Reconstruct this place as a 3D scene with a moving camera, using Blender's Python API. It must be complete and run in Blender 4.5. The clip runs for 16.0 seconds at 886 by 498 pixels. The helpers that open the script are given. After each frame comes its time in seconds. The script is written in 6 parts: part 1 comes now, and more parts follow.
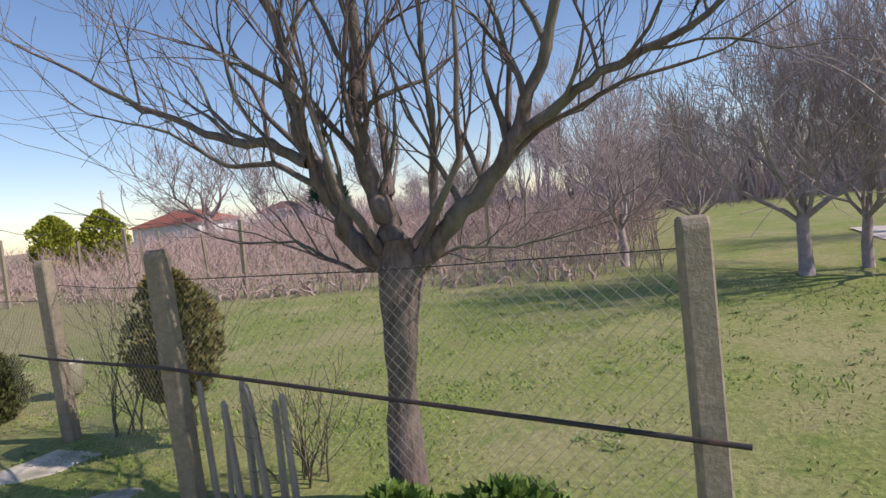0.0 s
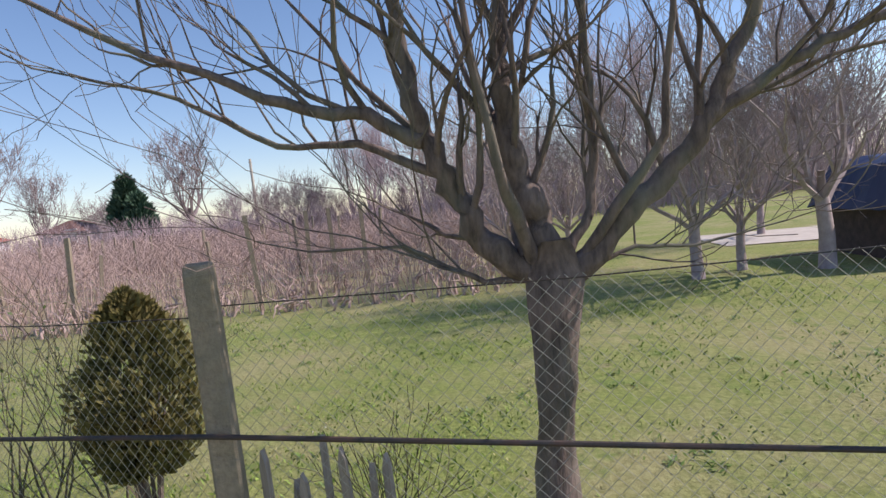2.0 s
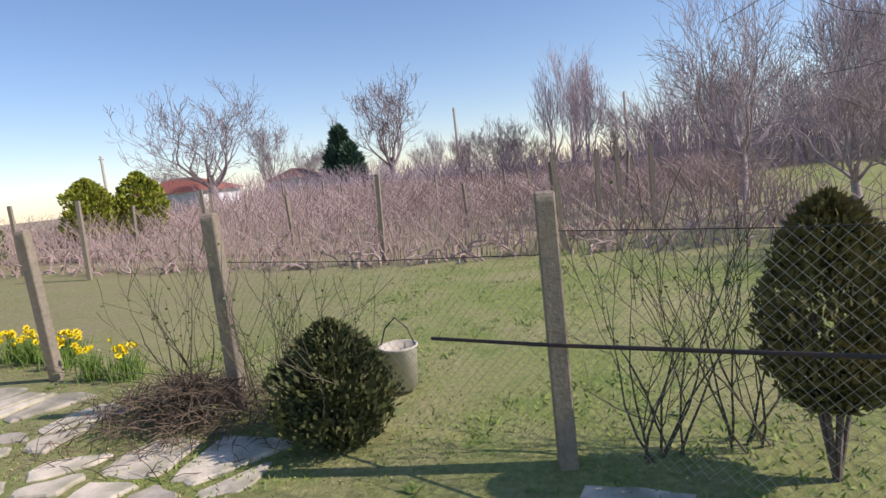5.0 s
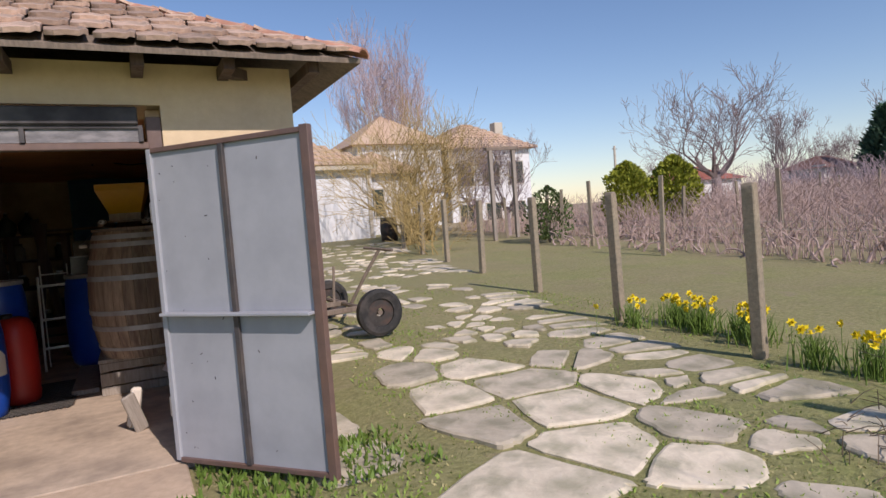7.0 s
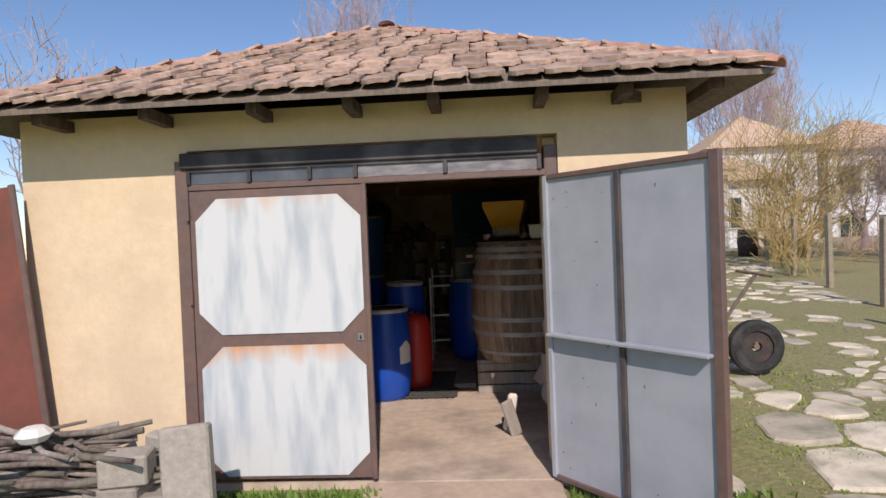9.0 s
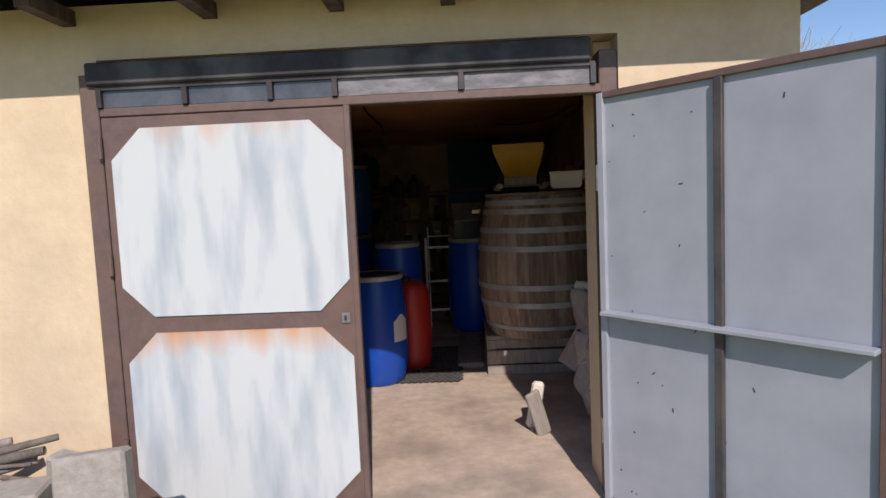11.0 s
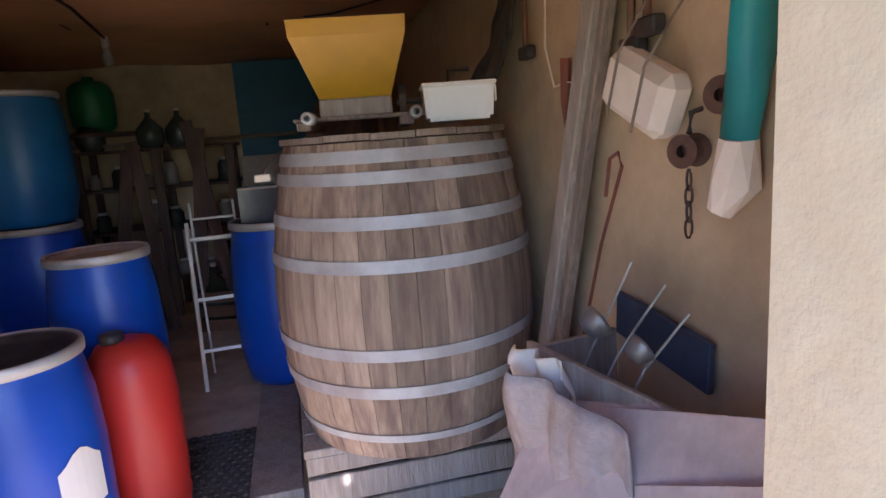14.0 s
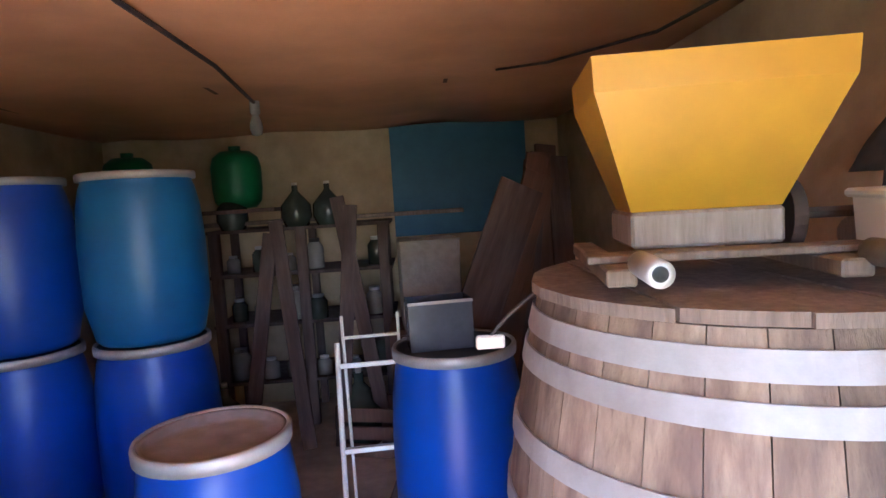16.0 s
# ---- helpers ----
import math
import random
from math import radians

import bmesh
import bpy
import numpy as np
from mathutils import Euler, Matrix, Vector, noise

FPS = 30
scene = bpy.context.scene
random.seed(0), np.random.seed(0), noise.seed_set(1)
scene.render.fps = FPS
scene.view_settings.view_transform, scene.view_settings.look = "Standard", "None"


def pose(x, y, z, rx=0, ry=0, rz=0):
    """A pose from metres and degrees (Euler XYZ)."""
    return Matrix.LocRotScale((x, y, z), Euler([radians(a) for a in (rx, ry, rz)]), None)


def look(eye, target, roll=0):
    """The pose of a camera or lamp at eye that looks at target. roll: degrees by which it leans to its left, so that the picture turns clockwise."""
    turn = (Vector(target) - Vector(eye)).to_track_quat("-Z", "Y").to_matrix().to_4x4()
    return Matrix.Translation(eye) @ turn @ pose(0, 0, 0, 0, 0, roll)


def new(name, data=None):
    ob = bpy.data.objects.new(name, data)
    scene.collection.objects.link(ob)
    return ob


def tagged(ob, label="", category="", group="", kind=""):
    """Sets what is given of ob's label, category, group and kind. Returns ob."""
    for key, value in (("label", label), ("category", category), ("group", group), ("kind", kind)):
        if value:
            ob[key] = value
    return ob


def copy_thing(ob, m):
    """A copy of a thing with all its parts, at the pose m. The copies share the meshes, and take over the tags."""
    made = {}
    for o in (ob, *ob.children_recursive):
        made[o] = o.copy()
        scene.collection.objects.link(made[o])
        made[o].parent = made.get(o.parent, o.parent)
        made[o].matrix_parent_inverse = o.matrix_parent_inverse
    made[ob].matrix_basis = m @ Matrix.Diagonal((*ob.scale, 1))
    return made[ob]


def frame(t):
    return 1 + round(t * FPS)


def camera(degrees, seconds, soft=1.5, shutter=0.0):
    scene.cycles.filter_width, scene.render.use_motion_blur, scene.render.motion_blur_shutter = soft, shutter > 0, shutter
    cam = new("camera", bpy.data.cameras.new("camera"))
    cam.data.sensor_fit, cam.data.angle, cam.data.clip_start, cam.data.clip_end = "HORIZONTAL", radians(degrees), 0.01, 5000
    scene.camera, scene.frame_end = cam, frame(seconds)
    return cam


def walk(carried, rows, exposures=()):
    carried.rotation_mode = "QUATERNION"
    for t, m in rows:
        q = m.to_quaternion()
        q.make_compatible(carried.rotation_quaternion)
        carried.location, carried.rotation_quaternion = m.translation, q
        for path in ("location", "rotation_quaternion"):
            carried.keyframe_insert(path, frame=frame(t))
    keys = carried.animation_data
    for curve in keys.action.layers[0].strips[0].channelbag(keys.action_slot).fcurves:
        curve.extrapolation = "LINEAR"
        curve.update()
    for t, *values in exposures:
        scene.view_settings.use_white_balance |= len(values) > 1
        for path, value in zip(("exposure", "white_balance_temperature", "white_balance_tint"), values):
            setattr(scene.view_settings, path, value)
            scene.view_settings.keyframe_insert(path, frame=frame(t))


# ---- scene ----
cam = camera(72.2, 16.0)
PATH = [
    (0, (0.283, -10.545, 1.498), (2.123, -9.775, 1.359), -6.4),
    (0.5, (0.423, -10.182, 1.516), (2.372, -9.771, 1.344), -5.7),
    (1, (0.429, -9.817, 1.522), (2.411, -9.618, 1.345), -5.9),
    (1.5, (0.521, -9.397, 1.534), (2.509, -9.264, 1.365), -6.3),
    (2, (0.566, -8.95, 1.55), (2.554, -8.784, 1.402), -6.6),
    (2.5, (0.593, -8.559, 1.558), (2.573, -8.307, 1.43), -6.0),
    (3, (0.659, -8.114, 1.562), (2.621, -7.749, 1.426), -5.5),
    (3.2, (0.655, -7.927, 1.561), (2.607, -7.517, 1.408), -5.4),
    (5.3, (0.443, -6.143, 1.559), (2.26, -5.343, 1.322), -6.5),
    (5.5, (0.446, -5.903, 1.553), (2.222, -5.012, 1.326), -6.3),
    (6, (0.249, -5.316, 1.549), (1.854, -4.139, 1.356), -5.5),
    (6.5, (0.105, -4.728, 1.476), (1.409, -3.22, 1.32), -4.7),
    (7, (-0.135, -4.105, 1.424), (0.778, -2.33, 1.307), -4.3),
    (7.5, (-0.31, -3.662, 1.454), (0.194, -1.73, 1.346), -3.6),
    (8, (-0.364, -3.661, 1.536), (-0.188, -1.67, 1.466), -3.4),
    (8.5, (-0.394, -3.818, 1.58), (-0.419, -1.819, 1.533), -3.0),
    (9, (-0.399, -3.909, 1.576), (-0.523, -1.913, 1.538), -2.3),
    (9.2, (-0.405, -3.913, 1.584), (-0.547, -1.919, 1.54), -2.0),
    (11.5, (-0.651, -2.428, 1.482), (-0.684, -0.441, 1.258), -3.2),
    (12, (-0.663, -2.02, 1.47), (-0.631, -0.04, 1.192), -4.0),
    (12.5, (-0.549, -1.469, 1.439), (-0.42, 0.506, 1.146), -4.3),
    (13, (-0.513, -0.922, 1.486), (-0.263, 1.034, 1.15), -4.8),
    (13.5, (-0.453, -0.497, 1.469), (-0.089, 1.439, 1.122), -4.4),
    (14, (-0.404, -0.067, 1.496), (0.051, 1.844, 1.121), -4.1),
    (14.5, (-0.464, 0.271, 1.434), (0.03, 2.165, 1.024), -4.2),
    (15, (-0.465, 0.609, 1.466), (-0.008, 2.525, 1.118), -4.0),
    (15.5, (-0.503, 0.969, 1.618), (-0.211, 2.933, 1.383), -3.8),
    (16, (-0.671, 1.186, 1.701), (-0.588, 3.177, 1.529), -3.6),
]
EXPOS = [(0, 0.02, 6700, 22), (1.5, 0.14, 6700, 22), (3.0, 0.14, 6700, 23), (5.5, 0.03, 6550, 22), (7.0, -0.17, 6700, 22), (9.2, -0.08, 6600, 20), (11.3, -0.1, 6400, 20), (12.0, -0.02, 6400, 20), (12.5, 0.15, 6400, 21), (13.0, 0.55, 6400, 22), (13.5, 1.7, 5900, 24), (14.0, 2.6, 5600, 25), (14.5, 3.2, 5650, 25), (15.0, 3.35, 5600, 23), (15.5, 3.65, 5450, 27), (16.0, 4.15, 5300, 29)]
walk(cam, [(t, look(eye, target, roll)) for t, eye, target, roll in PATH], EXPOS)

# ---------- world, sun ----------
SUN_AZ = math.atan2(0.155, -0.99)
SUN_EL = radians(40.3)
world = bpy.data.worlds.new("sky")
scene.world = world
world.use_nodes = True
wn = world.node_tree
sky = wn.nodes.new("ShaderNodeTexSky")
sky.sky_type = "NISHITA"
sky.sun_disc = False
sky.sun_elevation = SUN_EL
sky.sun_rotation = SUN_AZ
sky.air_density = 1.0
sky.dust_density = 0.2
sky.ozone_density = 2.5
tint = wn.nodes.new("ShaderNodeHueSaturation")
tint.inputs["Saturation"].default_value = 1.1
wn.links.new(sky.outputs[0], tint.inputs["Color"])
wn.links.new(tint.outputs[0], wn.nodes["Background"].inputs[0])
wn.nodes["Background"].inputs[1].default_value = 0.14
sun = new("sun", bpy.data.lights.new("sun", "SUN"))
sun.data.energy = 4.2
sun.data.angle = radians(0.6)
sun.data.color = (1.0, 0.94, 0.85)
sun.matrix_world = look((math.sin(SUN_AZ) * 30, math.cos(SUN_AZ) * 30, 30 * math.tan(SUN_EL)), (0, 0, 0))

# ---------- materials ----------
MATS = {}


def mat(name, a, b=None, rough=0.8, scale=8.0, bump=0.15, metal=0.0, stretch=(1, 1, 1), c=None, cscale=1.2,
        camount=0.5, rand=0.0, spec=0.5, detail=6.0, sheen=0.0):
    """Two-scale noise material: a and b mixed by fine grain, c laid over in wider stains, rand by piece."""
    if name in MATS:
        return MATS[name]
    m = bpy.data.materials.new(name)
    m.use_nodes = True
    nt = m.node_tree
    N, L = nt.nodes, nt.links
    bs = N["Principled BSDF"]
    b = b or tuple(v * 0.75 for v in a)
    tc = N.new("ShaderNodeTexCoord")
    mp = N.new("ShaderNodeMapping")
    mp.inputs["Scale"].default_value = stretch
    L.new(tc.outputs["Object"], mp.inputs[0])
    n1 = N.new("ShaderNodeTexNoise")
    n1.inputs["Scale"].default_value = scale
    n1.inputs["Detail"].default_value = detail
    n1.inputs["Roughness"].default_value = 0.65
    L.new(mp.outputs[0], n1.inputs[0])
    r1 = N.new("ShaderNodeValToRGB")
    r1.color_ramp.elements[0].position, r1.color_ramp.elements[1].position = 0.3, 0.7
    r1.color_ramp.elements[0].color, r1.color_ramp.elements[1].color = (*b, 1), (*a, 1)
    L.new(n1.outputs[0], r1.inputs[0])
    out = r1.outputs[0]
    if c:
        n2 = N.new("ShaderNodeTexNoise")
        n2.inputs["Scale"].default_value = cscale
        n2.inputs["Detail"].default_value = 5
        L.new(mp.outputs[0], n2.inputs[0])
        r2 = N.new("ShaderNodeValToRGB")
        r2.color_ramp.elements[0].position, r2.color_ramp.elements[1].position = 0.45, 0.65
        r2.color_ramp.elements[0].color = (0, 0, 0, 1)
        r2.color_ramp.elements[1].color = (camount, camount, camount, 1)
        L.new(n2.outputs[0], r2.inputs[0])
        mx = N.new("ShaderNodeMixRGB")
        L.new(r2.outputs[0], mx.inputs[0])
        L.new(out, mx.inputs[1])
        mx.inputs[2].default_value = (*c, 1)
        out = mx.outputs[0]
    if rand:
        oi = N.new("ShaderNodeObjectInfo")
        mr = N.new("ShaderNodeMapRange")
        mr.inputs[3].default_value, mr.inputs[4].default_value = 1 - rand, 1 + rand
        L.new(oi.outputs["Random"], mr.inputs[0])
        hs = N.new("ShaderNodeHueSaturation")
        L.new(mr.outputs[0], hs.inputs["Value"])
        L.new(out, hs.inputs["Color"])
        out = hs.outputs[0]
    L.new(out, bs.inputs["Base Color"])
    bs.inputs["Roughness"].default_value = rough
    bs.inputs["Metallic"].default_value = metal
    bs.inputs["Specular IOR Level"].default_value = spec
    if bump:
        bp = N.new("ShaderNodeBump")
        bp.inputs["Strength"].default_value = min(1.0, bump * 2)
        bp.inputs["Distance"].default_value = 0.012
        L.new(n1.outputs[0], bp.inputs["Height"])
        L.new(bp.outputs[0], bs.inputs["Normal"])
    MATS[name] = m
    return m


CONCRETE = mat("concrete_post", (0.36, 0.30, 0.215), (0.22, 0.18, 0.13), 0.92, 30, 0.4, c=(0.2, 0.19, 0.14), cscale=5, rand=0.12)
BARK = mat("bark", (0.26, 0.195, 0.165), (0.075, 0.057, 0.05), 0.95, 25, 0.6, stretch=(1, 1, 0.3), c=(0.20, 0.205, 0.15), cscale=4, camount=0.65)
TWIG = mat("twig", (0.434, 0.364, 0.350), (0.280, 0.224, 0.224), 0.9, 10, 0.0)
# distant twigs: the haze of the far view is mixed into this paler mauve
TWIG_HAZE = mat("far_twig_with_haze", (0.52, 0.42, 0.42), (0.40, 0.31, 0.32), 0.95, 3, 0.0)
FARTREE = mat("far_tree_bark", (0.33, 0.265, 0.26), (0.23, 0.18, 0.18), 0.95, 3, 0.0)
DARKWOOD = mat("dark_stained_wood", (0.12, 0.075, 0.06), (0.07, 0.045, 0.04), 0.85, 9, 0.2, stretch=(5, 5, 0.6), c=(0.2, 0.15, 0.12), cscale=3, camount=0.5)
VINE = mat("vine_cane", (0.53, 0.40, 0.35), (0.38, 0.275, 0.245), 0.9, 6, 0.0)
YELLOW_WALL = mat("yellow_render", (0.76, 0.60, 0.40), (0.69, 0.53, 0.34), 0.93, 14, 0.2, c=(0.52, 0.40, 0.27), cscale=2.0, camount=0.35)
GREY_WALL = mat("bare_render", (0.43, 0.38, 0.31), (0.33, 0.29, 0.23), 0.95, 18, 0.3, c=(0.25, 0.22, 0.18), cscale=2.5)
INNER_WALL = mat("inner_wall", (0.62, 0.475, 0.30), (0.51, 0.385, 0.235), 0.93, 9, 0.25, c=(0.35, 0.25, 0.16), cscale=2.2, camount=0.6)
FLOORC = mat("floor_concrete", (0.64, 0.51, 0.39), (0.48, 0.38, 0.29), 0.9, 12, 0.2, c=(0.20, 0.16, 0.13), cscale=2.5)
RAMPC = mat("ramp_concrete", (0.60, 0.46, 0.34), (0.48, 0.36, 0.26), 0.92, 16, 0.2, c=(0.28, 0.22, 0.17), cscale=3, camount=0.4)
HARDBOARD = mat("ceiling_hardboard", (0.80, 0.42, 0.19), (0.72, 0.35, 0.15), 0.5, 4, 0.05, c=(0.42, 0.19, 0.09), cscale=1.1)
TILE = mat("roof_tile", (0.60, 0.43, 0.33), (0.40, 0.28, 0.21), 0.92, 22, 0.4, c=(0.16, 0.13, 0.10), cscale=6, camount=0.7, rand=0.28)
CAPTILE = mat("ridge_tile", (0.52, 0.25, 0.17), (0.38, 0.2, 0.14), 0.9, 18, 0.35, c=(0.55, 0.44, 0.36), cscale=4, camount=0.6, rand=0.25)
OLDWOOD = mat("old_wood", (0.30, 0.24, 0.19), (0.17, 0.13, 0.10), 0.9, 10, 0.3, stretch=(6, 6, 0.6), c=(0.12, 0.10, 0.08), cscale=2)
GREYWOOD = mat("grey_wood", (0.42, 0.37, 0.32), (0.27, 0.23, 0.19), 0.9, 10, 0.3, stretch=(6, 6, 0.6), c=(0.2, 0.17, 0.14), cscale=2)
BROWNBOARD = mat("brown_board", (0.20, 0.10, 0.065), (0.13, 0.07, 0.045), 0.75, 8, 0.15, stretch=(5, 5, 0.5))
FRAME_BROWN = mat("brown_painted_steel", (0.17, 0.11, 0.095), (0.12, 0.078, 0.068), 0.55, 14, 0.15, c=(0.2, 0.11, 0.07), cscale=3, camount=0.4)
DARKFRAME = mat("dark_lintel_paint", (0.045, 0.04, 0.045), (0.025, 0.022, 0.025), 0.7, 12, 0.2, c=(0.16, 0.15, 0.15), cscale=4)
GREYDOOR = mat("pale_grey_painted_sheet", (0.40, 0.415, 0.45), (0.355, 0.37, 0.405), 0.5, 5, 0.05, c=(0.25, 0.26, 0.29), cscale=3, camount=0.35)
GREYBAR = mat("grey_bar_paint", (0.075, 0.07, 0.072), (0.045, 0.04, 0.043), 0.6, 15, 0.2, c=(0.14, 0.10, 0.08), cscale=4, camount=0.4)
RUST = mat("rusty_sheet", (0.23, 0.07, 0.045), (0.16, 0.055, 0.04), 0.75, 6, 0.2, c=(0.1, 0.05, 0.035), cscale=2)
WHITEPLASTIC = mat("white_plastic", (0.78, 0.77, 0.72), (0.7, 0.69, 0.64), 0.4, 4, 0.02)
DIRTYWHITE = mat("weathered_white_plastic", (0.45, 0.41, 0.38), (0.34, 0.3, 0.27), 0.6, 8, 0.05, c=(0.2, 0.17, 0.15), cscale=4)
BLUE = mat("blue_plastic", (0.010, 0.084, 0.504), (0.007, 0.066, 0.408), 0.36, 3, 0.03, c=(0.01, 0.045, 0.2), cscale=2.5, camount=0.4)
TEALBLUE = mat("lighter_blue_plastic", (0.014, 0.180, 0.432), (0.012, 0.144, 0.360), 0.38, 3, 0.03, c=(0.01, 0.06, 0.18), cscale=2.5, camount=0.4)
RED = mat("red_plastic", (0.55, 0.03, 0.02), (0.45, 0.025, 0.018), 0.42, 3, 0.03, c=(0.3, 0.03, 0.02), cscale=3, camount=0.4)
GREEN = mat("green_plastic", (0.005, 0.16, 0.05), (0.004, 0.12, 0.04), 0.45, 3, 0.02)
BLACKLID = mat("black_lid", (0.02, 0.02, 0.022), (0.012, 0.012, 0.014), 0.5, 6, 0.05, c=(0.1, 0.09, 0.08), cscale=5)
GALV = mat("galvanised_ring", (0.52, 0.53, 0.52), (0.4, 0.41, 0.4), 0.5, 14, 0.08, metal=0.45)
HOOP = mat("barrel_hoop", (0.50, 0.51, 0.50), (0.38, 0.38, 0.37), 0.6, 12, 0.1, metal=0.15, c=(0.26, 0.2, 0.17), cscale=4, camount=0.5)
STAVE = mat("barrel_stave", (0.39, 0.29, 0.20), (0.23, 0.165, 0.12), 0.8, 9, 0.25, stretch=(7, 7, 0.6), c=(0.13, 0.08, 0.065), cscale=2.2, camount=0.75, rand=0.38)
YELLOW = mat("yellow_paint", (0.60, 0.33, 0.008), (0.50, 0.27, 0.007), 0.42, 5, 0.03, c=(0.45, 0.24, 0.04), cscale=3, camount=0.4)
STEEL = mat("dull_steel", (0.33, 0.32, 0.31), (0.22, 0.2, 0.19), 0.5, 20, 0.1, metal=0.6)
IRON = mat("dark_iron", (0.05, 0.045, 0.042), (0.03, 0.026, 0.024), 0.7, 20, 0.2, c=(0.12, 0.06, 0.04), cscale=8)
WIRE = mat("galvanised_wire", (0.48, 0.47, 0.38), (0.36, 0.35, 0.28), 0.6, 30, 0.0)
GLASS = mat("dusty_green_glass", (0.06, 0.075, 0.06), (0.04, 0.05, 0.04), 0.25, 6, 0.02)
PALEG = mat("dusty_clear_glass", (0.34, 0.33, 0.3), (0.24, 0.23, 0.2), 0.25, 6, 0.02)
DARKPANE = mat("dusty_dark_pane", (0.12, 0.13, 0.15), (0.05, 0.055, 0.065), 0.2, 4, 0.02)
MATRUBBER = mat("dusty_rubber_mat", (0.12, 0.11, 0.1), (0.06, 0.055, 0.05), 0.85, 20, 0.1)
RUBBER = mat("black_rubber", (0.03, 0.03, 0.03), (0.018, 0.018, 0.018), 0.8, 20, 0.1, c=(0.12, 0.1, 0.09), cscale=5)
CLOTH = mat("grey_sackcloth", (0.42, 0.36, 0.35), (0.30, 0.26, 0.25), 0.95, 30, 0.3, c=(0.36, 0.31, 0.28), cscale=4)
PAPER = mat("pale_paper", (0.80, 0.72, 0.62), (0.68, 0.6, 0.5), 0.85, 8, 0.1)
CARD = mat("cardboard", (0.68, 0.57, 0.53), (0.42, 0.35, 0.33), 0.9, 8, 0.1, c=(0.5, 0.44, 0.4), cscale=3)
TEAL = mat("teal_plastic", (0.036, 0.360, 0.360), (0.024, 0.264, 0.288), 0.4, 5, 0.05)
BLUEPANEL = mat("blue_panel_paint", (0.054, 0.192, 0.300), (0.042, 0.144, 0.240), 0.6, 5, 0.05)
STONE = mat("flagstone", (0.74, 0.655, 0.505), (0.54, 0.47, 0.355), 0.92, 9, 0.6, c=(0.27, 0.26, 0.17), cscale=4, camount=0.75, rand=0.25)
WHITEWASH = mat("whitewash", (0.78, 0.79, 0.80), (0.7, 0.71, 0.72), 0.9, 6, 0.1, c=(0.55, 0.53, 0.5), cscale=0.9)
FARROOF = mat("far_roof_tile", (0.62, 0.44, 0.31), (0.44, 0.30, 0.21), 0.9, 5, 0.3, c=(0.5, 0.4, 0.3), cscale=0.8)
CONIFER = mat("conifer_needles", (0.07, 0.14, 0.08), (0.04, 0.09, 0.05), 0.85, 6, 0.1)
THUJA = mat("arborvitae_foliage", (0.20, 0.18, 0.055), (0.11, 0.105, 0.03), 0.85, 20, 0.0, c=(0.24, 0.17, 0.06), cscale=3)
THUJA_GREEN = mat("yellow_green_foliage", (0.34, 0.36, 0.035), (0.2, 0.23, 0.02), 0.85, 15, 0.0)
THUJA_DARK = mat("dark_evergreen_foliage", (0.105, 0.12, 0.04), (0.05, 0.06, 0.02), 0.85, 20, 0.0, c=(0.2, 0.2, 0.06), cscale=5, camount=0.5)
DUST = mat("dusty_grey_lid", (0.36, 0.32, 0.28), (0.22, 0.19, 0.16), 0.9, 9, 0.1, c=(0.14, 0.12, 0.1), cscale=5)
TRANSOM = mat("dusty_grey_board", (0.22, 0.21, 0.225), (0.13, 0.125, 0.13), 0.7, 8, 0.1, stretch=(2, 2, 6), c=(0.35, 0.33, 0.33), cscale=5, camount=0.5)
LEAF = mat("green_leaf", (0.12, 0.17, 0.05), (0.07, 0.11, 0.03), 0.6, 15, 0.0)
HERB = mat("bright_herb_leaf", (0.16, 0.26, 0.04), (0.1, 0.17, 0.03), 0.6, 15, 0.0)
PETAL = mat("yellow_petal", (0.85, 0.68, 0.01), (0.8, 0.6, 0.01), 0.6, 10, 0.0)
WILLOW = mat("yellow_shrub_twig", (0.45, 0.33, 0.13), (0.3, 0.22, 0.09), 0.85, 10, 0.0)
BLOSSOM = mat("blossom", (0.75, 0.7, 0.7), (0.6, 0.55, 0.55), 0.8, 10, 0.0)
TARP = mat("blue_tarp", (0.02, 0.035, 0.12), (0.012, 0.02, 0.07), 0.5, 3, 0.15)
STACK = mat("dark_stack", (0.10, 0.075, 0.07), (0.05, 0.04, 0.038), 0.9, 8, 0.4)
ASPHALT = mat("pale_road", (0.62, 0.57, 0.50), (0.50, 0.45, 0.38), 0.95, 5, 0.1)
CREAMTRIM = mat("cream_trim", (0.6, 0.55, 0.45), (0.5, 0.45, 0.37), 0.8, 10, 0.1)
HAY = mat("dead_leaves", (0.2, 0.15, 0.1), (0.1, 0.075, 0.05), 0.95, 12, 0.3)
ROSE = mat("rose_cane", (0.12, 0.1, 0.06), (0.08, 0.07, 0.045), 0.8, 12, 0.0)


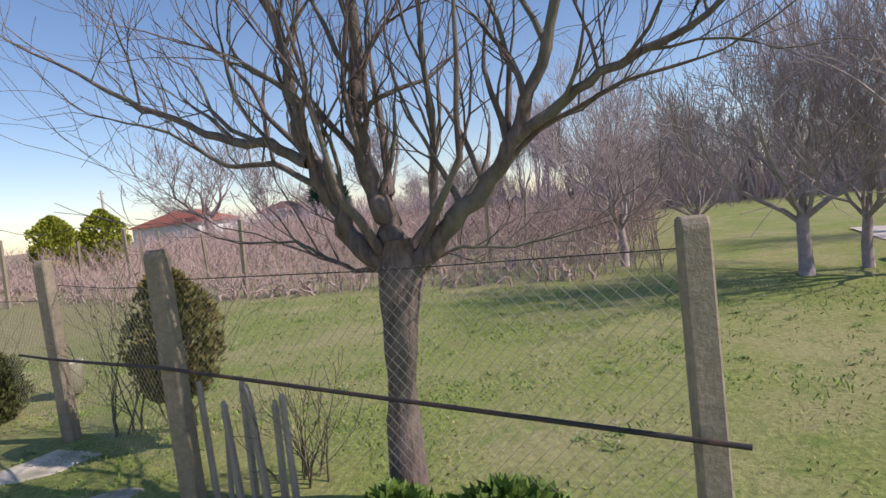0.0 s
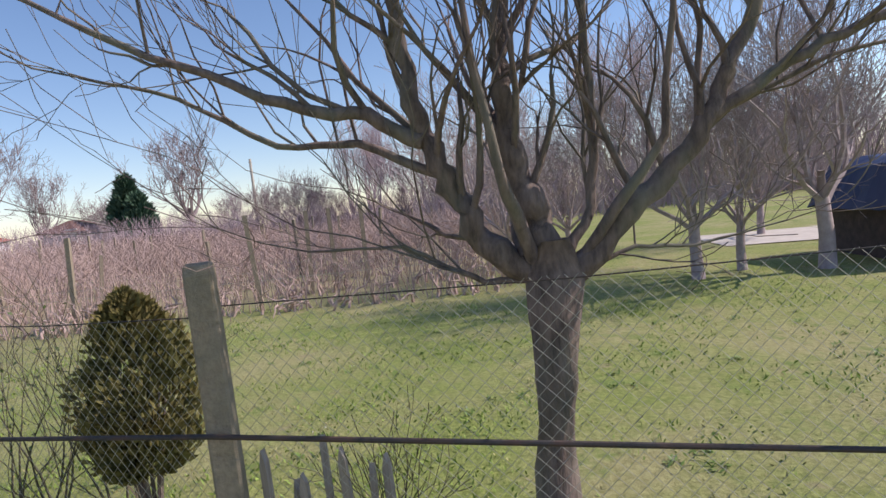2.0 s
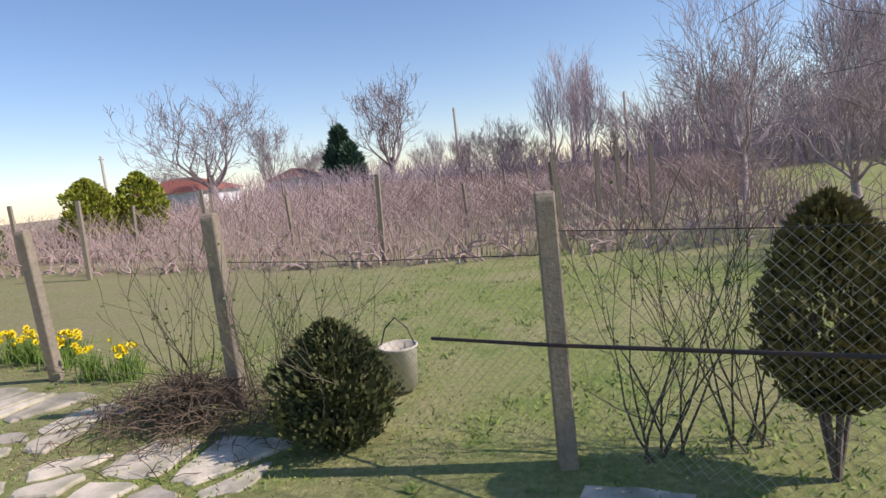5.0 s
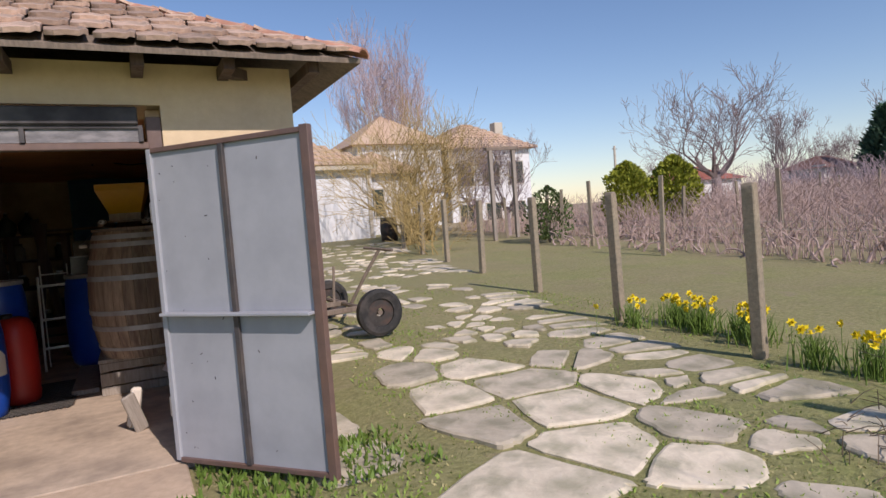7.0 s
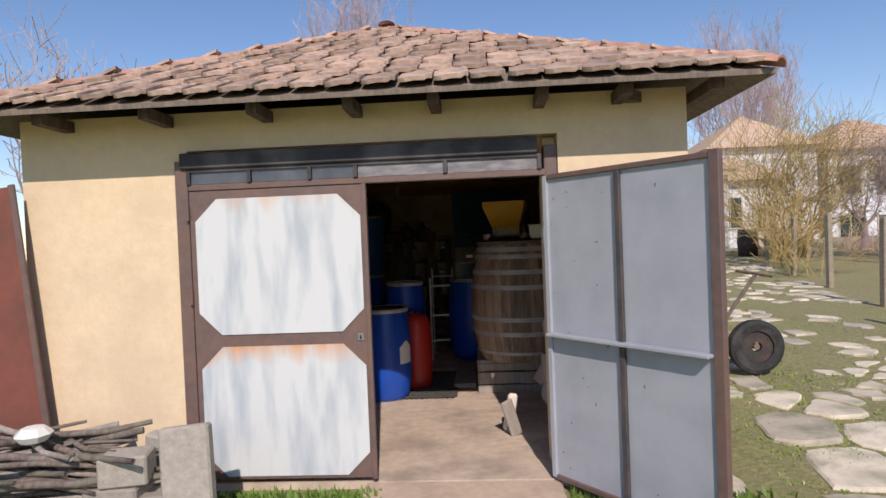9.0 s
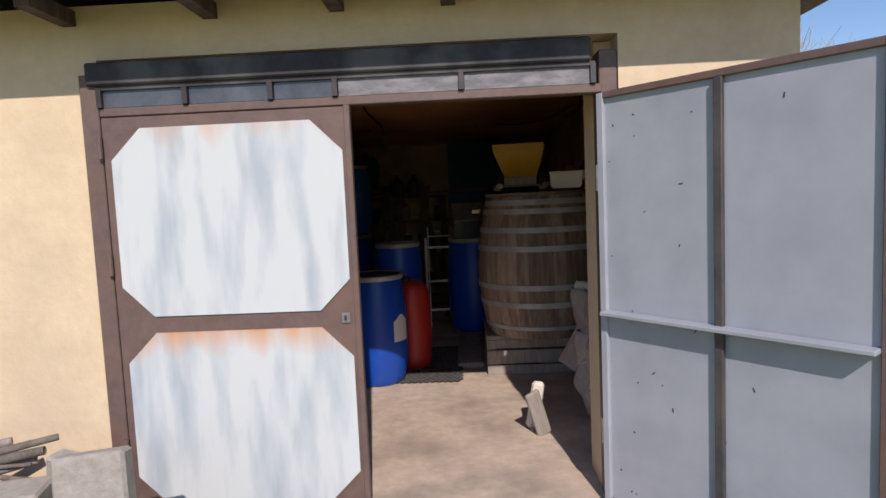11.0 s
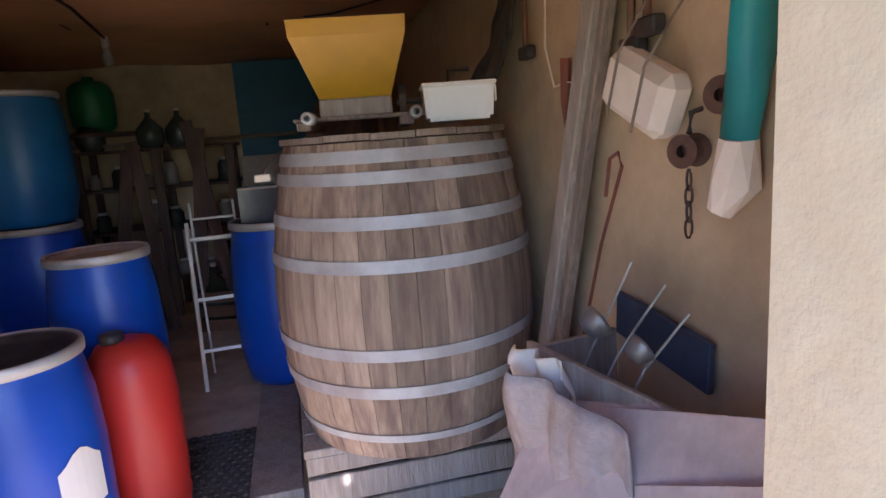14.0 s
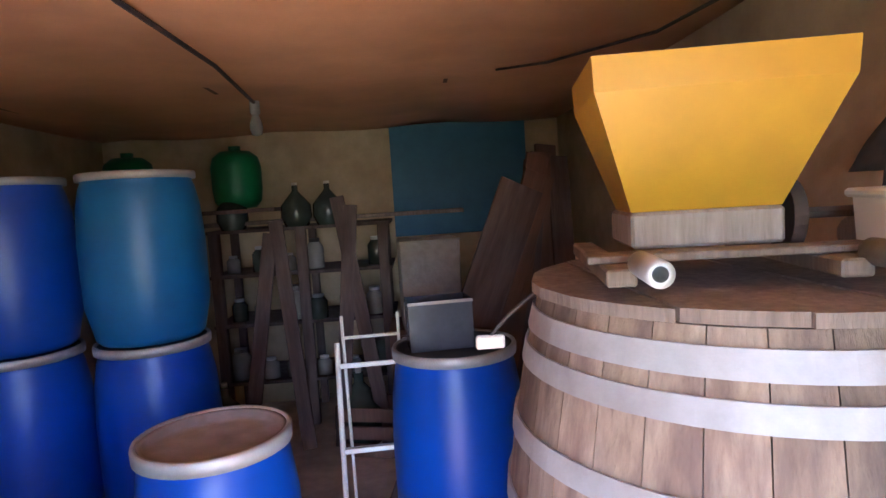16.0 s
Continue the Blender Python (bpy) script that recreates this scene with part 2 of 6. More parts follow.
def panel_paint(name, rust0, rust1):
    """White paint over steel sheet, with grey-blue streaks running down and rust bleeding from the upper edge."""
    m = bpy.data.materials.new(name)
    m.use_nodes = True
    N, L = m.node_tree.nodes, m.node_tree.links
    bs = N["Principled BSDF"]
    tc = N.new("ShaderNodeTexCoord")
    mp = N.new("ShaderNodeMapping")
    mp.inputs["Scale"].default_value = (4.5, 4.5, 0.9)
    L.new(tc.outputs["Object"], mp.inputs[0])
    n = N.new("ShaderNodeTexNoise")
    n.inputs["Scale"].default_value = 2.2
    n.inputs["Detail"].default_value = 8
    L.new(mp.outputs[0], n.inputs[0])
    r = N.new("ShaderNodeValToRGB")
    r.color_ramp.elements[0].position, r.color_ramp.elements[1].position = 0.30, 0.55
    r.color_ramp.elements[0].color = (0.42, 0.47, 0.50, 1)
    r.color_ramp.elements[1].color = (0.62, 0.64, 0.63, 1)
    L.new(n.outputs[0], r.inputs[0])
    sp = N.new("ShaderNodeSeparateXYZ")
    L.new(tc.outputs["Generated"], sp.inputs[0])
    n2 = N.new("ShaderNodeTexNoise")
    n2.inputs["Scale"].default_value = 1.6
    L.new(mp.outputs[0], n2.inputs[0])
    ad = N.new("ShaderNodeMath")
    ad.operation = "MULTIPLY_ADD"
    L.new(n2.outputs[0], ad.inputs[0])
    ad.inputs[1].default_value = 0.42
    L.new(sp.outputs[2], ad.inputs[2])
    mr = N.new("ShaderNodeMapRange")
    mr.inputs[1].default_value, mr.inputs[2].default_value = rust0, rust1
    L.new(ad.outputs[0], mr.inputs[0])
    mx = N.new("ShaderNodeMixRGB")
    L.new(mr.outputs[0], mx.inputs[0])
    L.new(r.outputs[0], mx.inputs[1])
    mx.inputs[2].default_value = (0.62, 0.25, 0.06, 1)
    L.new(mx.outputs[0], bs.inputs["Base Color"])
    bs.inputs["Roughness"].default_value = 0.5
    bp = N.new("ShaderNodeBump")
    bp.inputs["Strength"].default_value = 0.12
    L.new(n.outputs[0], bp.inputs["Height"])
    L.new(bp.outputs[0], bs.inputs["Normal"])
    return m


PANEL = panel_paint("streaked_white_paint", 1.14, 1.5)
PANEL_LOW = panel_paint("rust_stained_white_paint", 1.05, 1.27)


def ground_material():
    """Spring lawn: green and straw grass with bare earth, worn earth along the yard and the drive."""
    m = bpy.data.materials.new("lawn_and_earth")
    m.use_nodes = True
    N, L = m.node_tree.nodes, m.node_tree.links
    bs = N["Principled BSDF"]
    tc = N.new("ShaderNodeTexCoord")

    def noise_at(scale, detail=6):
        n = N.new("ShaderNodeTexNoise")
        n.inputs["Scale"].default_value = scale
        n.inputs["Detail"].default_value = detail
        n.inputs["Roughness"].default_value = 0.7
        L.new(tc.outputs["Object"], n.inputs[0])
        return n.outputs[0]

    def ramp(src, p0, p1, c0, c1):
        r = N.new("ShaderNodeValToRGB")
        r.color_ramp.elements[0].position, r.color_ramp.elements[1].position = p0, p1
        r.color_ramp.elements[0].color, r.color_ramp.elements[1].color = (*c0, 1), (*c1, 1)
        L.new(src, r.inputs[0])
        return r.outputs[0]

    def mix(f, a, b):
        x = N.new("ShaderNodeMixRGB")
        L.new(f, x.inputs[0])
        L.new(a, x.inputs[1])
        if isinstance(b, tuple):
            x.inputs[2].default_value = (*b, 1)
        else:
            L.new(b, x.inputs[2])
        return x.outputs[0]

    fine = noise_at(22, 8)
    green = ramp(fine, 0.32, 0.68, (0.12, 0.16, 0.027), (0.33, 0.375, 0.10))
    straw = ramp(fine, 0.3, 0.7, (0.25, 0.225, 0.09), (0.46, 0.41, 0.21))
    col = mix(ramp(noise_at(0.55), 0.42, 0.62, (0, 0, 0), (0.75, 0.75, 0.75)), green, straw)
    col = mix(ramp(noise_at(2.3), 0.54, 0.68, (0, 0, 0), (0.85, 0.85, 0.85)), col, (0.14, 0.215, 0.035))
    # brown garden: north of the fence's vine plot the grass is drier
    sep = N.new("ShaderNodeSeparateXYZ")
    L.new(tc.outputs["Object"], sep.inputs[0])
    dry = N.new("ShaderNodeMapRange")
    dry.inputs[1].default_value, dry.inputs[2].default_value = -4.0, 1.0
    L.new(sep.outputs[1], dry.inputs[0])
    dm = N.new("ShaderNodeMath")
    dm.operation = "MULTIPLY"
    L.new(dry.outputs[0], dm.inputs[0])
    L.new(ramp(noise_at(0.8), 0.25, 0.6, (0.35, 0.35, 0.35), (0.85, 0.85, 0.85)), dm.inputs[1])
    col = mix(dm.outputs[0], col, ramp(fine, 0.3, 0.7, (0.19, 0.165, 0.075), (0.36, 0.31, 0.17)))
    earth = ramp(noise_at(9), 0.3, 0.7, (0.22, 0.165, 0.11), (0.40, 0.31, 0.22))
    # earth under the vines
    far = N.new("ShaderNodeMapRange")
    far.inputs[1].default_value, far.inputs[2].default_value = 10.0, 13.0
    L.new(sep.outputs[0], far.inputs[0])
    nn = N.new("ShaderNodeMapRange")
    nn.inputs[1].default_value, nn.inputs[2].default_value = -11.0, -8.0
    L.new(sep.outputs[1], nn.inputs[0])
    fm = N.new("ShaderNodeMath")
    fm.operation = "MULTIPLY"
    L.new(far.outputs[0], fm.inputs[0])
    L.new(nn.outputs[0], fm.inputs[1])
    f2 = N.new("ShaderNodeMath")
    f2.operation = "MULTIPLY"
    L.new(fm.outputs[0], f2.inputs[0])
    f2.inputs[1].default_value = 0.65
    col = mix(f2.outputs[0], col, earth)
    col = mix(ramp(noise_at(1.7), 0.6, 0.7, (0, 0, 0), (0.6, 0.6, 0.6)), col, earth)
    L.new(col, bs.inputs["Base Color"])
    bs.inputs["Roughness"].default_value = 0.95
    bp = N.new("ShaderNodeBump")
    bp.inputs["Strength"].default_value = 0.8
    bp.inputs["Distance"].default_value = 0.03
    L.new(fine, bp.inputs["Height"])
    L.new(bp.outputs[0], bs.inputs["Normal"])
    return m


GROUND = ground_material()

# ---------- mesh helpers ----------


def part(name, bm, material, parent=None, label="", kind="", smooth=False):
    me = bpy.data.meshes.new(name)
    bm.to_mesh(me)
    bm.free()
    me.materials.append(material)
    if smooth:
        me.shade_smooth()
    ob = new(name, me)
    if parent is not None:
        ob.parent = parent
    return tagged(ob, label=label, kind=kind)


def thing(name, label, category, x=0, y=0, z=0, rz=0, rx=0, ry=0, group=""):
    ob = new(name)
    ob.matrix_basis = pose(x, y, z, rx, ry, rz)
    return tagged(ob, label, category, group)


def box(bm, x0, x1, y0, y1, z0, z1, m=None, bev=0.0):
    mm = Matrix.Translation(((x0 + x1) / 2, (y0 + y1) / 2, (z0 + z1) / 2)) @ Matrix.Diagonal((x1 - x0, y1 - y0, z1 - z0, 1))
    r = bmesh.ops.create_cube(bm, size=1, matrix=(m @ mm) if m else mm)
    if bev:
        es = {e for v in r["verts"] for e in v.link_edges}
        bmesh.ops.bevel(bm, geom=list(es), offset=bev, segments=1, affect="EDGES")
    return bm


def B(*a, **k):
    return box(bmesh.new(), *a, **k)


def lathe(bm, prof, seg=32, m=None):
    """Turns a profile of (radius, z) round the z axis; radius 0 closes it."""
    rings = []
    for r, z in prof:
        if r < 1e-5:
            v = bm.verts.new((0, 0, z))
            rings.append([v] * seg)
        else:
            rings.append([bm.verts.new((r * math.cos(2 * math.pi * i / seg), r * math.sin(2 * math.pi * i / seg), z)) for i in range(seg)])
    vs = {v for ring in rings for v in ring}
    for a, b in zip(rings, rings[1:]):
        for i in range(seg):
            j = (i + 1) % seg
            q = []
            for v in (a[i], a[j], b[j], b[i]):
                if v not in q:
                    q.append(v)
            if len(q) > 2:
                bm.faces.new(q)
    if m:
        for v in vs:
            v.co = m @ v.co
    return bm


def tube(bm, pts, rads, seg=6, cap=True):
    pts = [Vector(p) for p in pts]
    rings = []
    up = Vector((0.13, 0.21, 0.97))
    for i, p in enumerate(pts):
        d = (pts[min(i + 1, len(pts) - 1)] - pts[max(i - 1, 0)])
        if d.length < 1e-9:
            d = Vector((0, 0, 1))
        d.normalize()
        s = d.cross(up if abs(d.dot(up)) < 0.95 else Vector((1, 0, 0))).normalized()
        t = d.cross(s)
        r = rads[i] if isinstance(rads, (list, tuple)) else rads
        rings.append([bm.verts.new(p + (s * math.cos(2 * math.pi * k / seg) + t * math.sin(2 * math.pi * k / seg)) * r) for k in range(seg)])
    for a, b in zip(rings, rings[1:]):
        for k in range(seg):
            j = (k + 1) % seg
            bm.faces.new((a[k], a[j], b[j], b[k]))
    if cap:
        bm.faces.new(rings[0])
        bm.faces.new(rings[-1][::-1])
    return bm


def T(pts, rads, seg=6):
    return tube(bmesh.new(), pts, rads, seg)


def prism(bm, poly, d, m=None):
    """An (x, z) outline pushed d along y."""
    a = [bm.verts.new((x, 0, z)) for x, z in poly]
    b = [bm.verts.new((x, d, z)) for x, z in poly]
    bm.faces.new(a)
    bm.faces.new(b[::-1])
    n = len(poly)
    for i in range(n):
        bm.faces.new((a[i], b[i], b[(i + 1) % n], a[(i + 1) % n]))
    bmesh.ops.recalc_face_normals(bm, faces=list(bm.faces))
    if m:
        for v in a + b:
            v.co = m @ v.co
    return bm


def lift(x, y):
    """Height of the ground."""
    s = max(0.0, min(y, 26.0))
    h = 0.03 * s + 0.015 * math.sin(x * 1.3) * math.sin(y * 1.1)
    if x > 4:
        h += 0.004 * min(x - 4, 30)
    if -4.2 < x < 1.4 and -0.9 < y < 7.5:
        h = -0.05
    return h


class Mesher:
    """Gathers plain lists of vertices and faces, for large joined parts."""

    def __init__(self):
        self.v, self.f = [], []

    def tube(self, pts, rads, seg=3):
        base = len(self.v)
        n = len(pts)
        for i, p in enumerate(pts):
            a, b = pts[max(i - 1, 0)], pts[min(i + 1, n - 1)]
            d = Vector(b) - Vector(a)
            d = d.normalized() if d.length > 1e-9 else Vector((0, 0, 1))
            s = d.cross(Vector((0.3, 0.2, 0.93)) if abs(d.z) < 0.9 else Vector((1, 0.1, 0))).normalized()
            t = d.cross(s)
            for k in range(seg):
                c = 2 * math.pi * k / seg
                q = Vector(p) + (s * math.cos(c) + t * math.sin(c)) * rads[i]
                self.v.append(q[:])
        for i in range(n - 1):
            for k in range(seg):
                j = (k + 1) % seg
                o = base + i * seg
                self.f.append((o + k, o + j, o + seg + j, o + seg + k))

    def leaf(self, p, d, side, ln, w):
        b = len(self.v)
        p, d, side = Vector(p), Vector(d), Vector(side)
        self.v += [(p)[:], (p + d * ln * 0.5 + side * w)[:], (p + d * ln)[:], (p + d * ln * 0.5 - side * w)[:]]
        self.f.append((b, b + 1, b + 2, b + 3))

    def done(self, name, material, parent=None, label="", kind="stuff"):
        me = bpy.data.meshes.new(name)
        me.from_pydata(self.v, [], self.f)
        me.materials.append(material)
        ob = new(name, me)
        if parent is not None:
            ob.parent = parent
        return tagged(ob, label=label, kind=kind)


def rdir(rng, up=0.0):
    v = Vector((rng.gauss(0, 1), rng.gauss(0, 1), rng.gauss(0, 1) + up))
    return v.normalized()


def grow(ms, rng, p, d, r, length, depth, bend=0.25, up=0.12, kids=3, seg=4, spread=0.8, thin=0.0025, tw=None):
    """A branch as a bent tapering tube, then its forks."""
    n = 4 if depth > 0 else 3
    pts, rads = [Vector(p)], [r]
    d = Vector(d).normalized()
    for i in range(n):
        d = (d + rdir(rng) * bend + Vector((0, 0, up))).normalized()
        pts.append(pts[-1] + d * length / n)
        rads.append(max(thin, r * (1 - 0.55 * (i + 1) / n)))
    (ms if (r > 0.012 or tw is None) else tw).tube(pts, rads, seg if r > 0.012 else 3)
    if depth <= 0:
        return
    for k in range(kids):
        i = rng.randint(1, n) if k else n
        dd = (pts[i] - pts[i - 1]).normalized()
        nd = (dd + rdir(rng, 0.2) * spread * (0.6 if k == 0 else 1)).normalized()
        grow(ms, rng, pts[i], nd, rads[i] * (0.85 if k == 0 else 0.6), length * rng.uniform(0.55, 0.85), depth - 1, bend, up, kids, seg, spread, thin, tw)

# ---------- ground, road, fields ----------
ms = Mesher()
xs = [-60, -30, -15, -8] + [-4.3 + 0.3 * i for i in range(0, 56)] + [14, 16, 19, 23, 28, 36, 48, 70, 110, 200, 600]
ys = [-600, -200, -90, -50, -35, -25, -20, -17] + [-14 + 0.35 * i for i in range(0, 86)] + [18, 21, 24, 26, 30, 40, 60, 100, 250, 700]
for y in ys:
    for x in xs:
        ms.v.append((x, y, lift(x, y)))
nx = len(xs)
for j in range(len(ys) - 1):
    for i in range(nx - 1):
        ms.f.append((j * nx + i, j * nx + i + 1, (j + 1) * nx + i + 1, (j + 1) * nx + i))
g = ms.done("ground", GROUND, kind="structure", label="patchy spring lawn with straw and bare earth")
g.data.shade_smooth()

ms = Mesher()
for i in range(8):
    y0 = -33.6 + i * 2.5
    for k in range(2):
        x0 = 13.0 + 0.3 * (y0 + 2.5 * k + 14)
        z0 = lift(x0, y0) + 0.03
        ms.v += [(x0, y0 + 2.5 * k, z0), (x0 + 2.6, y0 + 2.5 * k, z0 + 0.02)]
    b0 = len(ms.v) - 4
    ms.f.append((b0, b0 + 1, b0 + 3, b0 + 2))
ms.done("road", ASPHALT, kind="structure", label="pale dusty lane behind the lawn")

# ---------- shed: walls, floor, ceiling ----------
XL, XR, YB = -3.45, 0.92, 6.45
bm = bmesh.new()
box(bm, XL, -2.31, 0, 0.5, -0.1, 2.46)
box(bm, 0.03, 0.11, 0.135, 0.41, -0.1, 2.205)
box(bm, 0.11, XR, 0, 0.41, -0.1, 2.46)
box(bm, -2.31, 0.11, 0, 0.5, 2.21, 2.46)
part("wall_south", bm, YELLOW_WALL, label="yellow rendered front wall of the shed", kind="structure")
part("wall_east", B(0.60, XR, 0.41, YB + 0.25, -0.1, 2.46), INNER_WALL, label="rough ochre plastered side wall", kind="structure")
part("wall_west", B(XL, XL + 0.2, 0.5, YB + 0.25, -0.1, 2.46), INNER_WALL, label="rough ochre plastered side wall in deep shade", kind="structure")
part("wall_north", B(XL + 0.2, 0.60, YB, YB + 0.25, -0.1, 2.46), INNER_WALL, label="rough ochre plastered back wall", kind="structure")
part("floor", B(XL + 0.2, 0.60, 0.0, YB, -0.1, 0.0), FLOORC, label="dusty concrete shed floor", kind="structure")
part("threshold", B(-1.2, 0.06, -0.55, -0.004, -0.12, -0.006, bev=0.01), RAMPC, label="worn concrete sill slab at the gate", kind="structure")

# hardboard ceiling sagging between its joint lines
ms = Mesher()
nxc, nyc = 16, 24
for j in range(nyc + 1):
    for i in range(nxc + 1):
        x = XL + 0.2 + (0.60 - XL - 0.2) * i / nxc
        y = 0.5 + (YB - 0.5) * j / nyc
        u, v = (x + 1.75) / 1.3, (y - 0.5) / 2.1
        sag = 0.045 * abs(math.sin(math.pi * u)) * abs(math.sin(math.pi * v)) ** 0.5
        ms.v.append((x, y, 2.44 - 0.014 * y - sag))
for j in range(nyc):
    for i in range(nxc):
        o = j * (nxc + 1) + i
        ms.f.append((o, o + nxc + 1, o + nxc + 2, o + 1))
ceil = ms.done("ceiling", HARDBOARD, kind="structure", label="sagging orange-brown hardboard ceiling sheets")
ceil.data.shade_smooth()
sol = ceil.modifiers.new("thickness", "SOLIDIFY")
sol.thickness = 0.012
sol.offset = 1
bm = bmesh.new()
for x in (-1.75, -0.45, -3.0):
    box(bm, x - 0.012, x + 0.012, 0.5, YB, 2.30, 2.312, Matrix.Translation((0, 0, 0.0)) @ Matrix(((1, 0, 0, 0), (0, 1, 0, 0), (0, -0.014, 1, 0.125), (0, 0, 0, 1))))
part("trim", bm, BROWNBOARD, label="dark joint strips under the ceiling sheets", kind="structure")

# ---------- roof ----------
EX0, EX1, EY0, EZ = -3.72, 1.28, -0.42, 2.44
AX, AY0, AY1, AZ = -1.22, 2.03, 4.7, 3.60
EY1 = 7.45
roof = thing("roof", "low hipped roof of weathered clay tiles over the shed", "roof")
roof["kind"] = "structure"
bm = bmesh.new()
lo = [bm.verts.new(p) for p in ((EX0, EY0, EZ), (EX1, EY0, EZ), (EX1, EY1, EZ), (EX0, EY1, EZ))]
r0, r1 = bm.verts.new((AX, AY0, AZ)), bm.verts.new((AX, AY1, AZ))
for q in ((lo[0], lo[1], r0), (lo[1], lo[2], r1, r0), (lo[2], lo[3], r1), (lo[3], lo[0], r0, r1)):
    bm.faces.new(q)
deck = part("roof_deck", bm, OLDWOOD, roof, "old boarding under the tiles")
sol = deck.modifiers.new("thickness", "SOLIDIFY")
sol.thickness = 0.03
sol.offset = -1
for x in (-3.1, -2.42, -1.75, -1.16, -0.65, 0.0, 0.49, 1.0):
    part("rafter", B(-0.033, 0.033, -0.31, 0.4, -0.035, 0.035, pose(x, 0, 2.405)), DARKWOOD, roof, "dark weathered rafter end")
for x in (0.75,):
    part("rafter", B(-0.033, 0.033, -0.34, 0.2, -0.035, 0.03, pose(x, 0.15, 2.41, 0, 0, -45)), DARKWOOD, roof, "dark weathered rafter end")

# ---------- gate ----------
gate = thing("gateway", "brown painted steel frame of the double shed gate", "door frame", 0, 0, 0)
part("post_left", B(-2.385, -2.3, -0.03, 0.05, 0.0, 2.14, bev=0.004), FRAME_BROWN, gate)
part("top_rail", B(-2.3, 0.03, -0.025, 0.05, 1.945, 1.985, bev=0.004), FRAME_BROWN, gate)
part("hinge_post", B(0.022, 0.105, 0.0, 0.13, 0.0, 2.14, bev=0.004), FRAME_BROWN, gate, "brown steel hinge post")
lin = thing("lintel", "dark painted timber lintel above the gate", "lintel")
part("beam", B(-2.34, -0.02, -0.055, 0.02, 2.085, 2.19, bev=0.008), DARKFRAME, lin)
tr = thing("transom_window", "narrow transom strip of dusty panes over the gate", "window")
part("window_frame", B(-2.29, 0.0, -0.035, 0.0, 2.065, 2.084), DARKFRAME, tr)
for i, (a, b, k) in enumerate(((-2.28, -1.9, 0), (-1.87, -1.5, 0), (-1.47, -1.2, 0), (-1.17, -0.62, 1), (-0.59, -0.02, 1))):
    part("pane", B(a, b, -0.02, -0.008, 1.987, 2.075), TRANSOM if k else DARKPANE, tr, "dusty grey board" if k else "dusty grey pane")
for x in (-2.29, -1.885, -1.485, -1.185, -0.605, -0.01):
    part("glazing_bar", B(x - 0.012, x + 0.012, -0.04, -0.004, 1.987, 2.075), DARKFRAME, tr)


def octagon(x0, x1, z0, z1, c):
    return [(x0 + c, z0), (x1 - c, z0), (x1, z0 + c), (x1, z1 - c), (x1 - c, z1), (x0 + c, z1), (x0, z1 - c), (x0, z0 + c)]


leaf = thing("gate_leaf", "closed brown steel gate leaf with two streaked white octagonal panels", "door", 0, 0, 0, group="gate leaves")
part("leaf_frame", B(-2.296, -1.13, -0.03, 0.015, 0.035, 1.94, bev=0.005), FRAME_BROWN, leaf)
part("edge_angle", B(-1.15, -1.122, -0.045, -0.005, 0.03, 1.945, bev=0.003), FRAME_BROWN, leaf)
part("upper_panel", prism(bmesh.new(), octagon(-2.255, -1.165, 0.995, 1.885, 0.145), 0.006, pose(0, -0.0385, 0)), PANEL, leaf, "white painted panel with grey-blue streaks")
part("lower_panel", prism(bmesh.new(), octagon(-2.255, -1.165, 0.06, 0.915, 0.145), 0.006, pose(0, -0.0385, 0)), PANEL_LOW, leaf, "white painted panel with rust along its upper edge")
part("latch", B(-1.215, -1.17, -0.038, -0.031, 0.93, 0.98, bev=0.003), STEEL, leaf, "small worn latch plate")
part("keyhole", B(-1.2, -1.188, -0.045, -0.0415, 0.945, 0.968, bev=0.002), IRON, leaf)
for z in (0.3, 1.2, 1.75):
    part("hinge", T([(-2.3, -0.045, z), (-2.3, -0.045, z + 0.1)], 0.012, 8), FRAME_BROWN, leaf)

ang = -49.5
W2 = 1.165
leaf2 = thing("gate_leaf", "open pale grey sheet-steel gate leaf with a dark cross of bars", "door", 0.012, -0.005, 0, ang, group="gate leaves")
part("sheet", B(0.03, W2 - 0.03, 0.006, 0.012, 0.03, 1.92), GREYDOOR, leaf2, "pale grey painted steel sheet")
part("back_sheet", B(0.03, W2 - 0.03, 0.0125, 0.02, 0.03, 1.92), FRAME_BROWN, leaf2, "brown outer face")
for nm, a in (("hinge_stile", (0.0, 0.035, -0.012, 0.03, 0.02, 1.94)), ("outer_stile", (W2 - 0.055, W2, -0.015, 0.03, 0.0, 1.955)),
              ("top_rail", (0.035, W2 - 0.055, -0.012, 0.026, 1.915, 1.945)), ("bottom_rail", (0.035, W2 - 0.055, -0.012, 0.026, 0.01, 0.04)),
              ("upright_bar", (0.553, 0.588, -0.02, 0.004, 0.04, 1.915)), ("cross_bar", (0.035, W2 - 0.055, -0.066, 0.004, 0.93, 0.948))):
    part(nm, B(*a, bev=0.003), FRAME_BROWN if nm in ("outer_stile", "top_rail", "bottom_rail") else GREYBAR if nm == "upright_bar" else GREYDOOR, leaf2,
         {"upright_bar": "dark grey bar", "cross_bar": "pale angle-steel bar with flaking paint", "outer_stile": "brown outer stile"}.get(nm, ""))
part("hinge", T([(-0.005, -0.0, 0.3), (-0.005, 0.0, 0.42)], 0.013, 8), STEEL, leaf2)
part("hinge", T([(-0.005, -0.0, 1.5), (-0.005, 0.0, 1.62)], 0.013, 8), STEEL, leaf2)
rr = random.Random(5)
bm = bmesh.new()
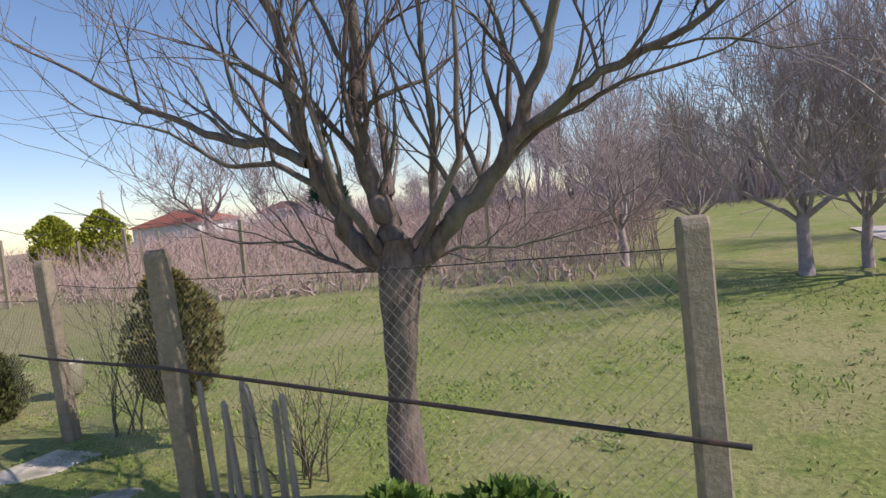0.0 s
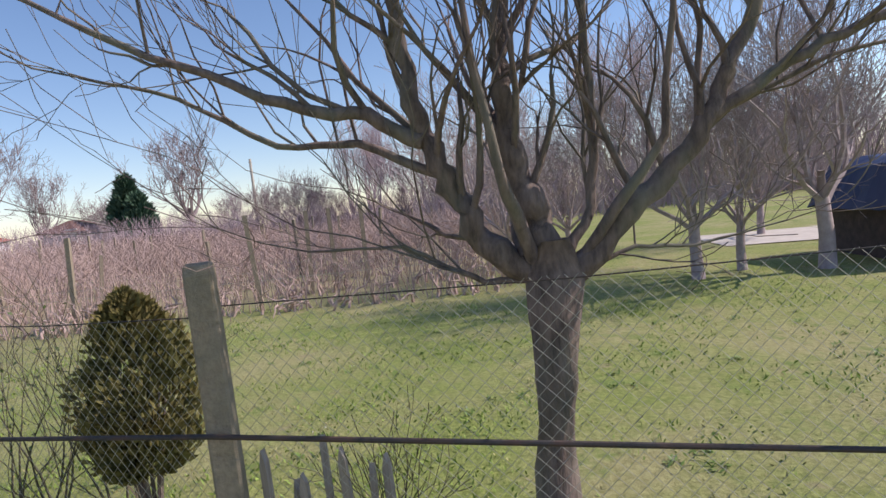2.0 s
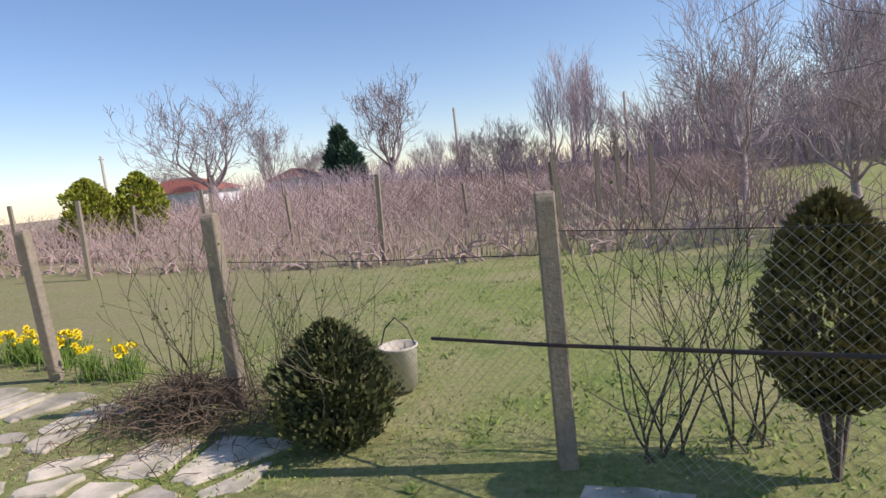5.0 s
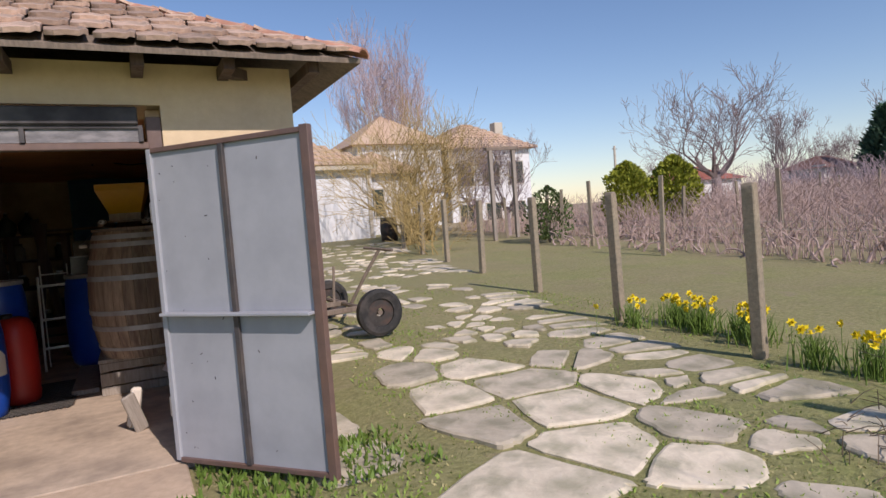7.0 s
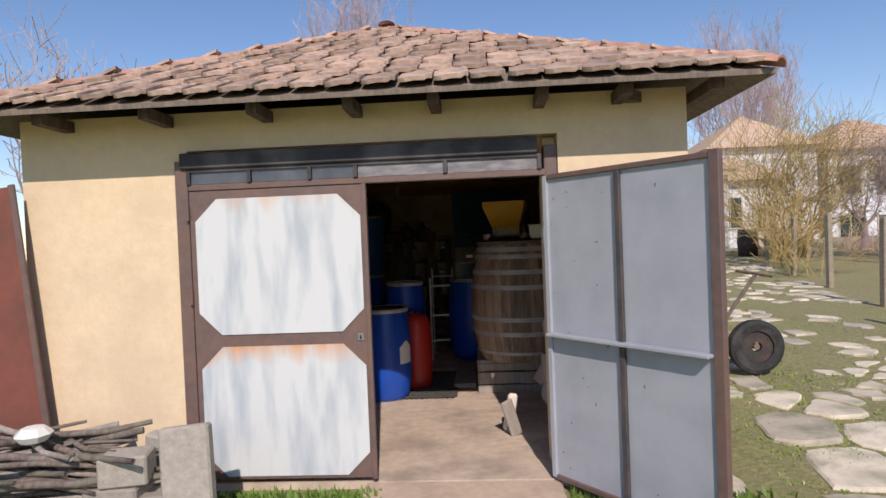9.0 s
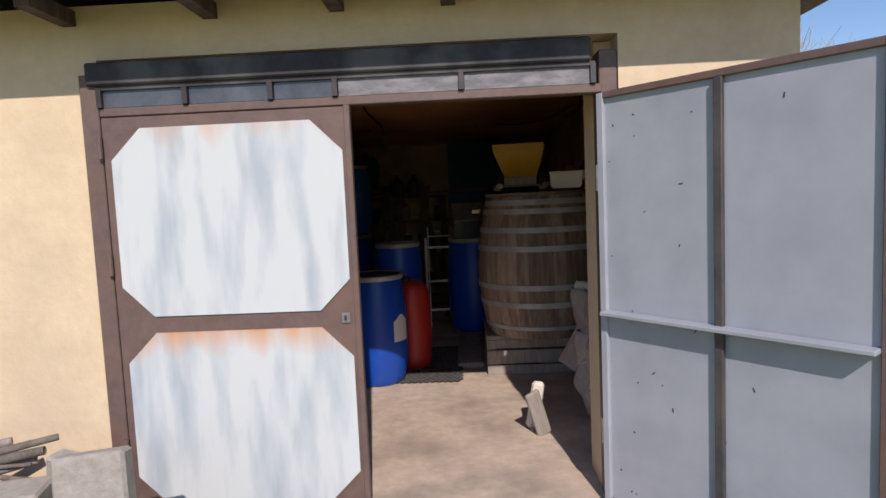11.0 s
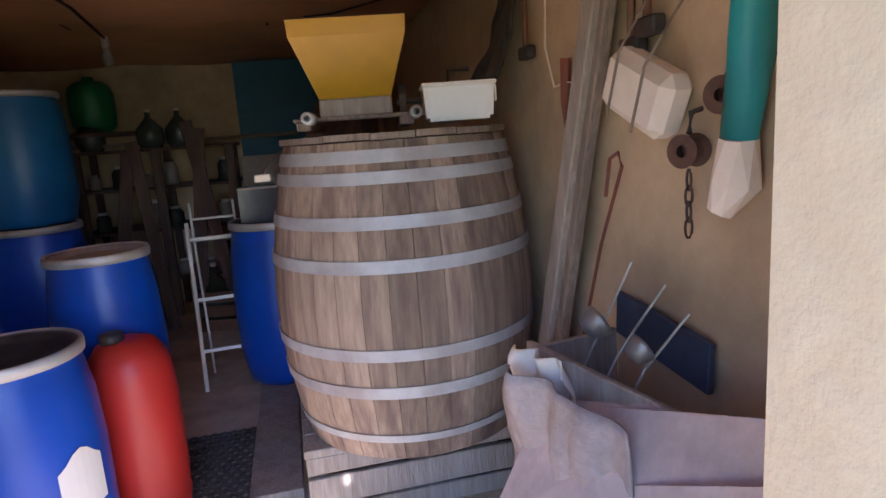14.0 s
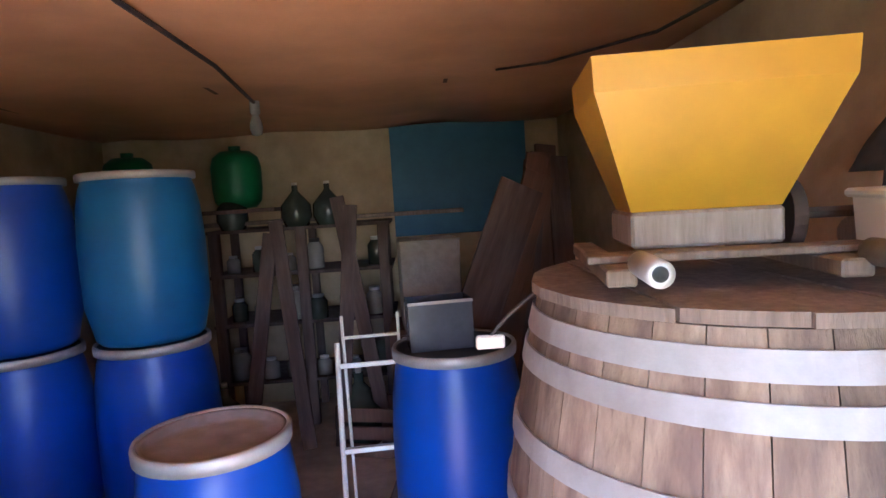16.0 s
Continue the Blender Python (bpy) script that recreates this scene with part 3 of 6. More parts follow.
for i in range(24):
    x, z, a = 0.05 + abs(rr.gauss(0, 0.3)) % 0.9, rr.uniform(0.1, 1.88), rr.uniform(0, 180)
    s = rr.choice((0.003, 0.005, 0.009))
    box(bm, -s, s, 0.0035, 0.0062, -0.0022, 0.0022, pose(x, 0, z) @ pose(0, 0, 0, 0, a, 0))
part("paint_chip", bm, GREYBAR, leaf2, "dark chips and scratches in the grey paint", kind="stuff")


# ---------- fence ----------
def fence_x(y):
    return 3.41 + 0.19 * (y + 5.9)


def concrete_post(x, y, h, lean=(0, 0), rz=0):
    p = thing("fence_post", "square weathered concrete fence post with chamfered edges at the grass edge", "fence post",
              x, y, lift(x, y) - 0.05, rz, lean[0], lean[1], "concrete fence posts")
    b = bmesh.new()
    prof = [(-0.055, 0.0), (0.055, 0.0), (0.05, h), (0.032, h + 0.035), (-0.032, h + 0.035), (-0.05, h)]
    prism(b, prof, 0.10, pose(0, -0.05, 0))
    bmesh.ops.bevel(b, geom=list(b.edges), offset=0.009, segments=1, affect="EDGES")
    part("shaft", b, CONCRETE, p)
    return p


POSTS = [(2.48, -10.54, 1.39, 0, 1.0), (2.72, -7.87, 1.45, 0, -1.0), (3.43, -5.9, 1.44, 0, -1), (4.0, -3.38, 1.5, 1, -3), (4.50, -0.8, 1.5, 0, -3.2),
         (4.84, 1.2, 1.5, 0, -2.5), (5.37, 3.5, 1.48, 0, -1), (5.95, 6.1, 1.45, 0, 1), (6.5, 8.6, 1.5, 1, -1), (7.0, 11.0, 1.45, 0, 2), (7.5, 13.4, 1.5, 0, 0),
         (1.9, -13.0, 1.5, 0, 0)]
for x, y, h, a, b in POSTS:
    concrete_post(x, y, h, (a, b), 14)


def net(p, q, h0, h1, name_label):
    """Chain-link: zigzag diagonal wires between two posts, with a line wire above and below."""
    f = thing("chain_link_panel", name_label, "fence mesh", group="chain-link panels")
    m = Mesher()
    p, q = Vector(p), Vector(q)
    Lg = (q - p).length
    d = (q - p) / Lg
    H = h1 - h0
    n = int((Lg + H) / 0.062)
    for s in (1, -1):
        for i in range(n + 1):
            a = i * 0.062 - H
            pa, pb = [], None
            u0, u1 = a, a + H
            c0, c1 = max(u0, 0), min(u1, Lg)
            if c1 - c0 < 0.03:
                continue
            z0, z1 = h0 + (c0 - u0), h0 + (c1 - u0)
            if s < 0:
                c0, c1 = Lg - c0, Lg - c1
            w = 0.003 * s
            P0, P1 = p + d * c0, p + d * c1
            m.tube([(P0.x + w, P0.y, P0.z + z0), (P1.x + w, P1.y, P1.z + z1)], [0.0010, 0.0010])
    m.done("mesh_wire", WIRE, f, "thin galvanised diamond mesh")
    part("line_wire", T([p + Vector((0, 0, h1)), (p + q) / 2 + Vector((0, 0, h1 - 0.015)), q + Vector((0, 0, h1))], 0.0028, 5), IRON, f, "dark top line wire")


fp = [(p[0] + 0.075, p[1], 0) for p in POSTS]
for a, b, top in ((0, 1, 1.26), (1, 2, 1.22), (2, 3, 1.1)):
    net(fp[a], fp[b], 0.3 if a == 0 else 0.06, top, "sagging galvanised chain-link mesh between concrete posts")
rail = thing("pipe_rail", "long dark iron pipe tied along the fence posts", "pipe")
part("pipe", T([(2.395, -10.66, 0.615), (2.40, -10.54, 0.625), (2.63, -7.87, 0.81), (3.35, -5.9, 0.67), (3.60, -5.15, 0.64)], 0.0105, 8), IRON, rail)

# ---------- trees ----------
def hero_tree():
    rng = random.Random(11)
    t = thing("fruit_tree", "bare vase-pruned fruit tree with dense upright twigs behind the fence", "tree", 2.95, -9.2, 0)
    ms = Mesher()
    part("trunk", T([(0, 0.1, -0.05), (0, 0.1, 0.1), (0.01, 0.095, 0.45), (0.0, 0.06, 0.8), (0.02, 0.04, 1.05), (0.04, 0.02, 1.22), (0.04, 0.02, 1.36)], [0.13, 0.1, 0.088, 0.086, 0.105, 0.12, 0.07], 14), BARK, t, smooth=True)
    spines = [([(0.05, 0.05, 1.2), (0.05, 0.28, 1.38), (0.05, 0.4, 1.6), (0.03, 0.48, 1.82), (0.02, 0.51, 2.08), (0, 0.55, 2.5), (-0.02, 0.62, 2.95)], 0.064),
              ([(0.04, 0.03, 1.22), (0.04, 0.07, 1.44), (0.03, 0.15, 1.68), (0.0, 0.17, 1.95), (0, 0.14, 2.2), (0.02, 0.1, 2.8)], 0.074),
              ([(0.05, -0.03, 1.2), (0.05, -0.26, 1.39), (0.05, -0.44, 1.56), (0.04, -0.6, 1.75), (0.03, -0.73, 2.0), (0.0, -0.88, 2.3), (0, -1.0, 2.8)], 0.058),
              ([(0.03, 0.48, 1.8), (0, 0.68, 1.92), (-0.03, 0.94, 1.97), (-0.05, 1.18, 2.1), (-0.05, 1.6, 2.3), (-0.06, 2.1, 2.6)], 0.034),
              ([(0.04, 0.42, 1.66), (0.1, 0.75, 1.83), (0.12, 1.1, 1.86), (0.12, 1.5, 2.12), (0.1, 1.9, 2.25)], 0.02),
              ([(0.04, -0.58, 1.74), (0.03, -0.8, 1.86), (0, -1.03, 1.98), (0, -1.38, 2.08), (0, -1.7, 2.3)], 0.03),
              ([(0.04, -0.4, 1.52), (0.1, -0.72, 1.8), (0.1, -1.1, 1.94), (0.1, -1.5, 2.0)], 0.018),
              ([(0.04, 0.0, 1.25), (0.1, -0.16, 1.46), (0.12, -0.2, 1.86), (0.1, -0.19, 2.3), (0.1, -0.25, 2.8)], 0.028),
              ([(0.05, 0.12, 1.3), (0.3, 0.15, 1.6), (0.5, 0.3, 2.4)], 0.036),
              ([(0, 0.1, 1.3), (-0.2, 0.2, 1.65), (-0.28, 0.3, 2.4)], 0.03),
              ([(0.03, -0.08, 1.26), (-0.12, -0.4, 1.7), (-0.2, -0.5, 2.5)], 0.026),
              ([(0.05, 0.03, 1.2), (0.05, 0.3, 1.22), (0.03, 0.45, 1.3), (0.0, 0.6, 1.4), (0.02, 1.0, 1.42)], 0.016),
              ([(0.03, -0.03, 1.2), (0.05, -0.3, 1.3), (0.1, -0.55, 1.27), (0.1, -0.9, 1.33)], 0.012)]
    for pts, r0 in spines:
        pts = [Vector(p) for p in pts]
        fine = []
        for p, q in zip(pts, pts[1:]):
            for k in range(4):
                fine.append(p.lerp(q, k / 4) + rdir(rng) * r0 * 0.34)
        fine.append(pts[-1])
        n = len(fine)
        rad = [max(0.003, r0 * (1 - 0.72 * i / (n - 1)) * rng.uniform(0.92, 1.1)) for i in range(n)]
        ms.tube(fine, rad, 9 if r0 > 0.03 else 6)
        low = r0 < 0.015
        for i in range(3 if low else 4, n):
            for _ in range(1 if low else rng.choice((0, 1, 1))):
                d = (fine[i] - fine[i - 1]).normalized()
                d = (d + rdir(rng, 0.15) * 0.85 + Vector((0, 0, 0.1 if low else 0.55))).normalized()
                grow(ms, rng, fine[i], d, min(rad[i] * 0.55, 0.018), rng.uniform(0.2, 0.35) if low else rng.uniform(0.4, 0.85), 1 if low else 2, 0.34, 0.08, 3, 4, 0.6, 0.002)
        grow(ms, rng, fine[-1], pts[-1] - pts[-2], rad[-1], 0.25 if low else 0.8, 2, 0.2, 0.1, 3, 5, 0.5, 0.002)
    ob = ms.done("crown", BARK, t, "dark limbs and fine twigs")
    ob.data.shade_smooth()
    return t


hero_tree()


def bare_tree(name, label, seed, h, r, trunk_h, spread, depth, kids, mat_b, thin, limbs=6, up=0.1):
    rng = random.Random(seed)
    t = thing(name, label, "tree")
    part("trunk", T([(0, 0, -0.2), (0.02, 0, trunk_h * 0.5), (0, 0.03, trunk_h), (0, 0, trunk_h + h * 0.08)], [r * 1.3, r, r * 0.92, r * 0.5], 8), mat_b, t, smooth=True)
    ms = Mesher()
    for i in range(limbs):
        a = 2 * math.pi * i / limbs + rng.uniform(-0.4, 0.4)
        d = Vector((math.cos(a) * spread, math.sin(a) * spread, rng.uniform(0.6, 1.3)))
        grow(ms, rng, (0, 0, trunk_h * rng.uniform(0.85, 1.05)), d, r * 0.5, h * 0.3, depth, 0.28, up, kids, 4, 0.85, thin)
    ms.done("crown", mat_b, t, "fine bare branches")
    return t


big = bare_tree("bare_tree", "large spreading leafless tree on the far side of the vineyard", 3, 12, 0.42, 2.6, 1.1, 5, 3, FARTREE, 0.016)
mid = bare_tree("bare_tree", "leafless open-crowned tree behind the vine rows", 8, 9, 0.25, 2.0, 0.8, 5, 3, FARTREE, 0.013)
upr = bare_tree("bare_tree", "tall upright leafless tree behind the houses", 21, 13, 0.25, 2.5, 0.4, 5, 3, TWIG_HAZE, 0.011, 5, 0.3)
fru = bare_tree("fruit_tree", "small dark leafless fruit tree in the lawn", 17, 4.4, 0.085, 0.8, 0.8, 4, 4, TWIG, 0.004)


def put(ob, x, y, s=1.0, rz=0.0, sz=None, label="", dz=0):
    c = copy_thing(ob, pose(x, y, lift(x, y) + dz, 0, 0, rz))
    c.scale = (s, s, sz or s)
    if label:
        c["label"] = label
    return c


big.matrix_basis = pose(43.5, 30.3, 0.6)
big.scale = (0.98, 0.98, 0.86)
mid.matrix_basis = pose(51, 16.5, 0.9)
upr.matrix_basis = pose(16.6, 38, 0.8)
fru.matrix_basis = pose(9.7, -11.9, 0.0, 0, 0, 40)
mid.scale = (1.2, 1.2, 1.02)
put(upr, 41, -1.0, 0.62, 80)
put(upr, 43, 0.6, 0.55, 10)
put(mid, 47, 27, 0.75, 200)
put(upr, 19.5, 40, 0.9, 130)
put(upr, 1.5, 30, 0.7, 30)
put(mid, -6, 22, 0.8, 70)
fl = "small dark leafless fruit tree in the lawn"
put(fru, 10.15, -12.7, 0.8, 130, 0.85)
put(fru, 9.5, -13.6, 1.2, 250, 1.2, "old leaning fruit tree beside the tarped stack")
put(fru, 13.9, -10.6, 0.8, 20)
put(fru, 11.8, -9.3, 0.85, 300)
put(fru, 18.2, -8.4, 1.35, 70)
put(fru, 14.6, -14.9, 0.9, 170)
wr = random.Random(77)
for i in range(34):
    y = -48 + i * 1.75 + wr.uniform(-0.8, 0.8)
    put(wr.choice((mid, upr, mid)), 36 + wr.uniform(0, 14), y, wr.uniform(0.5, 0.85) * (1.0 if y < -8 else 0.6), wr.uniform(0, 360))
for i in range(10):
    put(wr.choice((mid, big)), 60 + wr.uniform(-4, 6), 8 + i * 5, wr.uniform(0.3, 0.5), wr.uniform(0, 360))

# undergrowth of the far hedge, uncountable
ms = Mesher()
for i in range(9000):
    y = wr.uniform(-50, 26)
    x = wr.gauss(37 if y < -5 else 43, 3.0)
    hh = (wr.uniform(1.5, 5.0) if y < -5 else wr.uniform(1.2, 2.6))
    z = lift(x, y)
    a, b = wr.gauss(0, 0.25), wr.gauss(0, 0.25)
    ms.tube([(x, y, z), (x + a * hh * 0.5, y + b * hh * 0.4, z + hh * 0.55), (x + a * hh, y + b * hh * 1.3, z + hh)], [0.022, 0.016, 0.007])
ms.done("hedgerow", TWIG_HAZE, label="tangled leafless hedgerow along the far fields")

# ---------- vineyard ----------
vp = None
k = 0
for row in range(8):
    for c in range(8):
        if wr.random() < 0.58:
            continue
        x = 11.2 + row * 2.9 + wr.uniform(-0.3, 0.3)
        y = -6.4 + c * 2.75 + (row % 2) * 0.9 + wr.uniform(-0.4, 0.4)
        h = wr.uniform(1.2, 1.6)
        if vp is None:
            vp = thing("vineyard_post", "slim pale concrete vineyard post among bare vines", "vineyard post", group="vineyard posts")
            part("shaft", prism(bmesh.new(), [(-0.045, -0.1), (0.045, -0.1), (0.035, 1.7), (-0.035, 1.7)], 0.08, pose(0, -0.04, 0)), CONCRETE, vp)
            vp.matrix_basis = pose(x, y, lift(x, y), 2, 1, 10)
        else:
            c2 = copy_thing(vp, pose(x, y, lift(x, y), wr.gauss(0, 2.5), wr.gauss(0, 2.5), wr.uniform(0, 90)))
            c2.scale = (1, 1, h / 1.7)
for x, y in ((11.0, -4.75), (12.6, -5.2), (13.1, -5.6), (13.4, -6.2), (9.9, 5.2), (10.6, 8.2), (11.6, 11.4), (12.6, 14.6), (13.0, 4.6)):
    copy_thing(vp, pose(x, y, lift(x, y), wr.gauss(0, 2), wr.gauss(0, 2), 20))
ms = Mesher()
for i in range(11000):
    row = wr.randint(0, 16)
    x = 10.9 + row * 1.9 + wr.gauss(0, 0.22)
    y = wr.uniform(-10.0 + 0.12 * row, 19)
    if x < 12 and y > 6:
        x += 2
    z = lift(x, y)
    h = wr.uniform(0.25, 1.0) if row < 2 else wr.uniform(0.5, 1.35)
    a, b = wr.gauss(0, 0.35), wr.gauss(0, 0.5)
    r = 0.007 + 0.0006 * row
    ms.tube([(x, y, z), (x + a * 0.3 * h, y + b * 0.2 * h, z + h * 0.5), (x + a * h, y + b * h, z + h)], [r * 1.6, r, r * 0.6])
for i in range(260):
    x = 10.6 + wr.choice((0, 1.9)) + wr.gauss(0, 0.15)
    y = wr.uniform(-9, 10)
    z = lift(x, y)
    pts = [Vector((x, y, z - 0.02))]
    d = Vector((0, 0, 1))
    for s in range(6):
        d = (d + rdir(wr) * 0.7).normalized()
        pts.append(pts[-1] + d * 0.11)
    ms.tube(pts, [0.03, 0.028, 0.024, 0.02, 0.016, 0.012, 0.008], 4)
ms.done("vines", VINE, label="reddish-brown bare grape vines and canes in rows")
ms = Mesher()
for row in range(3):
    x = 10.95 + row * 1.9
    ms.tube([(x, -9, 0.55), (x, 2, 0.6), (x, 14, 0.95)], [0.004] * 3)
ms.done("trellis_wire", WIRE, label="thin trellis wires through the vines")


# ---------- leafy shrubs ----------
def clump(name, label, category, x, y, z0, h, r, n, mats, leaf=(0.03, 0.012), shape=1.0, seed=1, stems=8, stem_mat=None, spikes=0.3):
    """A shrub: thin stems under thousands of small leaf blades in an uneven egg with gaps."""
    rng = random.Random(seed)
    t = thing(name, label, category, x, y, lift(x, y))
    st = Mesher()
    for i in range(stems):
        a = rng.uniform(0, 6.28)
        e = Vector((math.cos(a) * r * 0.6, math.sin(a) * r * 0.6, z0 + h * rng.uniform(0.5, 0.95)))
        st.tube([(0, 0, -0.03), e * 0.45 + Vector((0, 0, 0.05)), e], [0.014, 0.009, 0.003], 4)
    st.done("stem", stem_mat or BARK, t)
    tips = []
    for _ in range(150):
        tips.append((rng.uniform(0, 6.28), rng.random(), rng.uniform(0.84, 1.1)))
    ms = Mesher()
    knots = [(rng.uniform(0, 6.28), rng.uniform(0.1, 0.95), rng.uniform(0.75, 1.2)) for _ in range(14)]
    for i in range(n):
        ta, tu, tf = rng.choice(tips)
        u = min(1.0, max(0.0, tu + rng.gauss(0, 0.045)))
        a = ta + rng.gauss(0, 0.2)
        prof = math.sin(math.pi * min(1, (u * 0.93 + 0.07)) ** shape) ** 0.6
        rr_ = r * prof * tf
        for ka, ku, kf in knots:
            if abs((a - ka + 3.14) % 6.28 - 3.14) < 0.5 and abs(u - ku) < 0.15:
                rr_ *= kf
        q = rr_ * (rng.random() ** 0.35)
        p = Vector((math.cos(a) * q, math.sin(a) * q, z0 + u * h))
        out = Vector((math.cos(a), math.sin(a), 0.9 + spikes)).normalized()
        d = (out + rdir(rng) * 0.55).normalized()
        s = d.cross(rdir(rng)).normalized()
        ms.leaf(p, d, s, leaf[0] * rng.uniform(0.6, 1.4), leaf[1])
    ms.done("foliage", mats, t)
    return t


clump("arborvitae", "clipped brown-green arborvitae bush on a short bare stem", "shrub", 3.42, -7.1, 0.36, 0.90, 0.29, 9000, THUJA, (0.05, 0.012), 0.85, 4)
clump("arborvitae", "low dark arborvitae bush by the fence mesh", "shrub", 3.62, -4.45, 0.02, 0.72, 0.38, 9000, THUJA_DARK, (0.05, 0.013), 0.75, 5)
clump("arborvitae", "round yellow-green arborvitae beyond the vine posts", "shrub", 17.0, 13.4, 0.1, 2.2, 1.0, 5000, THUJA_GREEN, (0.16, 0.05), 0.8, 6)
clump("arborvitae", "round yellow-green arborvitae beyond the vine posts", "shrub", 18.6, 12.6, 0.1, 2.35, 1.0, 5000, THUJA_GREEN, (0.16, 0.05), 0.8, 7)
clump("conifer", "dark green ragged conifer beside a low far house", "tree", 44.9, 18.2, 0.3, 5.0, 1.25, 4000, CONIFER, (0.6, 0.1), 0.5, 8, 6, None, 0.2)
clump("conifer", "dark green ragged conifer beside a low far house", "tree", 44.2, 17.0, 0.2, 3.7, 1.2, 2500, CONIFER, (0.6, 0.1), 0.5, 9, 6)
clump("evergreen_bush", "dark green bush behind the garden fence", "shrub", 10.9, 10.4, 0.1, 1.5, 0.75, 1400, LEAF, (0.1, 0.035), 0.8, 10, 26)
clump("herb_tuft", "fresh bright green leafy tuft at the foot of the fence", "plant", 2.55, -9.75, 0.0, 0.30, 0.34, 2500, HERB, (0.07, 0.025), 0.5, 12, 3)
clump("herb_tuft", "fresh bright green leafy tuft at the foot of the fence", "plant", 2.6, -9.2, 0.0, 0.22, 0.24, 1500, HERB, (0.07, 0.025), 0.5, 13, 3)


def rose(x, y, h, seed, label, n=7, leaves=True, r0=0.009, spread=0.35):
    rng = random.Random(seed)
    t = thing("rose_bush", label, "shrub", x, y, lift(x, y))
    ms, lv = Mesher(), Mesher()
    for i in range(n):
        d = Vector((rng.gauss(0, spread), rng.gauss(0, spread), 1))
        grow(ms, rng, (rng.gauss(0, 0.05), rng.gauss(0, 0.05), -0.02), d, r0, h * 0.6, 2, 0.22, 0.08, 3, 4, 0.7, 0.002)
    ms.done("cane_growth", ROSE, t)
    if leaves:
        for v in ms.v[::7]:
            if v[2] > h * 0.35 and rng.random() < 0.55:
                d = rdir(rng)
                lv.leaf(v, d, d.cross(rdir(rng)).normalized(), 0.03, 0.009)
        lv.done("leaves", LEAF, t)
    return t


rose(3.55, -6.35, 1.1, 31, "leggy rose canes with small new leaves beside a concrete post", 9)
rose(3.7, -6.8, 1.0, 32, "thin bare shrub stems in front of the chain-link mesh", 8, False)
rose(3.7, -4.4, 1.05, 33, "rose canes with small leaves rising out of a dark bush", 6)
rose(3.95, -3.75, 0.9, 34, "rose canes with small leaves beside a concrete post", 6)
rose(4.1, -2.9, 1.15, 35, "tall thin rose canes behind a concrete post", 7)
rose(3.1, -8.4, 0.55, 36, "short dry shrub stems at the fence foot", 10, False)

heap = thing("brush_heap", "low heap of dead twigs and leaves round a concrete post", "brush heap", 3.75, -3.15, 0)
ms = Mesher()
hr = random.Random(41)
for i in range(1500):
    a, q = hr.uniform(0, 6.28), abs(hr.gauss(0, 0.42))
    p = Vector((math.cos(a) * q * 0.75, math.sin(a) * q * 1.3, max(0.0, 0.3 * math.exp(-q * q * 3) * hr.random())))
    d = rdir(hr, 0.3)
    d.z = abs(d.z) * 0.6
    ms.tube([p, p + d * 0.12 + Vector((0, 0, 0.02)), p + d * 0.24], [0.004, 0.003, 0.002])
ms.done("twig_mass", HAY, heap)

# fence-foot stakes: split pale sticks by the second post
for i in range(7):
    x, y = 2.78 + 0.02 * i, -8.0 - 0.075 * i
    s = thing("stake", "short split grey stake stuck in the grass by the fence", "stake", x + hr.uniform(-0.03, 0.03), y, 0, hr.uniform(0, 90), hr.uniform(-4, 4), hr.uniform(-4, 4), "split stakes")
    b = bmesh.new()
    hgt = hr.uniform(0.5, 0.72)
    prism(b, [(-0.018, -0.05), (0.02, -0.05), (0.016, hgt * 0.9), (0.0, hgt), (-0.015, hgt * 0.93)], 0.025)
    part("stick", b, GREYWOOD, s)
bucket = thing("bucket", "small pale yellowish plastic bucket standing beside a dark bush", "bucket", 4.42, -4.53, -0.42)
bucket.scale = (1.5, 1.5, 1.5)
part("pail", lathe(bmesh.new(), [(0, 0.3), (0.075, 0.3), (0.095, 0.5), (0.1, 0.505), (0.1, 0.515), (0.09, 0.515), (0.07, 0.32), (0, 0.315)], 20), CREAMTRIM, bucket, smooth=True)
part("handle", T([(0, -0.098, 0.5), (0, -0.06, 0.6), (0, 0, 0.655), (0, 0.06, 0.6), (0, 0.098, 0.5)], 0.004, 6), IRON, bucket, "wire handle")

# daffodils
df = random.Random(55)


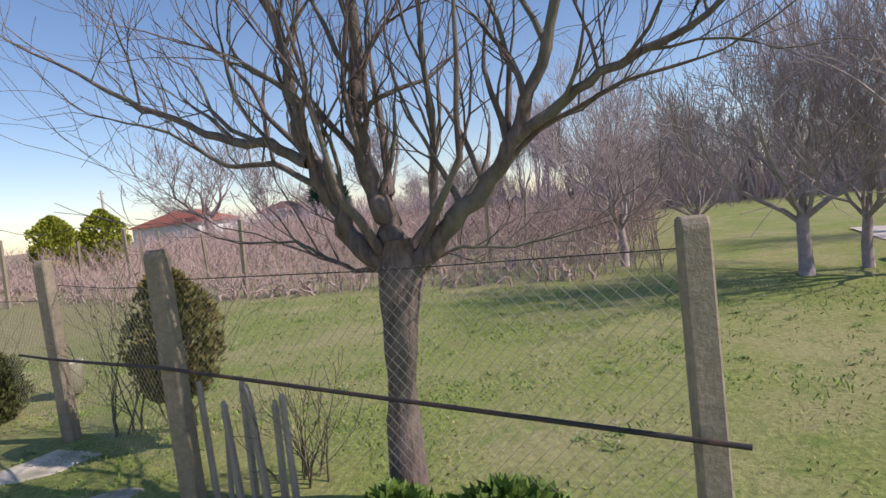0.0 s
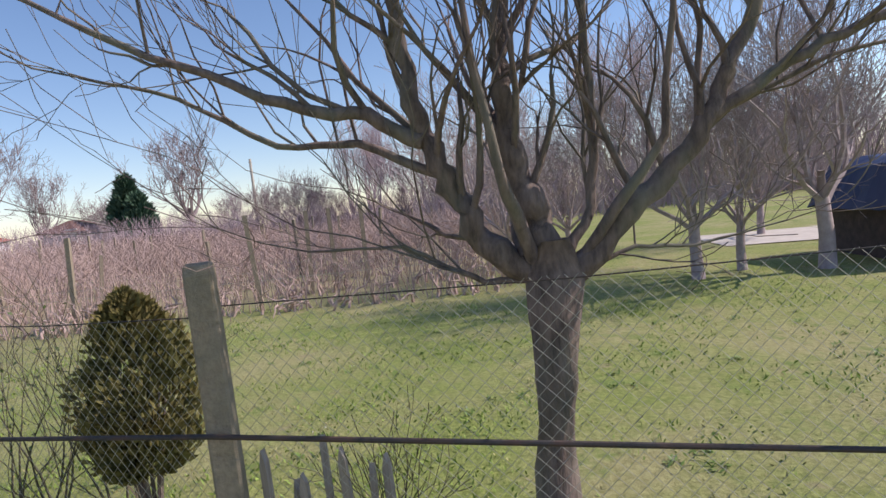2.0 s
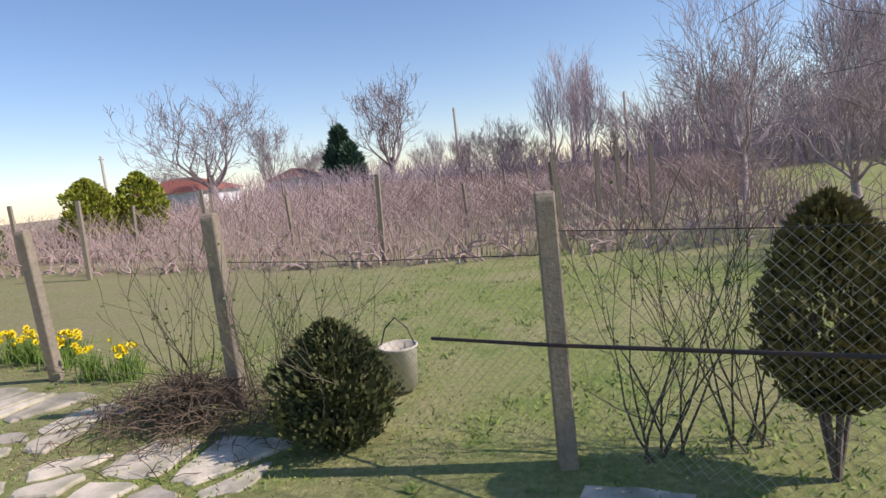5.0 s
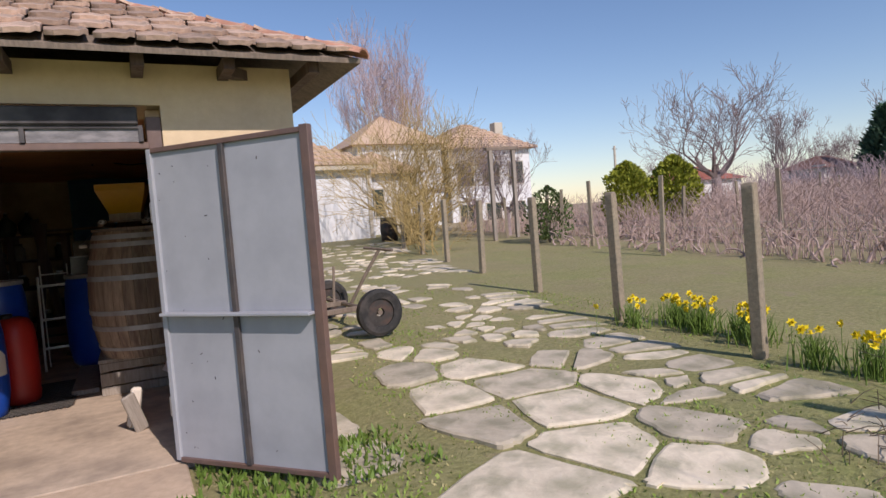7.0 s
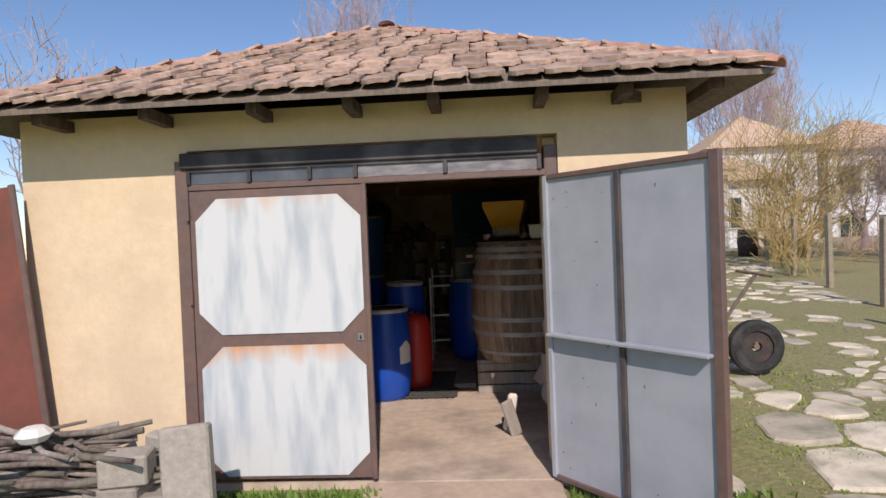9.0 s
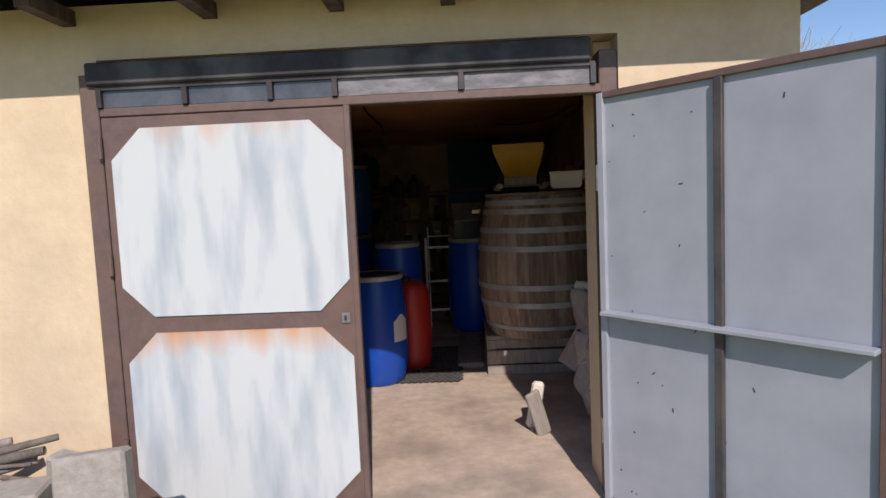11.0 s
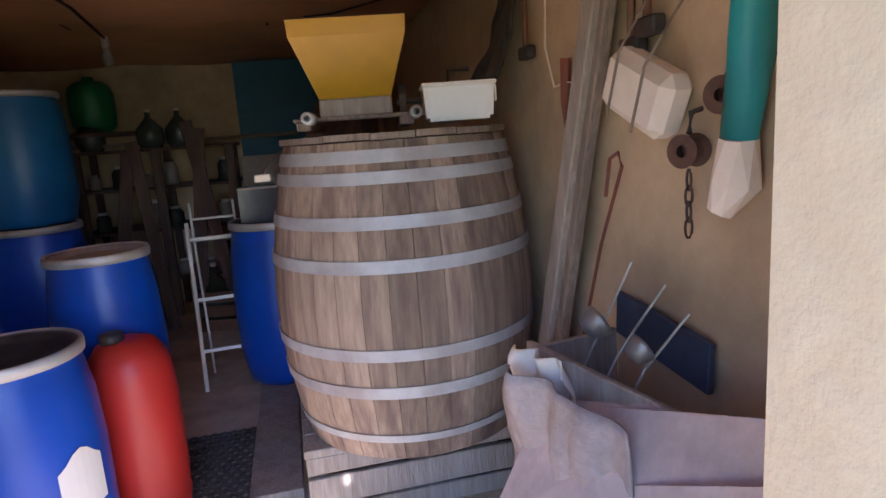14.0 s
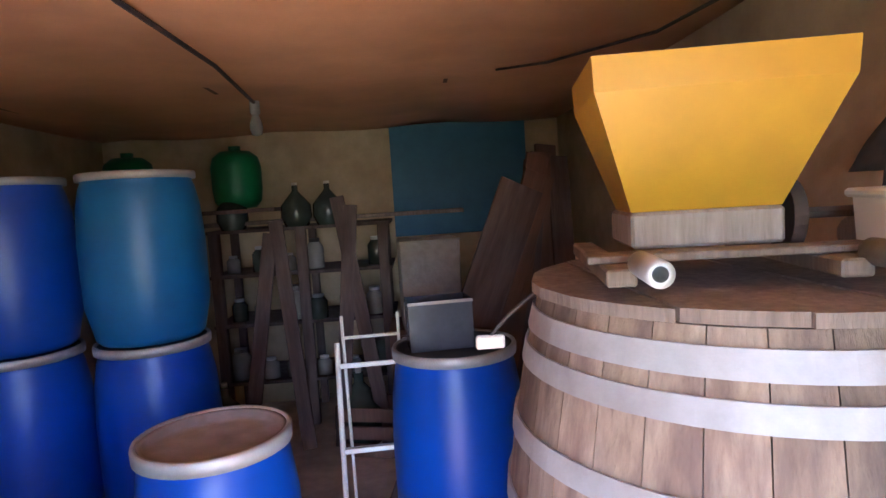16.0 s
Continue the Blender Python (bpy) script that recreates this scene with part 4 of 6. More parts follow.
def daffodil_clump(x, y, n, label):
    t = thing("daffodil_clump", label, "flowers", x, y, lift(x, y), group="daffodil clumps")
    lv, pt = Mesher(), Mesher()
    for i in range(n * 9):
        a, q = df.uniform(0, 6.28), abs(df.gauss(0, 0.12))
        p = Vector((math.cos(a) * q, math.sin(a) * q, 0))
        d = Vector((df.gauss(0, 0.25), df.gauss(0, 0.25), 1)).normalized()
        lv.tube([p, p + d * 0.15, p + d * 0.26 + Vector((df.gauss(0, 0.03), df.gauss(0, 0.03), 0))], [0.006, 0.005, 0.001])
    for i in range(n):
        a, q = df.uniform(0, 6.28), abs(df.gauss(0, 0.14))
        p = Vector((math.cos(a) * q, math.sin(a) * q, df.uniform(0.24, 0.34)))
        lv.tube([(p.x, p.y, 0), p], [0.003, 0.003])
        f = Vector((df.gauss(0, 0.6) - 0.5, df.gauss(0, 0.6) - 0.4, 0.25)).normalized()
        s0 = f.cross(Vector((0, 0, 1))).normalized()
        t0 = f.cross(s0)
        for k in range(6):
            c = k * math.pi / 3
            d = s0 * math.cos(c) + t0 * math.sin(c)
            pt.leaf(p, (d + f * 0.15).normalized(), f.cross(d).normalized(), 0.042, 0.014)
        pt.tube([p, p + f * 0.03], [0.01, 0.015], 6)
    lv.done("leaves", HERB, t)
    pt.done("bloom_mass", PETAL, t, "yellow daffodil blooms")


for x, y, n in ((5.05, 0.55, 14), (5.0, 0.2, 12), (5.05, -0.25, 12), (4.85, -0.5, 7), (4.5, -1.25, 7), (4.55, -1.65, 9), (4.7, 0.85, 6)):
    daffodil_clump(x, y, n, "clump of blooming yellow daffodils by the fence posts")

# ---------- the yard's paving ----------
pav = thing("pavement", "irregular pale flagstones with grass growing in wide joints", "paving")
pav["kind"] = "structure"
sr = random.Random(9)


def in_drive(x, y):
    xr = fence_x(y) - 0.55 if y < 4 else 3.41 + 0.24 * (y + 5.9) - 0.9
    xl = 0.75 if y < -4 else (1.25 if y < 0 else 1.35)
    if y > 4:
        xl = 1.35 + (y - 4) * 0.22
    if y < -5.5:
        xl = 1.2
    return xl < x < xr and -9.5 < y < 17


pts = []
for i in range(9000):
    y = sr.uniform(-9.6, 17.2)
    x = sr.uniform(0.3, 8.5)
    if not in_drive(x, y):
        continue
    big_zone = math.hypot(x - 2.2, (y + 0.6) * 0.7) < 1.25
    dmin = 0.50 if big_zone else sr.choice((0.2, 0.27, 0.33))
    if all((x - a) ** 2 + (y - b) ** 2 > (dmin * sr.uniform(0.9, 1.15)) ** 2 for a, b, _ in pts[-1500:]):
        pts.append((x, y, big_zone))


def cell(i):
    x, y, bz = pts[i]
    poly = [Vector((x + s * 0.45 * a, y + t * 0.45 * a)) for a in ((1.35,) if bz else (1.0,)) for s, t in ((-1, -1), (1, -1), (1, 1), (-1, 1))]
    for j, (a, b, _) in enumerate(pts):
        if j == i or (a - x) ** 2 + (b - y) ** 2 > 1.6:
            continue
        n = Vector((a - x, b - y))
        m0 = Vector((x + a, y + b)) / 2 - n.normalized() * (0.022 if bz else 0.044)
        res = []
        for k in range(len(poly)):
            p, q = poly[k], poly[(k + 1) % len(poly)]
            dp, dq = (p - m0).dot(n), (q - m0).dot(n)
            if dp <= 0:
                res.append(p)
            if dp * dq < 0:
                res.append(p + (q - p) * dp / (dp - dq))
        poly = res
        if len(poly) < 3:
            return None
    return poly


stones = []
for i in range(len(pts)):
    if not pts[i][2] and sr.random() < 0.24 + (0.22 if pts[i][1] > 3 else 0) + 0.4 * (noise.noise((pts[i][0] * 0.9, pts[i][1] * 0.9, 5.0)) > 0.12):
        continue
    poly = cell(i)
    if poly:
        x, y = pts[i][:2]
        stones.append((math.hypot(x - 1.0, y + 3.0), x, y, poly))
stones.sort(key=lambda s: s[0])
rest = Mesher()


def stone_mesh(x, y, poly, add):
    c = sum(poly, Vector((0, 0))) / len(poly)
    out = []
    for k in range(len(poly)):
        p, q = poly[k - 1], poly[k]
        e = poly[(k + 1) % len(poly)]
        out.append(q + (p - q) * sr.uniform(0.14, 0.26) + rdir(sr).to_2d() * 0.015)
        out.append(q + (c - q) * sr.uniform(0.02, 0.09))
        out.append(q + (e - q) * sr.uniform(0.14, 0.26) + rdir(sr).to_2d() * 0.015)
        if (e - q).length > 0.2:
            out.append(q + (e - q) * 0.5 + rdir(sr).to_2d() * 0.022)
    n = len(out)
    h = sr.uniform(0.008, 0.028)
    z = lift(x, y)
    tilt = (sr.gauss(0, 0.012), sr.gauss(0, 0.012))
    vs = []
    for f, dz in ((1.0, -0.05), (1.0, h * 0.4), (0.93, h)):
        for p in out:
            w = c + (p - c) * f
            vs.append((w.x - add[0], w.y - add[1], z + dz + (w.x - x) * tilt[0] + (w.y - y) * tilt[1]))
    vs.append((c.x - add[0], c.y - add[1], z + h + 0.004))
    fs = []
    for r in (0, 1):
        for k in range(n):
            j = (k + 1) % n
            fs.append((r * n + k, r * n + j, r * n + n + j, r * n + n + k))
    for k in range(n):
        fs.append((2 * n + k, 2 * n + (k + 1) % n, 3 * n))
    return vs, fs


STONES = (stones, stone_mesh, rest, pav)

# ---------- grass ----------
gr = random.Random(4)
ms, ms2 = Mesher(), Mesher()
N_G = 52000
for i in range(N_G):
    if i % 3 == 0:
        x, y = gr.uniform(0.9, 5.5), gr.uniform(-9.5, 6)
    elif i % 3 == 1:
        x, y = gr.uniform(2.6, 10), gr.uniform(-14, -2)
    else:
        x, y = gr.uniform(0.6, 3.2), gr.uniform(-4.5, 3.5)
    w = noise.noise((x * 1.1, y * 1.1, 3.0)) + 0.5 * noise.noise((x * 4, y * 4, 1.0))
    if w < -0.12:
        continue
    if in_drive(x, y) and gr.random() < 0.45:
        continue
    h = gr.uniform(0.015, 0.045) * (0.8 + max(0, w)) * (1.25 if x > fence_x(y) + 0.2 else 1)
    p = Vector((x, y, lift(x, y) - 0.005))
    d = Vector((gr.gauss(0, 0.9), gr.gauss(0, 0.9), 1)).normalized()
    s = d.cross(rdir(gr)).normalized()
    (ms if w > 0.12 or gr.random() < 0.5 else ms2).leaf(p, d, s, h, 0.004 + h * 0.06)
ms.done("grass", mat("grass_blade", (0.28, 0.38, 0.08), (0.16, 0.25, 0.04), 0.8, 3, 0.0), label="short green spring grass blades")
ms3 = Mesher()
ms4 = Mesher()
for i in range(260):
    x, y = gr.uniform(2.4, 9.5), gr.uniform(-13.5, -1.0)
    if in_drive(x, y) or noise.noise((x * 0.6, y * 0.6, 9.0)) < -0.1:
        continue
    z = lift(x, y)
    for k in range(gr.randint(7, 16)):
        a = gr.uniform(0, 6.28)
        d = Vector((math.cos(a), math.sin(a), gr.uniform(0.15, 0.9))).normalized()
        ms3.leaf((x + gr.gauss(0, 0.03), y + gr.gauss(0, 0.03), z), d, d.cross(Vector((0, 0, 1))).normalized(), gr.uniform(0.03, 0.07), gr.uniform(0.006, 0.012))
    if gr.random() < 0.3:
        for k in range(3):
            p = Vector((x + gr.gauss(0, 0.05), y + gr.gauss(0, 0.05), z + 0.06))
            ms4.leaf(p, Vector((gr.gauss(0, 1), gr.gauss(0, 1), 0.2)).normalized(), (0, 0, 1), 0.014, 0.007)
ms3.done("lawn_weeds", HERB, label="flat leafy weed rosettes scattered over the lawn")
ms4.done("daisies", WHITEPLASTIC, label="tiny white flowers in the lawn")
ms2.done("dry_grass", mat("dry_grass_blade", (0.50, 0.45, 0.22), (0.36, 0.32, 0.15), 0.85, 3, 0.0), label="short straw-coloured grass blades")
ms = Mesher()
for i in range(2600):
    x = gr.choice((gr.uniform(-2.3, -0.95), gr.uniform(0.2, 1.4), gr.uniform(-1.2, 0.3)))
    y = -0.12 - abs(gr.gauss(0, 0.16)) if x < 0.2 else gr.uniform(-1.0, -0.2)
    if -1.1 < x < 0.1 and y > -0.5:
        y -= 0.45
    p = Vector((x, y, lift(x, y) - 0.005))
    d = Vector((gr.gauss(0, 0.4), gr.gauss(0, 0.4), 1)).normalized()
    ms.leaf(p, d, d.cross(rdir(gr)).normalized(), gr.uniform(0.04, 0.1), 0.012)
ms.done("weeds", HERB, label="bright green weeds along the foot of the shed wall")
# ---------- shed contents ----------
def drum(x, y, z, h, r, material, label, rz=0, ring=True, lid=True, rx=0, ry=0, top=None):
    """A plastic drum: bellied body with a neck, a clamp ring and a sunk lid."""
    t = thing("drum", label, "drum", x, y, z, rz, rx, ry, "plastic drums")
    b = [(0, 0.006), (r * 0.80, 0.0), (r * 0.87, 0.02), (r * 0.90, 0.06), (r * 0.99, h * 0.22), (r * 1.0, h * 0.42), (r * 1.0, h * 0.6), (r * 0.965, h * 0.80),
         (r * 0.9, h * 0.92), (r * 0.86, h * 0.955), (r * 0.87, h * 0.97), (r * 0.88, h * 0.975)]
    if lid:
        part("body", lathe(bmesh.new(), b + [(0, h * 0.972)], 40), material, t, smooth=True)
        part("lid", lathe(bmesh.new(), [(0, h * 0.982), (r * 0.5, h * 0.984), (r * 0.78, h * 0.98), (r * 0.8, h * 1.0), (r * 0.87, h * 1.003), (r * 0.88, h * 0.985), (r * 0.86, h * 0.975)], 40), top or BLACKLID, t, "dusty sunk lid", smooth=True)
    else:
        part("body", lathe(bmesh.new(), b + [(r * 0.86, h), (r * 0.82, h), (r * 0.82, h * 0.5), (0, h * 0.45)], 40), material, t, smooth=True)
    if ring:
        part("clamp_ring", lathe(bmesh.new(), [(r * 0.875, h * 0.965), (r * 0.93, h * 0.965), (r * 0.935, h * 1.0), (r * 0.92, h * 1.01), (r * 0.87, h * 1.008), (r * 0.87, h * 0.965)], 40), GALV, t, "pale metal clamp ring", smooth=True)
    return t


d1 = drum(-1.40, 2.13, 0, 0.89, 0.265, BLUE, "blue plastic drum with a torn white label on the shed floor")
lb = bmesh.new()
vs = [[lb.verts.new((math.cos(a) * 0.268, math.sin(a) * 0.268, z)) for z in (0.36, 0.55 + 0.03 * math.sin(a * 9))] for a in [radians(-48 + 6 * k) for k in range(7)]]
for a, b in zip(vs, vs[1:]):
    lb.faces.new((a[0], b[0], b[1], a[1]))
part("paper_label", lb, WHITEPLASTIC, d1, "torn white paper label")
drum(-1.265, 2.84, 0.2, 0.89, 0.225, BLUE, "dark blue plastic drum with a dusty rim behind a red drum", top=DUST)
part("drum_base", B(-1.46, -1.08, 2.72, 3.04, 0.012, 0.198, bev=0.01), OLDWOOD, thing("timber_block", "low timber block under a drum", "block"))
red = thing("red_drum", "slim red plastic canister drum with a black cap", "drum", -1.12, 2.50, 0.0, group="plastic drums")
part("body", lathe(bmesh.new(), [(0, 0.0), (0.13, 0.0), (0.15, 0.03), (0.158, 0.1), (0.154, 0.12), (0.163, 0.22), (0.164, 0.55), (0.158, 0.64), (0.145, 0.71), (0.11, 0.765), (0.055, 0.785), (0, 0.787)], 36), RED, red, smooth=True)
part("cap", lathe(bmesh.new(), [(0.04, 0.78), (0.045, 0.785), (0.045, 0.815), (0.036, 0.82), (0, 0.82)], 20, pose(-0.04, -0.03, 0)), BLACKLID, red, "black screw cap", smooth=True)
d3 = drum(-0.54, 3.83, 0.046, 1.0, 0.295, BLUE, "tall bright blue plastic drum beside the big barrel")
tag_ = thing("wooden_tag", "small pale wooden tag on a dark strap beside the barrel rim", "tag", -0.52, 2.54, 1.365)
part("block", B(-0.033, 0.033, -0.008, 0.008, -0.015, 0.016, bev=0.004), PAPER, tag_)
part("strap", T([(0.0, 0.0, 0.015), (0.05, -0.02, 0.07), (0.11, -0.05, 0.125), (0.24, -0.06, 0.128)], 0.004, 6), IRON, tag_, "dark strap")
gbox = thing("glass_box", "dusty blue-grey glass box with a pale rim on a drum", "box", -0.60, 3.88, 1.036, 6)
for x0, x1, y0, y1 in ((-0.14, 0.14, -0.1, -0.094), (-0.14, 0.14, 0.094, 0.1), (-0.14, -0.134, -0.094, 0.094), (0.134, 0.14, -0.094, 0.094)):
    part("side", B(x0, x1, y0, y1, 0.0, 0.215), DARKPANE, gbox)
part("base", B(-0.134, 0.134, -0.094, 0.094, 0.0, 0.012), DARKPANE, gbox)
part("rim", B(-0.143, 0.143, -0.106, -0.1, 0.205, 0.218), DIRTYWHITE, gbox, "pale rim")
# stacked drums at the back left
for x, y, m_, up in ((-1.95, 4.09, TEALBLUE, 1), (-2.52, 4.02, BLUE, 1)):
    part("deck", B(x - 0.25, x + 0.25, y - 0.24, y + 0.24, 0.0, 0.21, bev=0.01), OLDWOOD, thing("timber_block", "low timber block under a drum", "block"))
    drum(x, y, 0.212, 0.90, 0.275, BLUE, "blue plastic drum standing under another drum")
    drum(x, y, 1.125, 0.765, 0.272, m_, "lighter blue drum stacked on another drum" if m_ is TEALBLUE else "blue drum stacked on another drum", 20)
drum(-2.85, 3.35, 0, 0.85, 0.27, BLUE, "blue plastic drum in the dark corner")

# green round canisters hung at the back
for x, y, z, r, lab in ((-2.02, 5.95, 1.93, 0.185, "round green plastic tank on a shelf at the back wall"), (-2.85, 6.0, 1.93, 0.185, "dark green plastic tank in the dark corner")):
    t = thing("green_tank", lab, "tank", x, y, z)
    part("body", lathe(bmesh.new(), [(0, -0.225), (r * 0.7, -0.22), (r * 0.93, -0.17), (r, -0.07), (r, 0.09), (r * 0.9, 0.165), (r * 0.6, 0.21), (0, 0.22)], 36), GREEN, t, smooth=True)
    part("cap", lathe(bmesh.new(), [(0, 0.2), (0.045, 0.2), (0.045, 0.25), (0, 0.25)], 16), GREEN, t)

brk = thing("wall_shelf", "narrow plank shelf on the back wall under the green tanks", "shelf", -2.45, 6.1, 1.67)
part("board", B(-0.75, 0.75, -0.38, 0.14, 0.0, 0.03, bev=0.003), DARKWOOD, brk)

# wooden barrel on its timber stand
BX, BY, BZ = 0.012, 2.405, 0.335
barrel = thing("wooden_barrel", "large weathered oak barrel with pale steel hoops on a timber stand", "barrel", BX, BY, BZ)
HB = 1.15


def brad(z):
    u = z / HB
    return 0.44 + 0.092 * math.sin(math.pi * min(1, max(0, u * 0.97 + 0.03)) ** 0.95) ** 0.9 - 0.005 * u


NS = 34
for k in range(NS):
    b = bmesh.new()
    a0, a1 = 2 * math.pi * k / NS + 0.0022, 2 * math.pi * (k + 1) / NS - 0.0022
    rows = []
    for i in range(9):
        z = HB * i / 8
        R = brad(z)
        rows.append([b.verts.new((math.cos(a) * rr2, math.sin(a) * rr2, z)) for rr2 in (R, R - 0.035) for a in (a0, (a0 + a1) / 2, a1)])
    for p, q in zip(rows, rows[1:]):
        for i, j in ((0, 1), (1, 2)):
            b.faces.new((p[i], p[j], q[j], q[i]))
        b.faces.new((p[5], p[3], q[3], q[5]))
        b.faces.new((p[3], p[0], q[0], q[3]))
        b.faces.new((p[2], p[5], q[5], q[2]))
    b.faces.new((rows[-1][0], rows[-1][1], rows[-1][2], rows[-1][5], rows[-1][4], rows[-1][3]))
    part("stave", b, STAVE, barrel)
for z, w in ((1.078, 0.045), (1.008, 0.042), (0.858, 0.044), (0.711, 0.044), (0.402, 0.042), (0.259, 0.044), (0.075, 0.03)):
    zz = z
    part("hoop", lathe(bmesh.new(), [(brad(zz) + 0.001, zz), (brad(zz) + 0.0055, zz), (brad(zz + w) + 0.0055, zz + w), (brad(zz + w) + 0.001, zz + w), (brad(zz) + 0.001, zz)], 56), HOOP, barrel, "pale zinc-grey hoop", smooth=False)
part("head", lathe(bmesh.new(), [(0, 1.09), (brad(1.09) - 0.036, 1.09), (brad(1.09) - 0.036, 1.11), (0, 1.11)], 40), OLDWOOD, barrel)
part("bottom_head", lathe(bmesh.new(), [(0, 0.03), (brad(0.03) - 0.036, 0.03), (brad(0.05) - 0.036, 0.05), (0, 0.05)], 40), OLDWOOD, barrel)
stand = thing("barrel_stand", "stand of pale sawn beams under the barrel", "stand", 0, 0, 0)
for z0, z1 in ((0.0, 0.078), (0.09, 0.205), (0.222, 0.296)):
    part("front_board", B(-0.475, 0.5, 2.165, 2.19, z0, z1, bev=0.004), GREYWOOD, stand)
for x0, x1 in ((-0.475, -0.4), (-0.03, 0.05), (0.42, 0.5)):
    part("bearer", B(x0, x1, 2.191, 2.87, 0.0, 0.296, bev=0.004), OLDWOOD, stand)
for i in range(5):
    part("deck_board", B(-0.48, 0.505, 2.16 + i * 0.144, 2.298 + i * 0.144, 0.298, 0.332, bev=0.004), GREYWOOD, stand)
side_beam = thing("plank", "long pale sawn plank lying on the floor beside the barrel stand", "plank", -0.615, 3.2, 0)
part("board", B(-0.115, 0.11, -0.8, 0.92, 0.0, 0.045, bev=0.004), GREYWOOD, side_beam)
# boards over the barrel
lidb = thing("cover_boards", "loose dark boards laid over the open top of the barrel", "lid", BX, BY, BZ + HB)
for i in range(6):
    RL, w0 = 0.45, 0.15
    xa, xb = -RL + i * w0 + 0.002, -RL + (i + 1) * w0 - 0.003
    arc = [(xa + (xb - xa) * k / 5, math.sqrt(max(0.0, RL * RL - min(RL, abs(xa + (xb - xa) * k / 5)) ** 2))) for k in range(6)]
    outl = [(x, y + 0.001) for x, y in arc] + [(x, -y - 0.001) for x, y in arc[::-1]]
    part("board", prism(bmesh.new(), outl, 0.022, pose(0, 0, 0.026 + 0.002 * (i % 2), -90) @ Matrix.Diagonal((1, 1, 1, 1))), OLDWOOD, lidb)

# grape crusher
cr = thing("grape_crusher", "yellow steel grape crusher hopper with rollers on a wooden frame", "crusher", -0.128, 2.39, BZ + HB + 0.05, -9)
b = bmesh.new()
zt, zm, zb = 0.378, 0.32, 0.114
tops = [(-0.206, -0.24), (0.208, -0.24), (0.208, 0.07), (-0.206, 0.07)]
mids = [(x * 0.985, y * 0.985) for x, y in tops]
bots = [(-0.128, -0.115), (0.138, -0.115), (0.138, 0.04), (-0.128, 0.04)]
R3 = [[b.verts.new((x, y, z)) for x, y in pp] for pp, z in ((tops, zt), (mids, zm), (bots, zb))]
for p, q in zip(R3, R3[1:]):
    for k in range(4):
        j = (k + 1) % 4
        b.faces.new((p[k], q[k], q[j], p[j]))
hop = part("hopper", b, YELLOW, cr, "yellow painted flared steel hopper")
sol = hop.modifiers.new("thickness", "SOLIDIFY")
sol.thickness = 0.004
part("wooden_frame", B(-0.13, 0.14, -0.125, 0.1, 0.046, 0.113, bev=0.006), GREYWOOD, cr, "worn pale wooden frame")
part("runner", B(-0.2, -0.15, -0.27, 0.26, 0.0, 0.03, bev=0.004), OLDWOOD, cr)
part("runner", B(0.16, 0.21, -0.27, 0.26, 0.0, 0.03, bev=0.004), OLDWOOD, cr)
part("cross_rail", B(-0.22, 0.3, -0.2, -0.13, 0.031, 0.045, bev=0.003), OLDWOOD, cr)
ring = [(0, -0.07), (0.034, -0.07), (0.036, 0.0), (0.036, 0.07), (0.02, 0.07), (0.018, 0.0), (0, 0.0)]
part("roller_end", lathe(bmesh.new(), [(0.012, 0), (0.021, 0), (0.021, 0.13), (0.0, 0.13), (0, 0.1), (0.012, 0.1), (0.012, 0)], 20, pose(-0.145, -0.40, 0.038, -90, 0, 0)), GALV, cr, "pale open pipe end", smooth=True)
part("roller_end", lathe(bmesh.new(), [(0.013, 0), (0.022, 0), (0.022, 0.13), (0.0, 0.13), (0, 0.1), (0.013, 0.1), (0.013, 0)], 20, pose(0.215, -0.38, 0.038, -90, 0, 0)), STEEL, cr, "dull open pipe end", smooth=True)
part("gear", lathe(bmesh.new(), [(0, 0), (0.07, 0), (0.07, 0.025), (0, 0.025)], 24, pose(0.17, -0.02, 0.09, 0, 90, 0)), IRON, cr, "dark gear wheel")
part("gear", lathe(bmesh.new(), [(0, 0), (0.055, 0), (0.055, 0.025), (0, 0.025)], 24, pose(0.17, 0.12, 0.09, 0, 90, 0)), IRON, cr, "dark gear wheel")
part("axle", T([(0.16, -0.02, 0.09), (0.36, -0.02, 0.09)], 0.011, 8), IRON, cr)
part("crank_handle", T([(0.36, -0.02, 0.09), (0.37, -0.02, 0.2), (0.45, -0.02, 0.2)], 0.009, 8), IRON, cr)
tub = thing("plastic_tub", "white rectangular plastic tub with a lid rim on the barrel", "tub", 0.215, 2.14, BZ + HB + 0.052, -9)
b = bmesh.new()
R2 = [[b.verts.new((sx * a, sy * c, z)) for sx, sy in ((-1, -1), (1, -1), (1, 1), (-1, 1))] for a, c, z in ((0.12, 0.075, 0), (0.128, 0.08, 0.132))]
b.faces.new(R2[0][::-1])
b.faces.new(R2[1])
for k in range(4):
    b.faces.new((R2[0][k], R2[0][(k + 1) % 4], R2[1][(k + 1) % 4], R2[1][k]))
bmesh.ops.bevel(b, geom=list(b.edges), offset=0.012, segments=2, affect="EDGES")
part("body", b, WHITEPLASTIC, tub, smooth=False)
part("rim", B(-0.134, 0.134, -0.086, 0.086, 0.118, 0.134, bev=0.005), WHITEPLASTIC, tub)
part("handle_tab", B(0.13, 0.142, -0.03, 0.03, 0.06, 0.12, bev=0.004), WHITEPLASTIC, tub)
pipe_ = thing("pipe_piece", "thick worn pale pipe joint on the barrel boards", "pipe", 0.3, 2.40, BZ + HB + 0.09)
part("tube", T([(-0.1, -0.05, 0), (0.12, 0.05, 0.01)], 0.04, 14), GREYWOOD, pipe_)

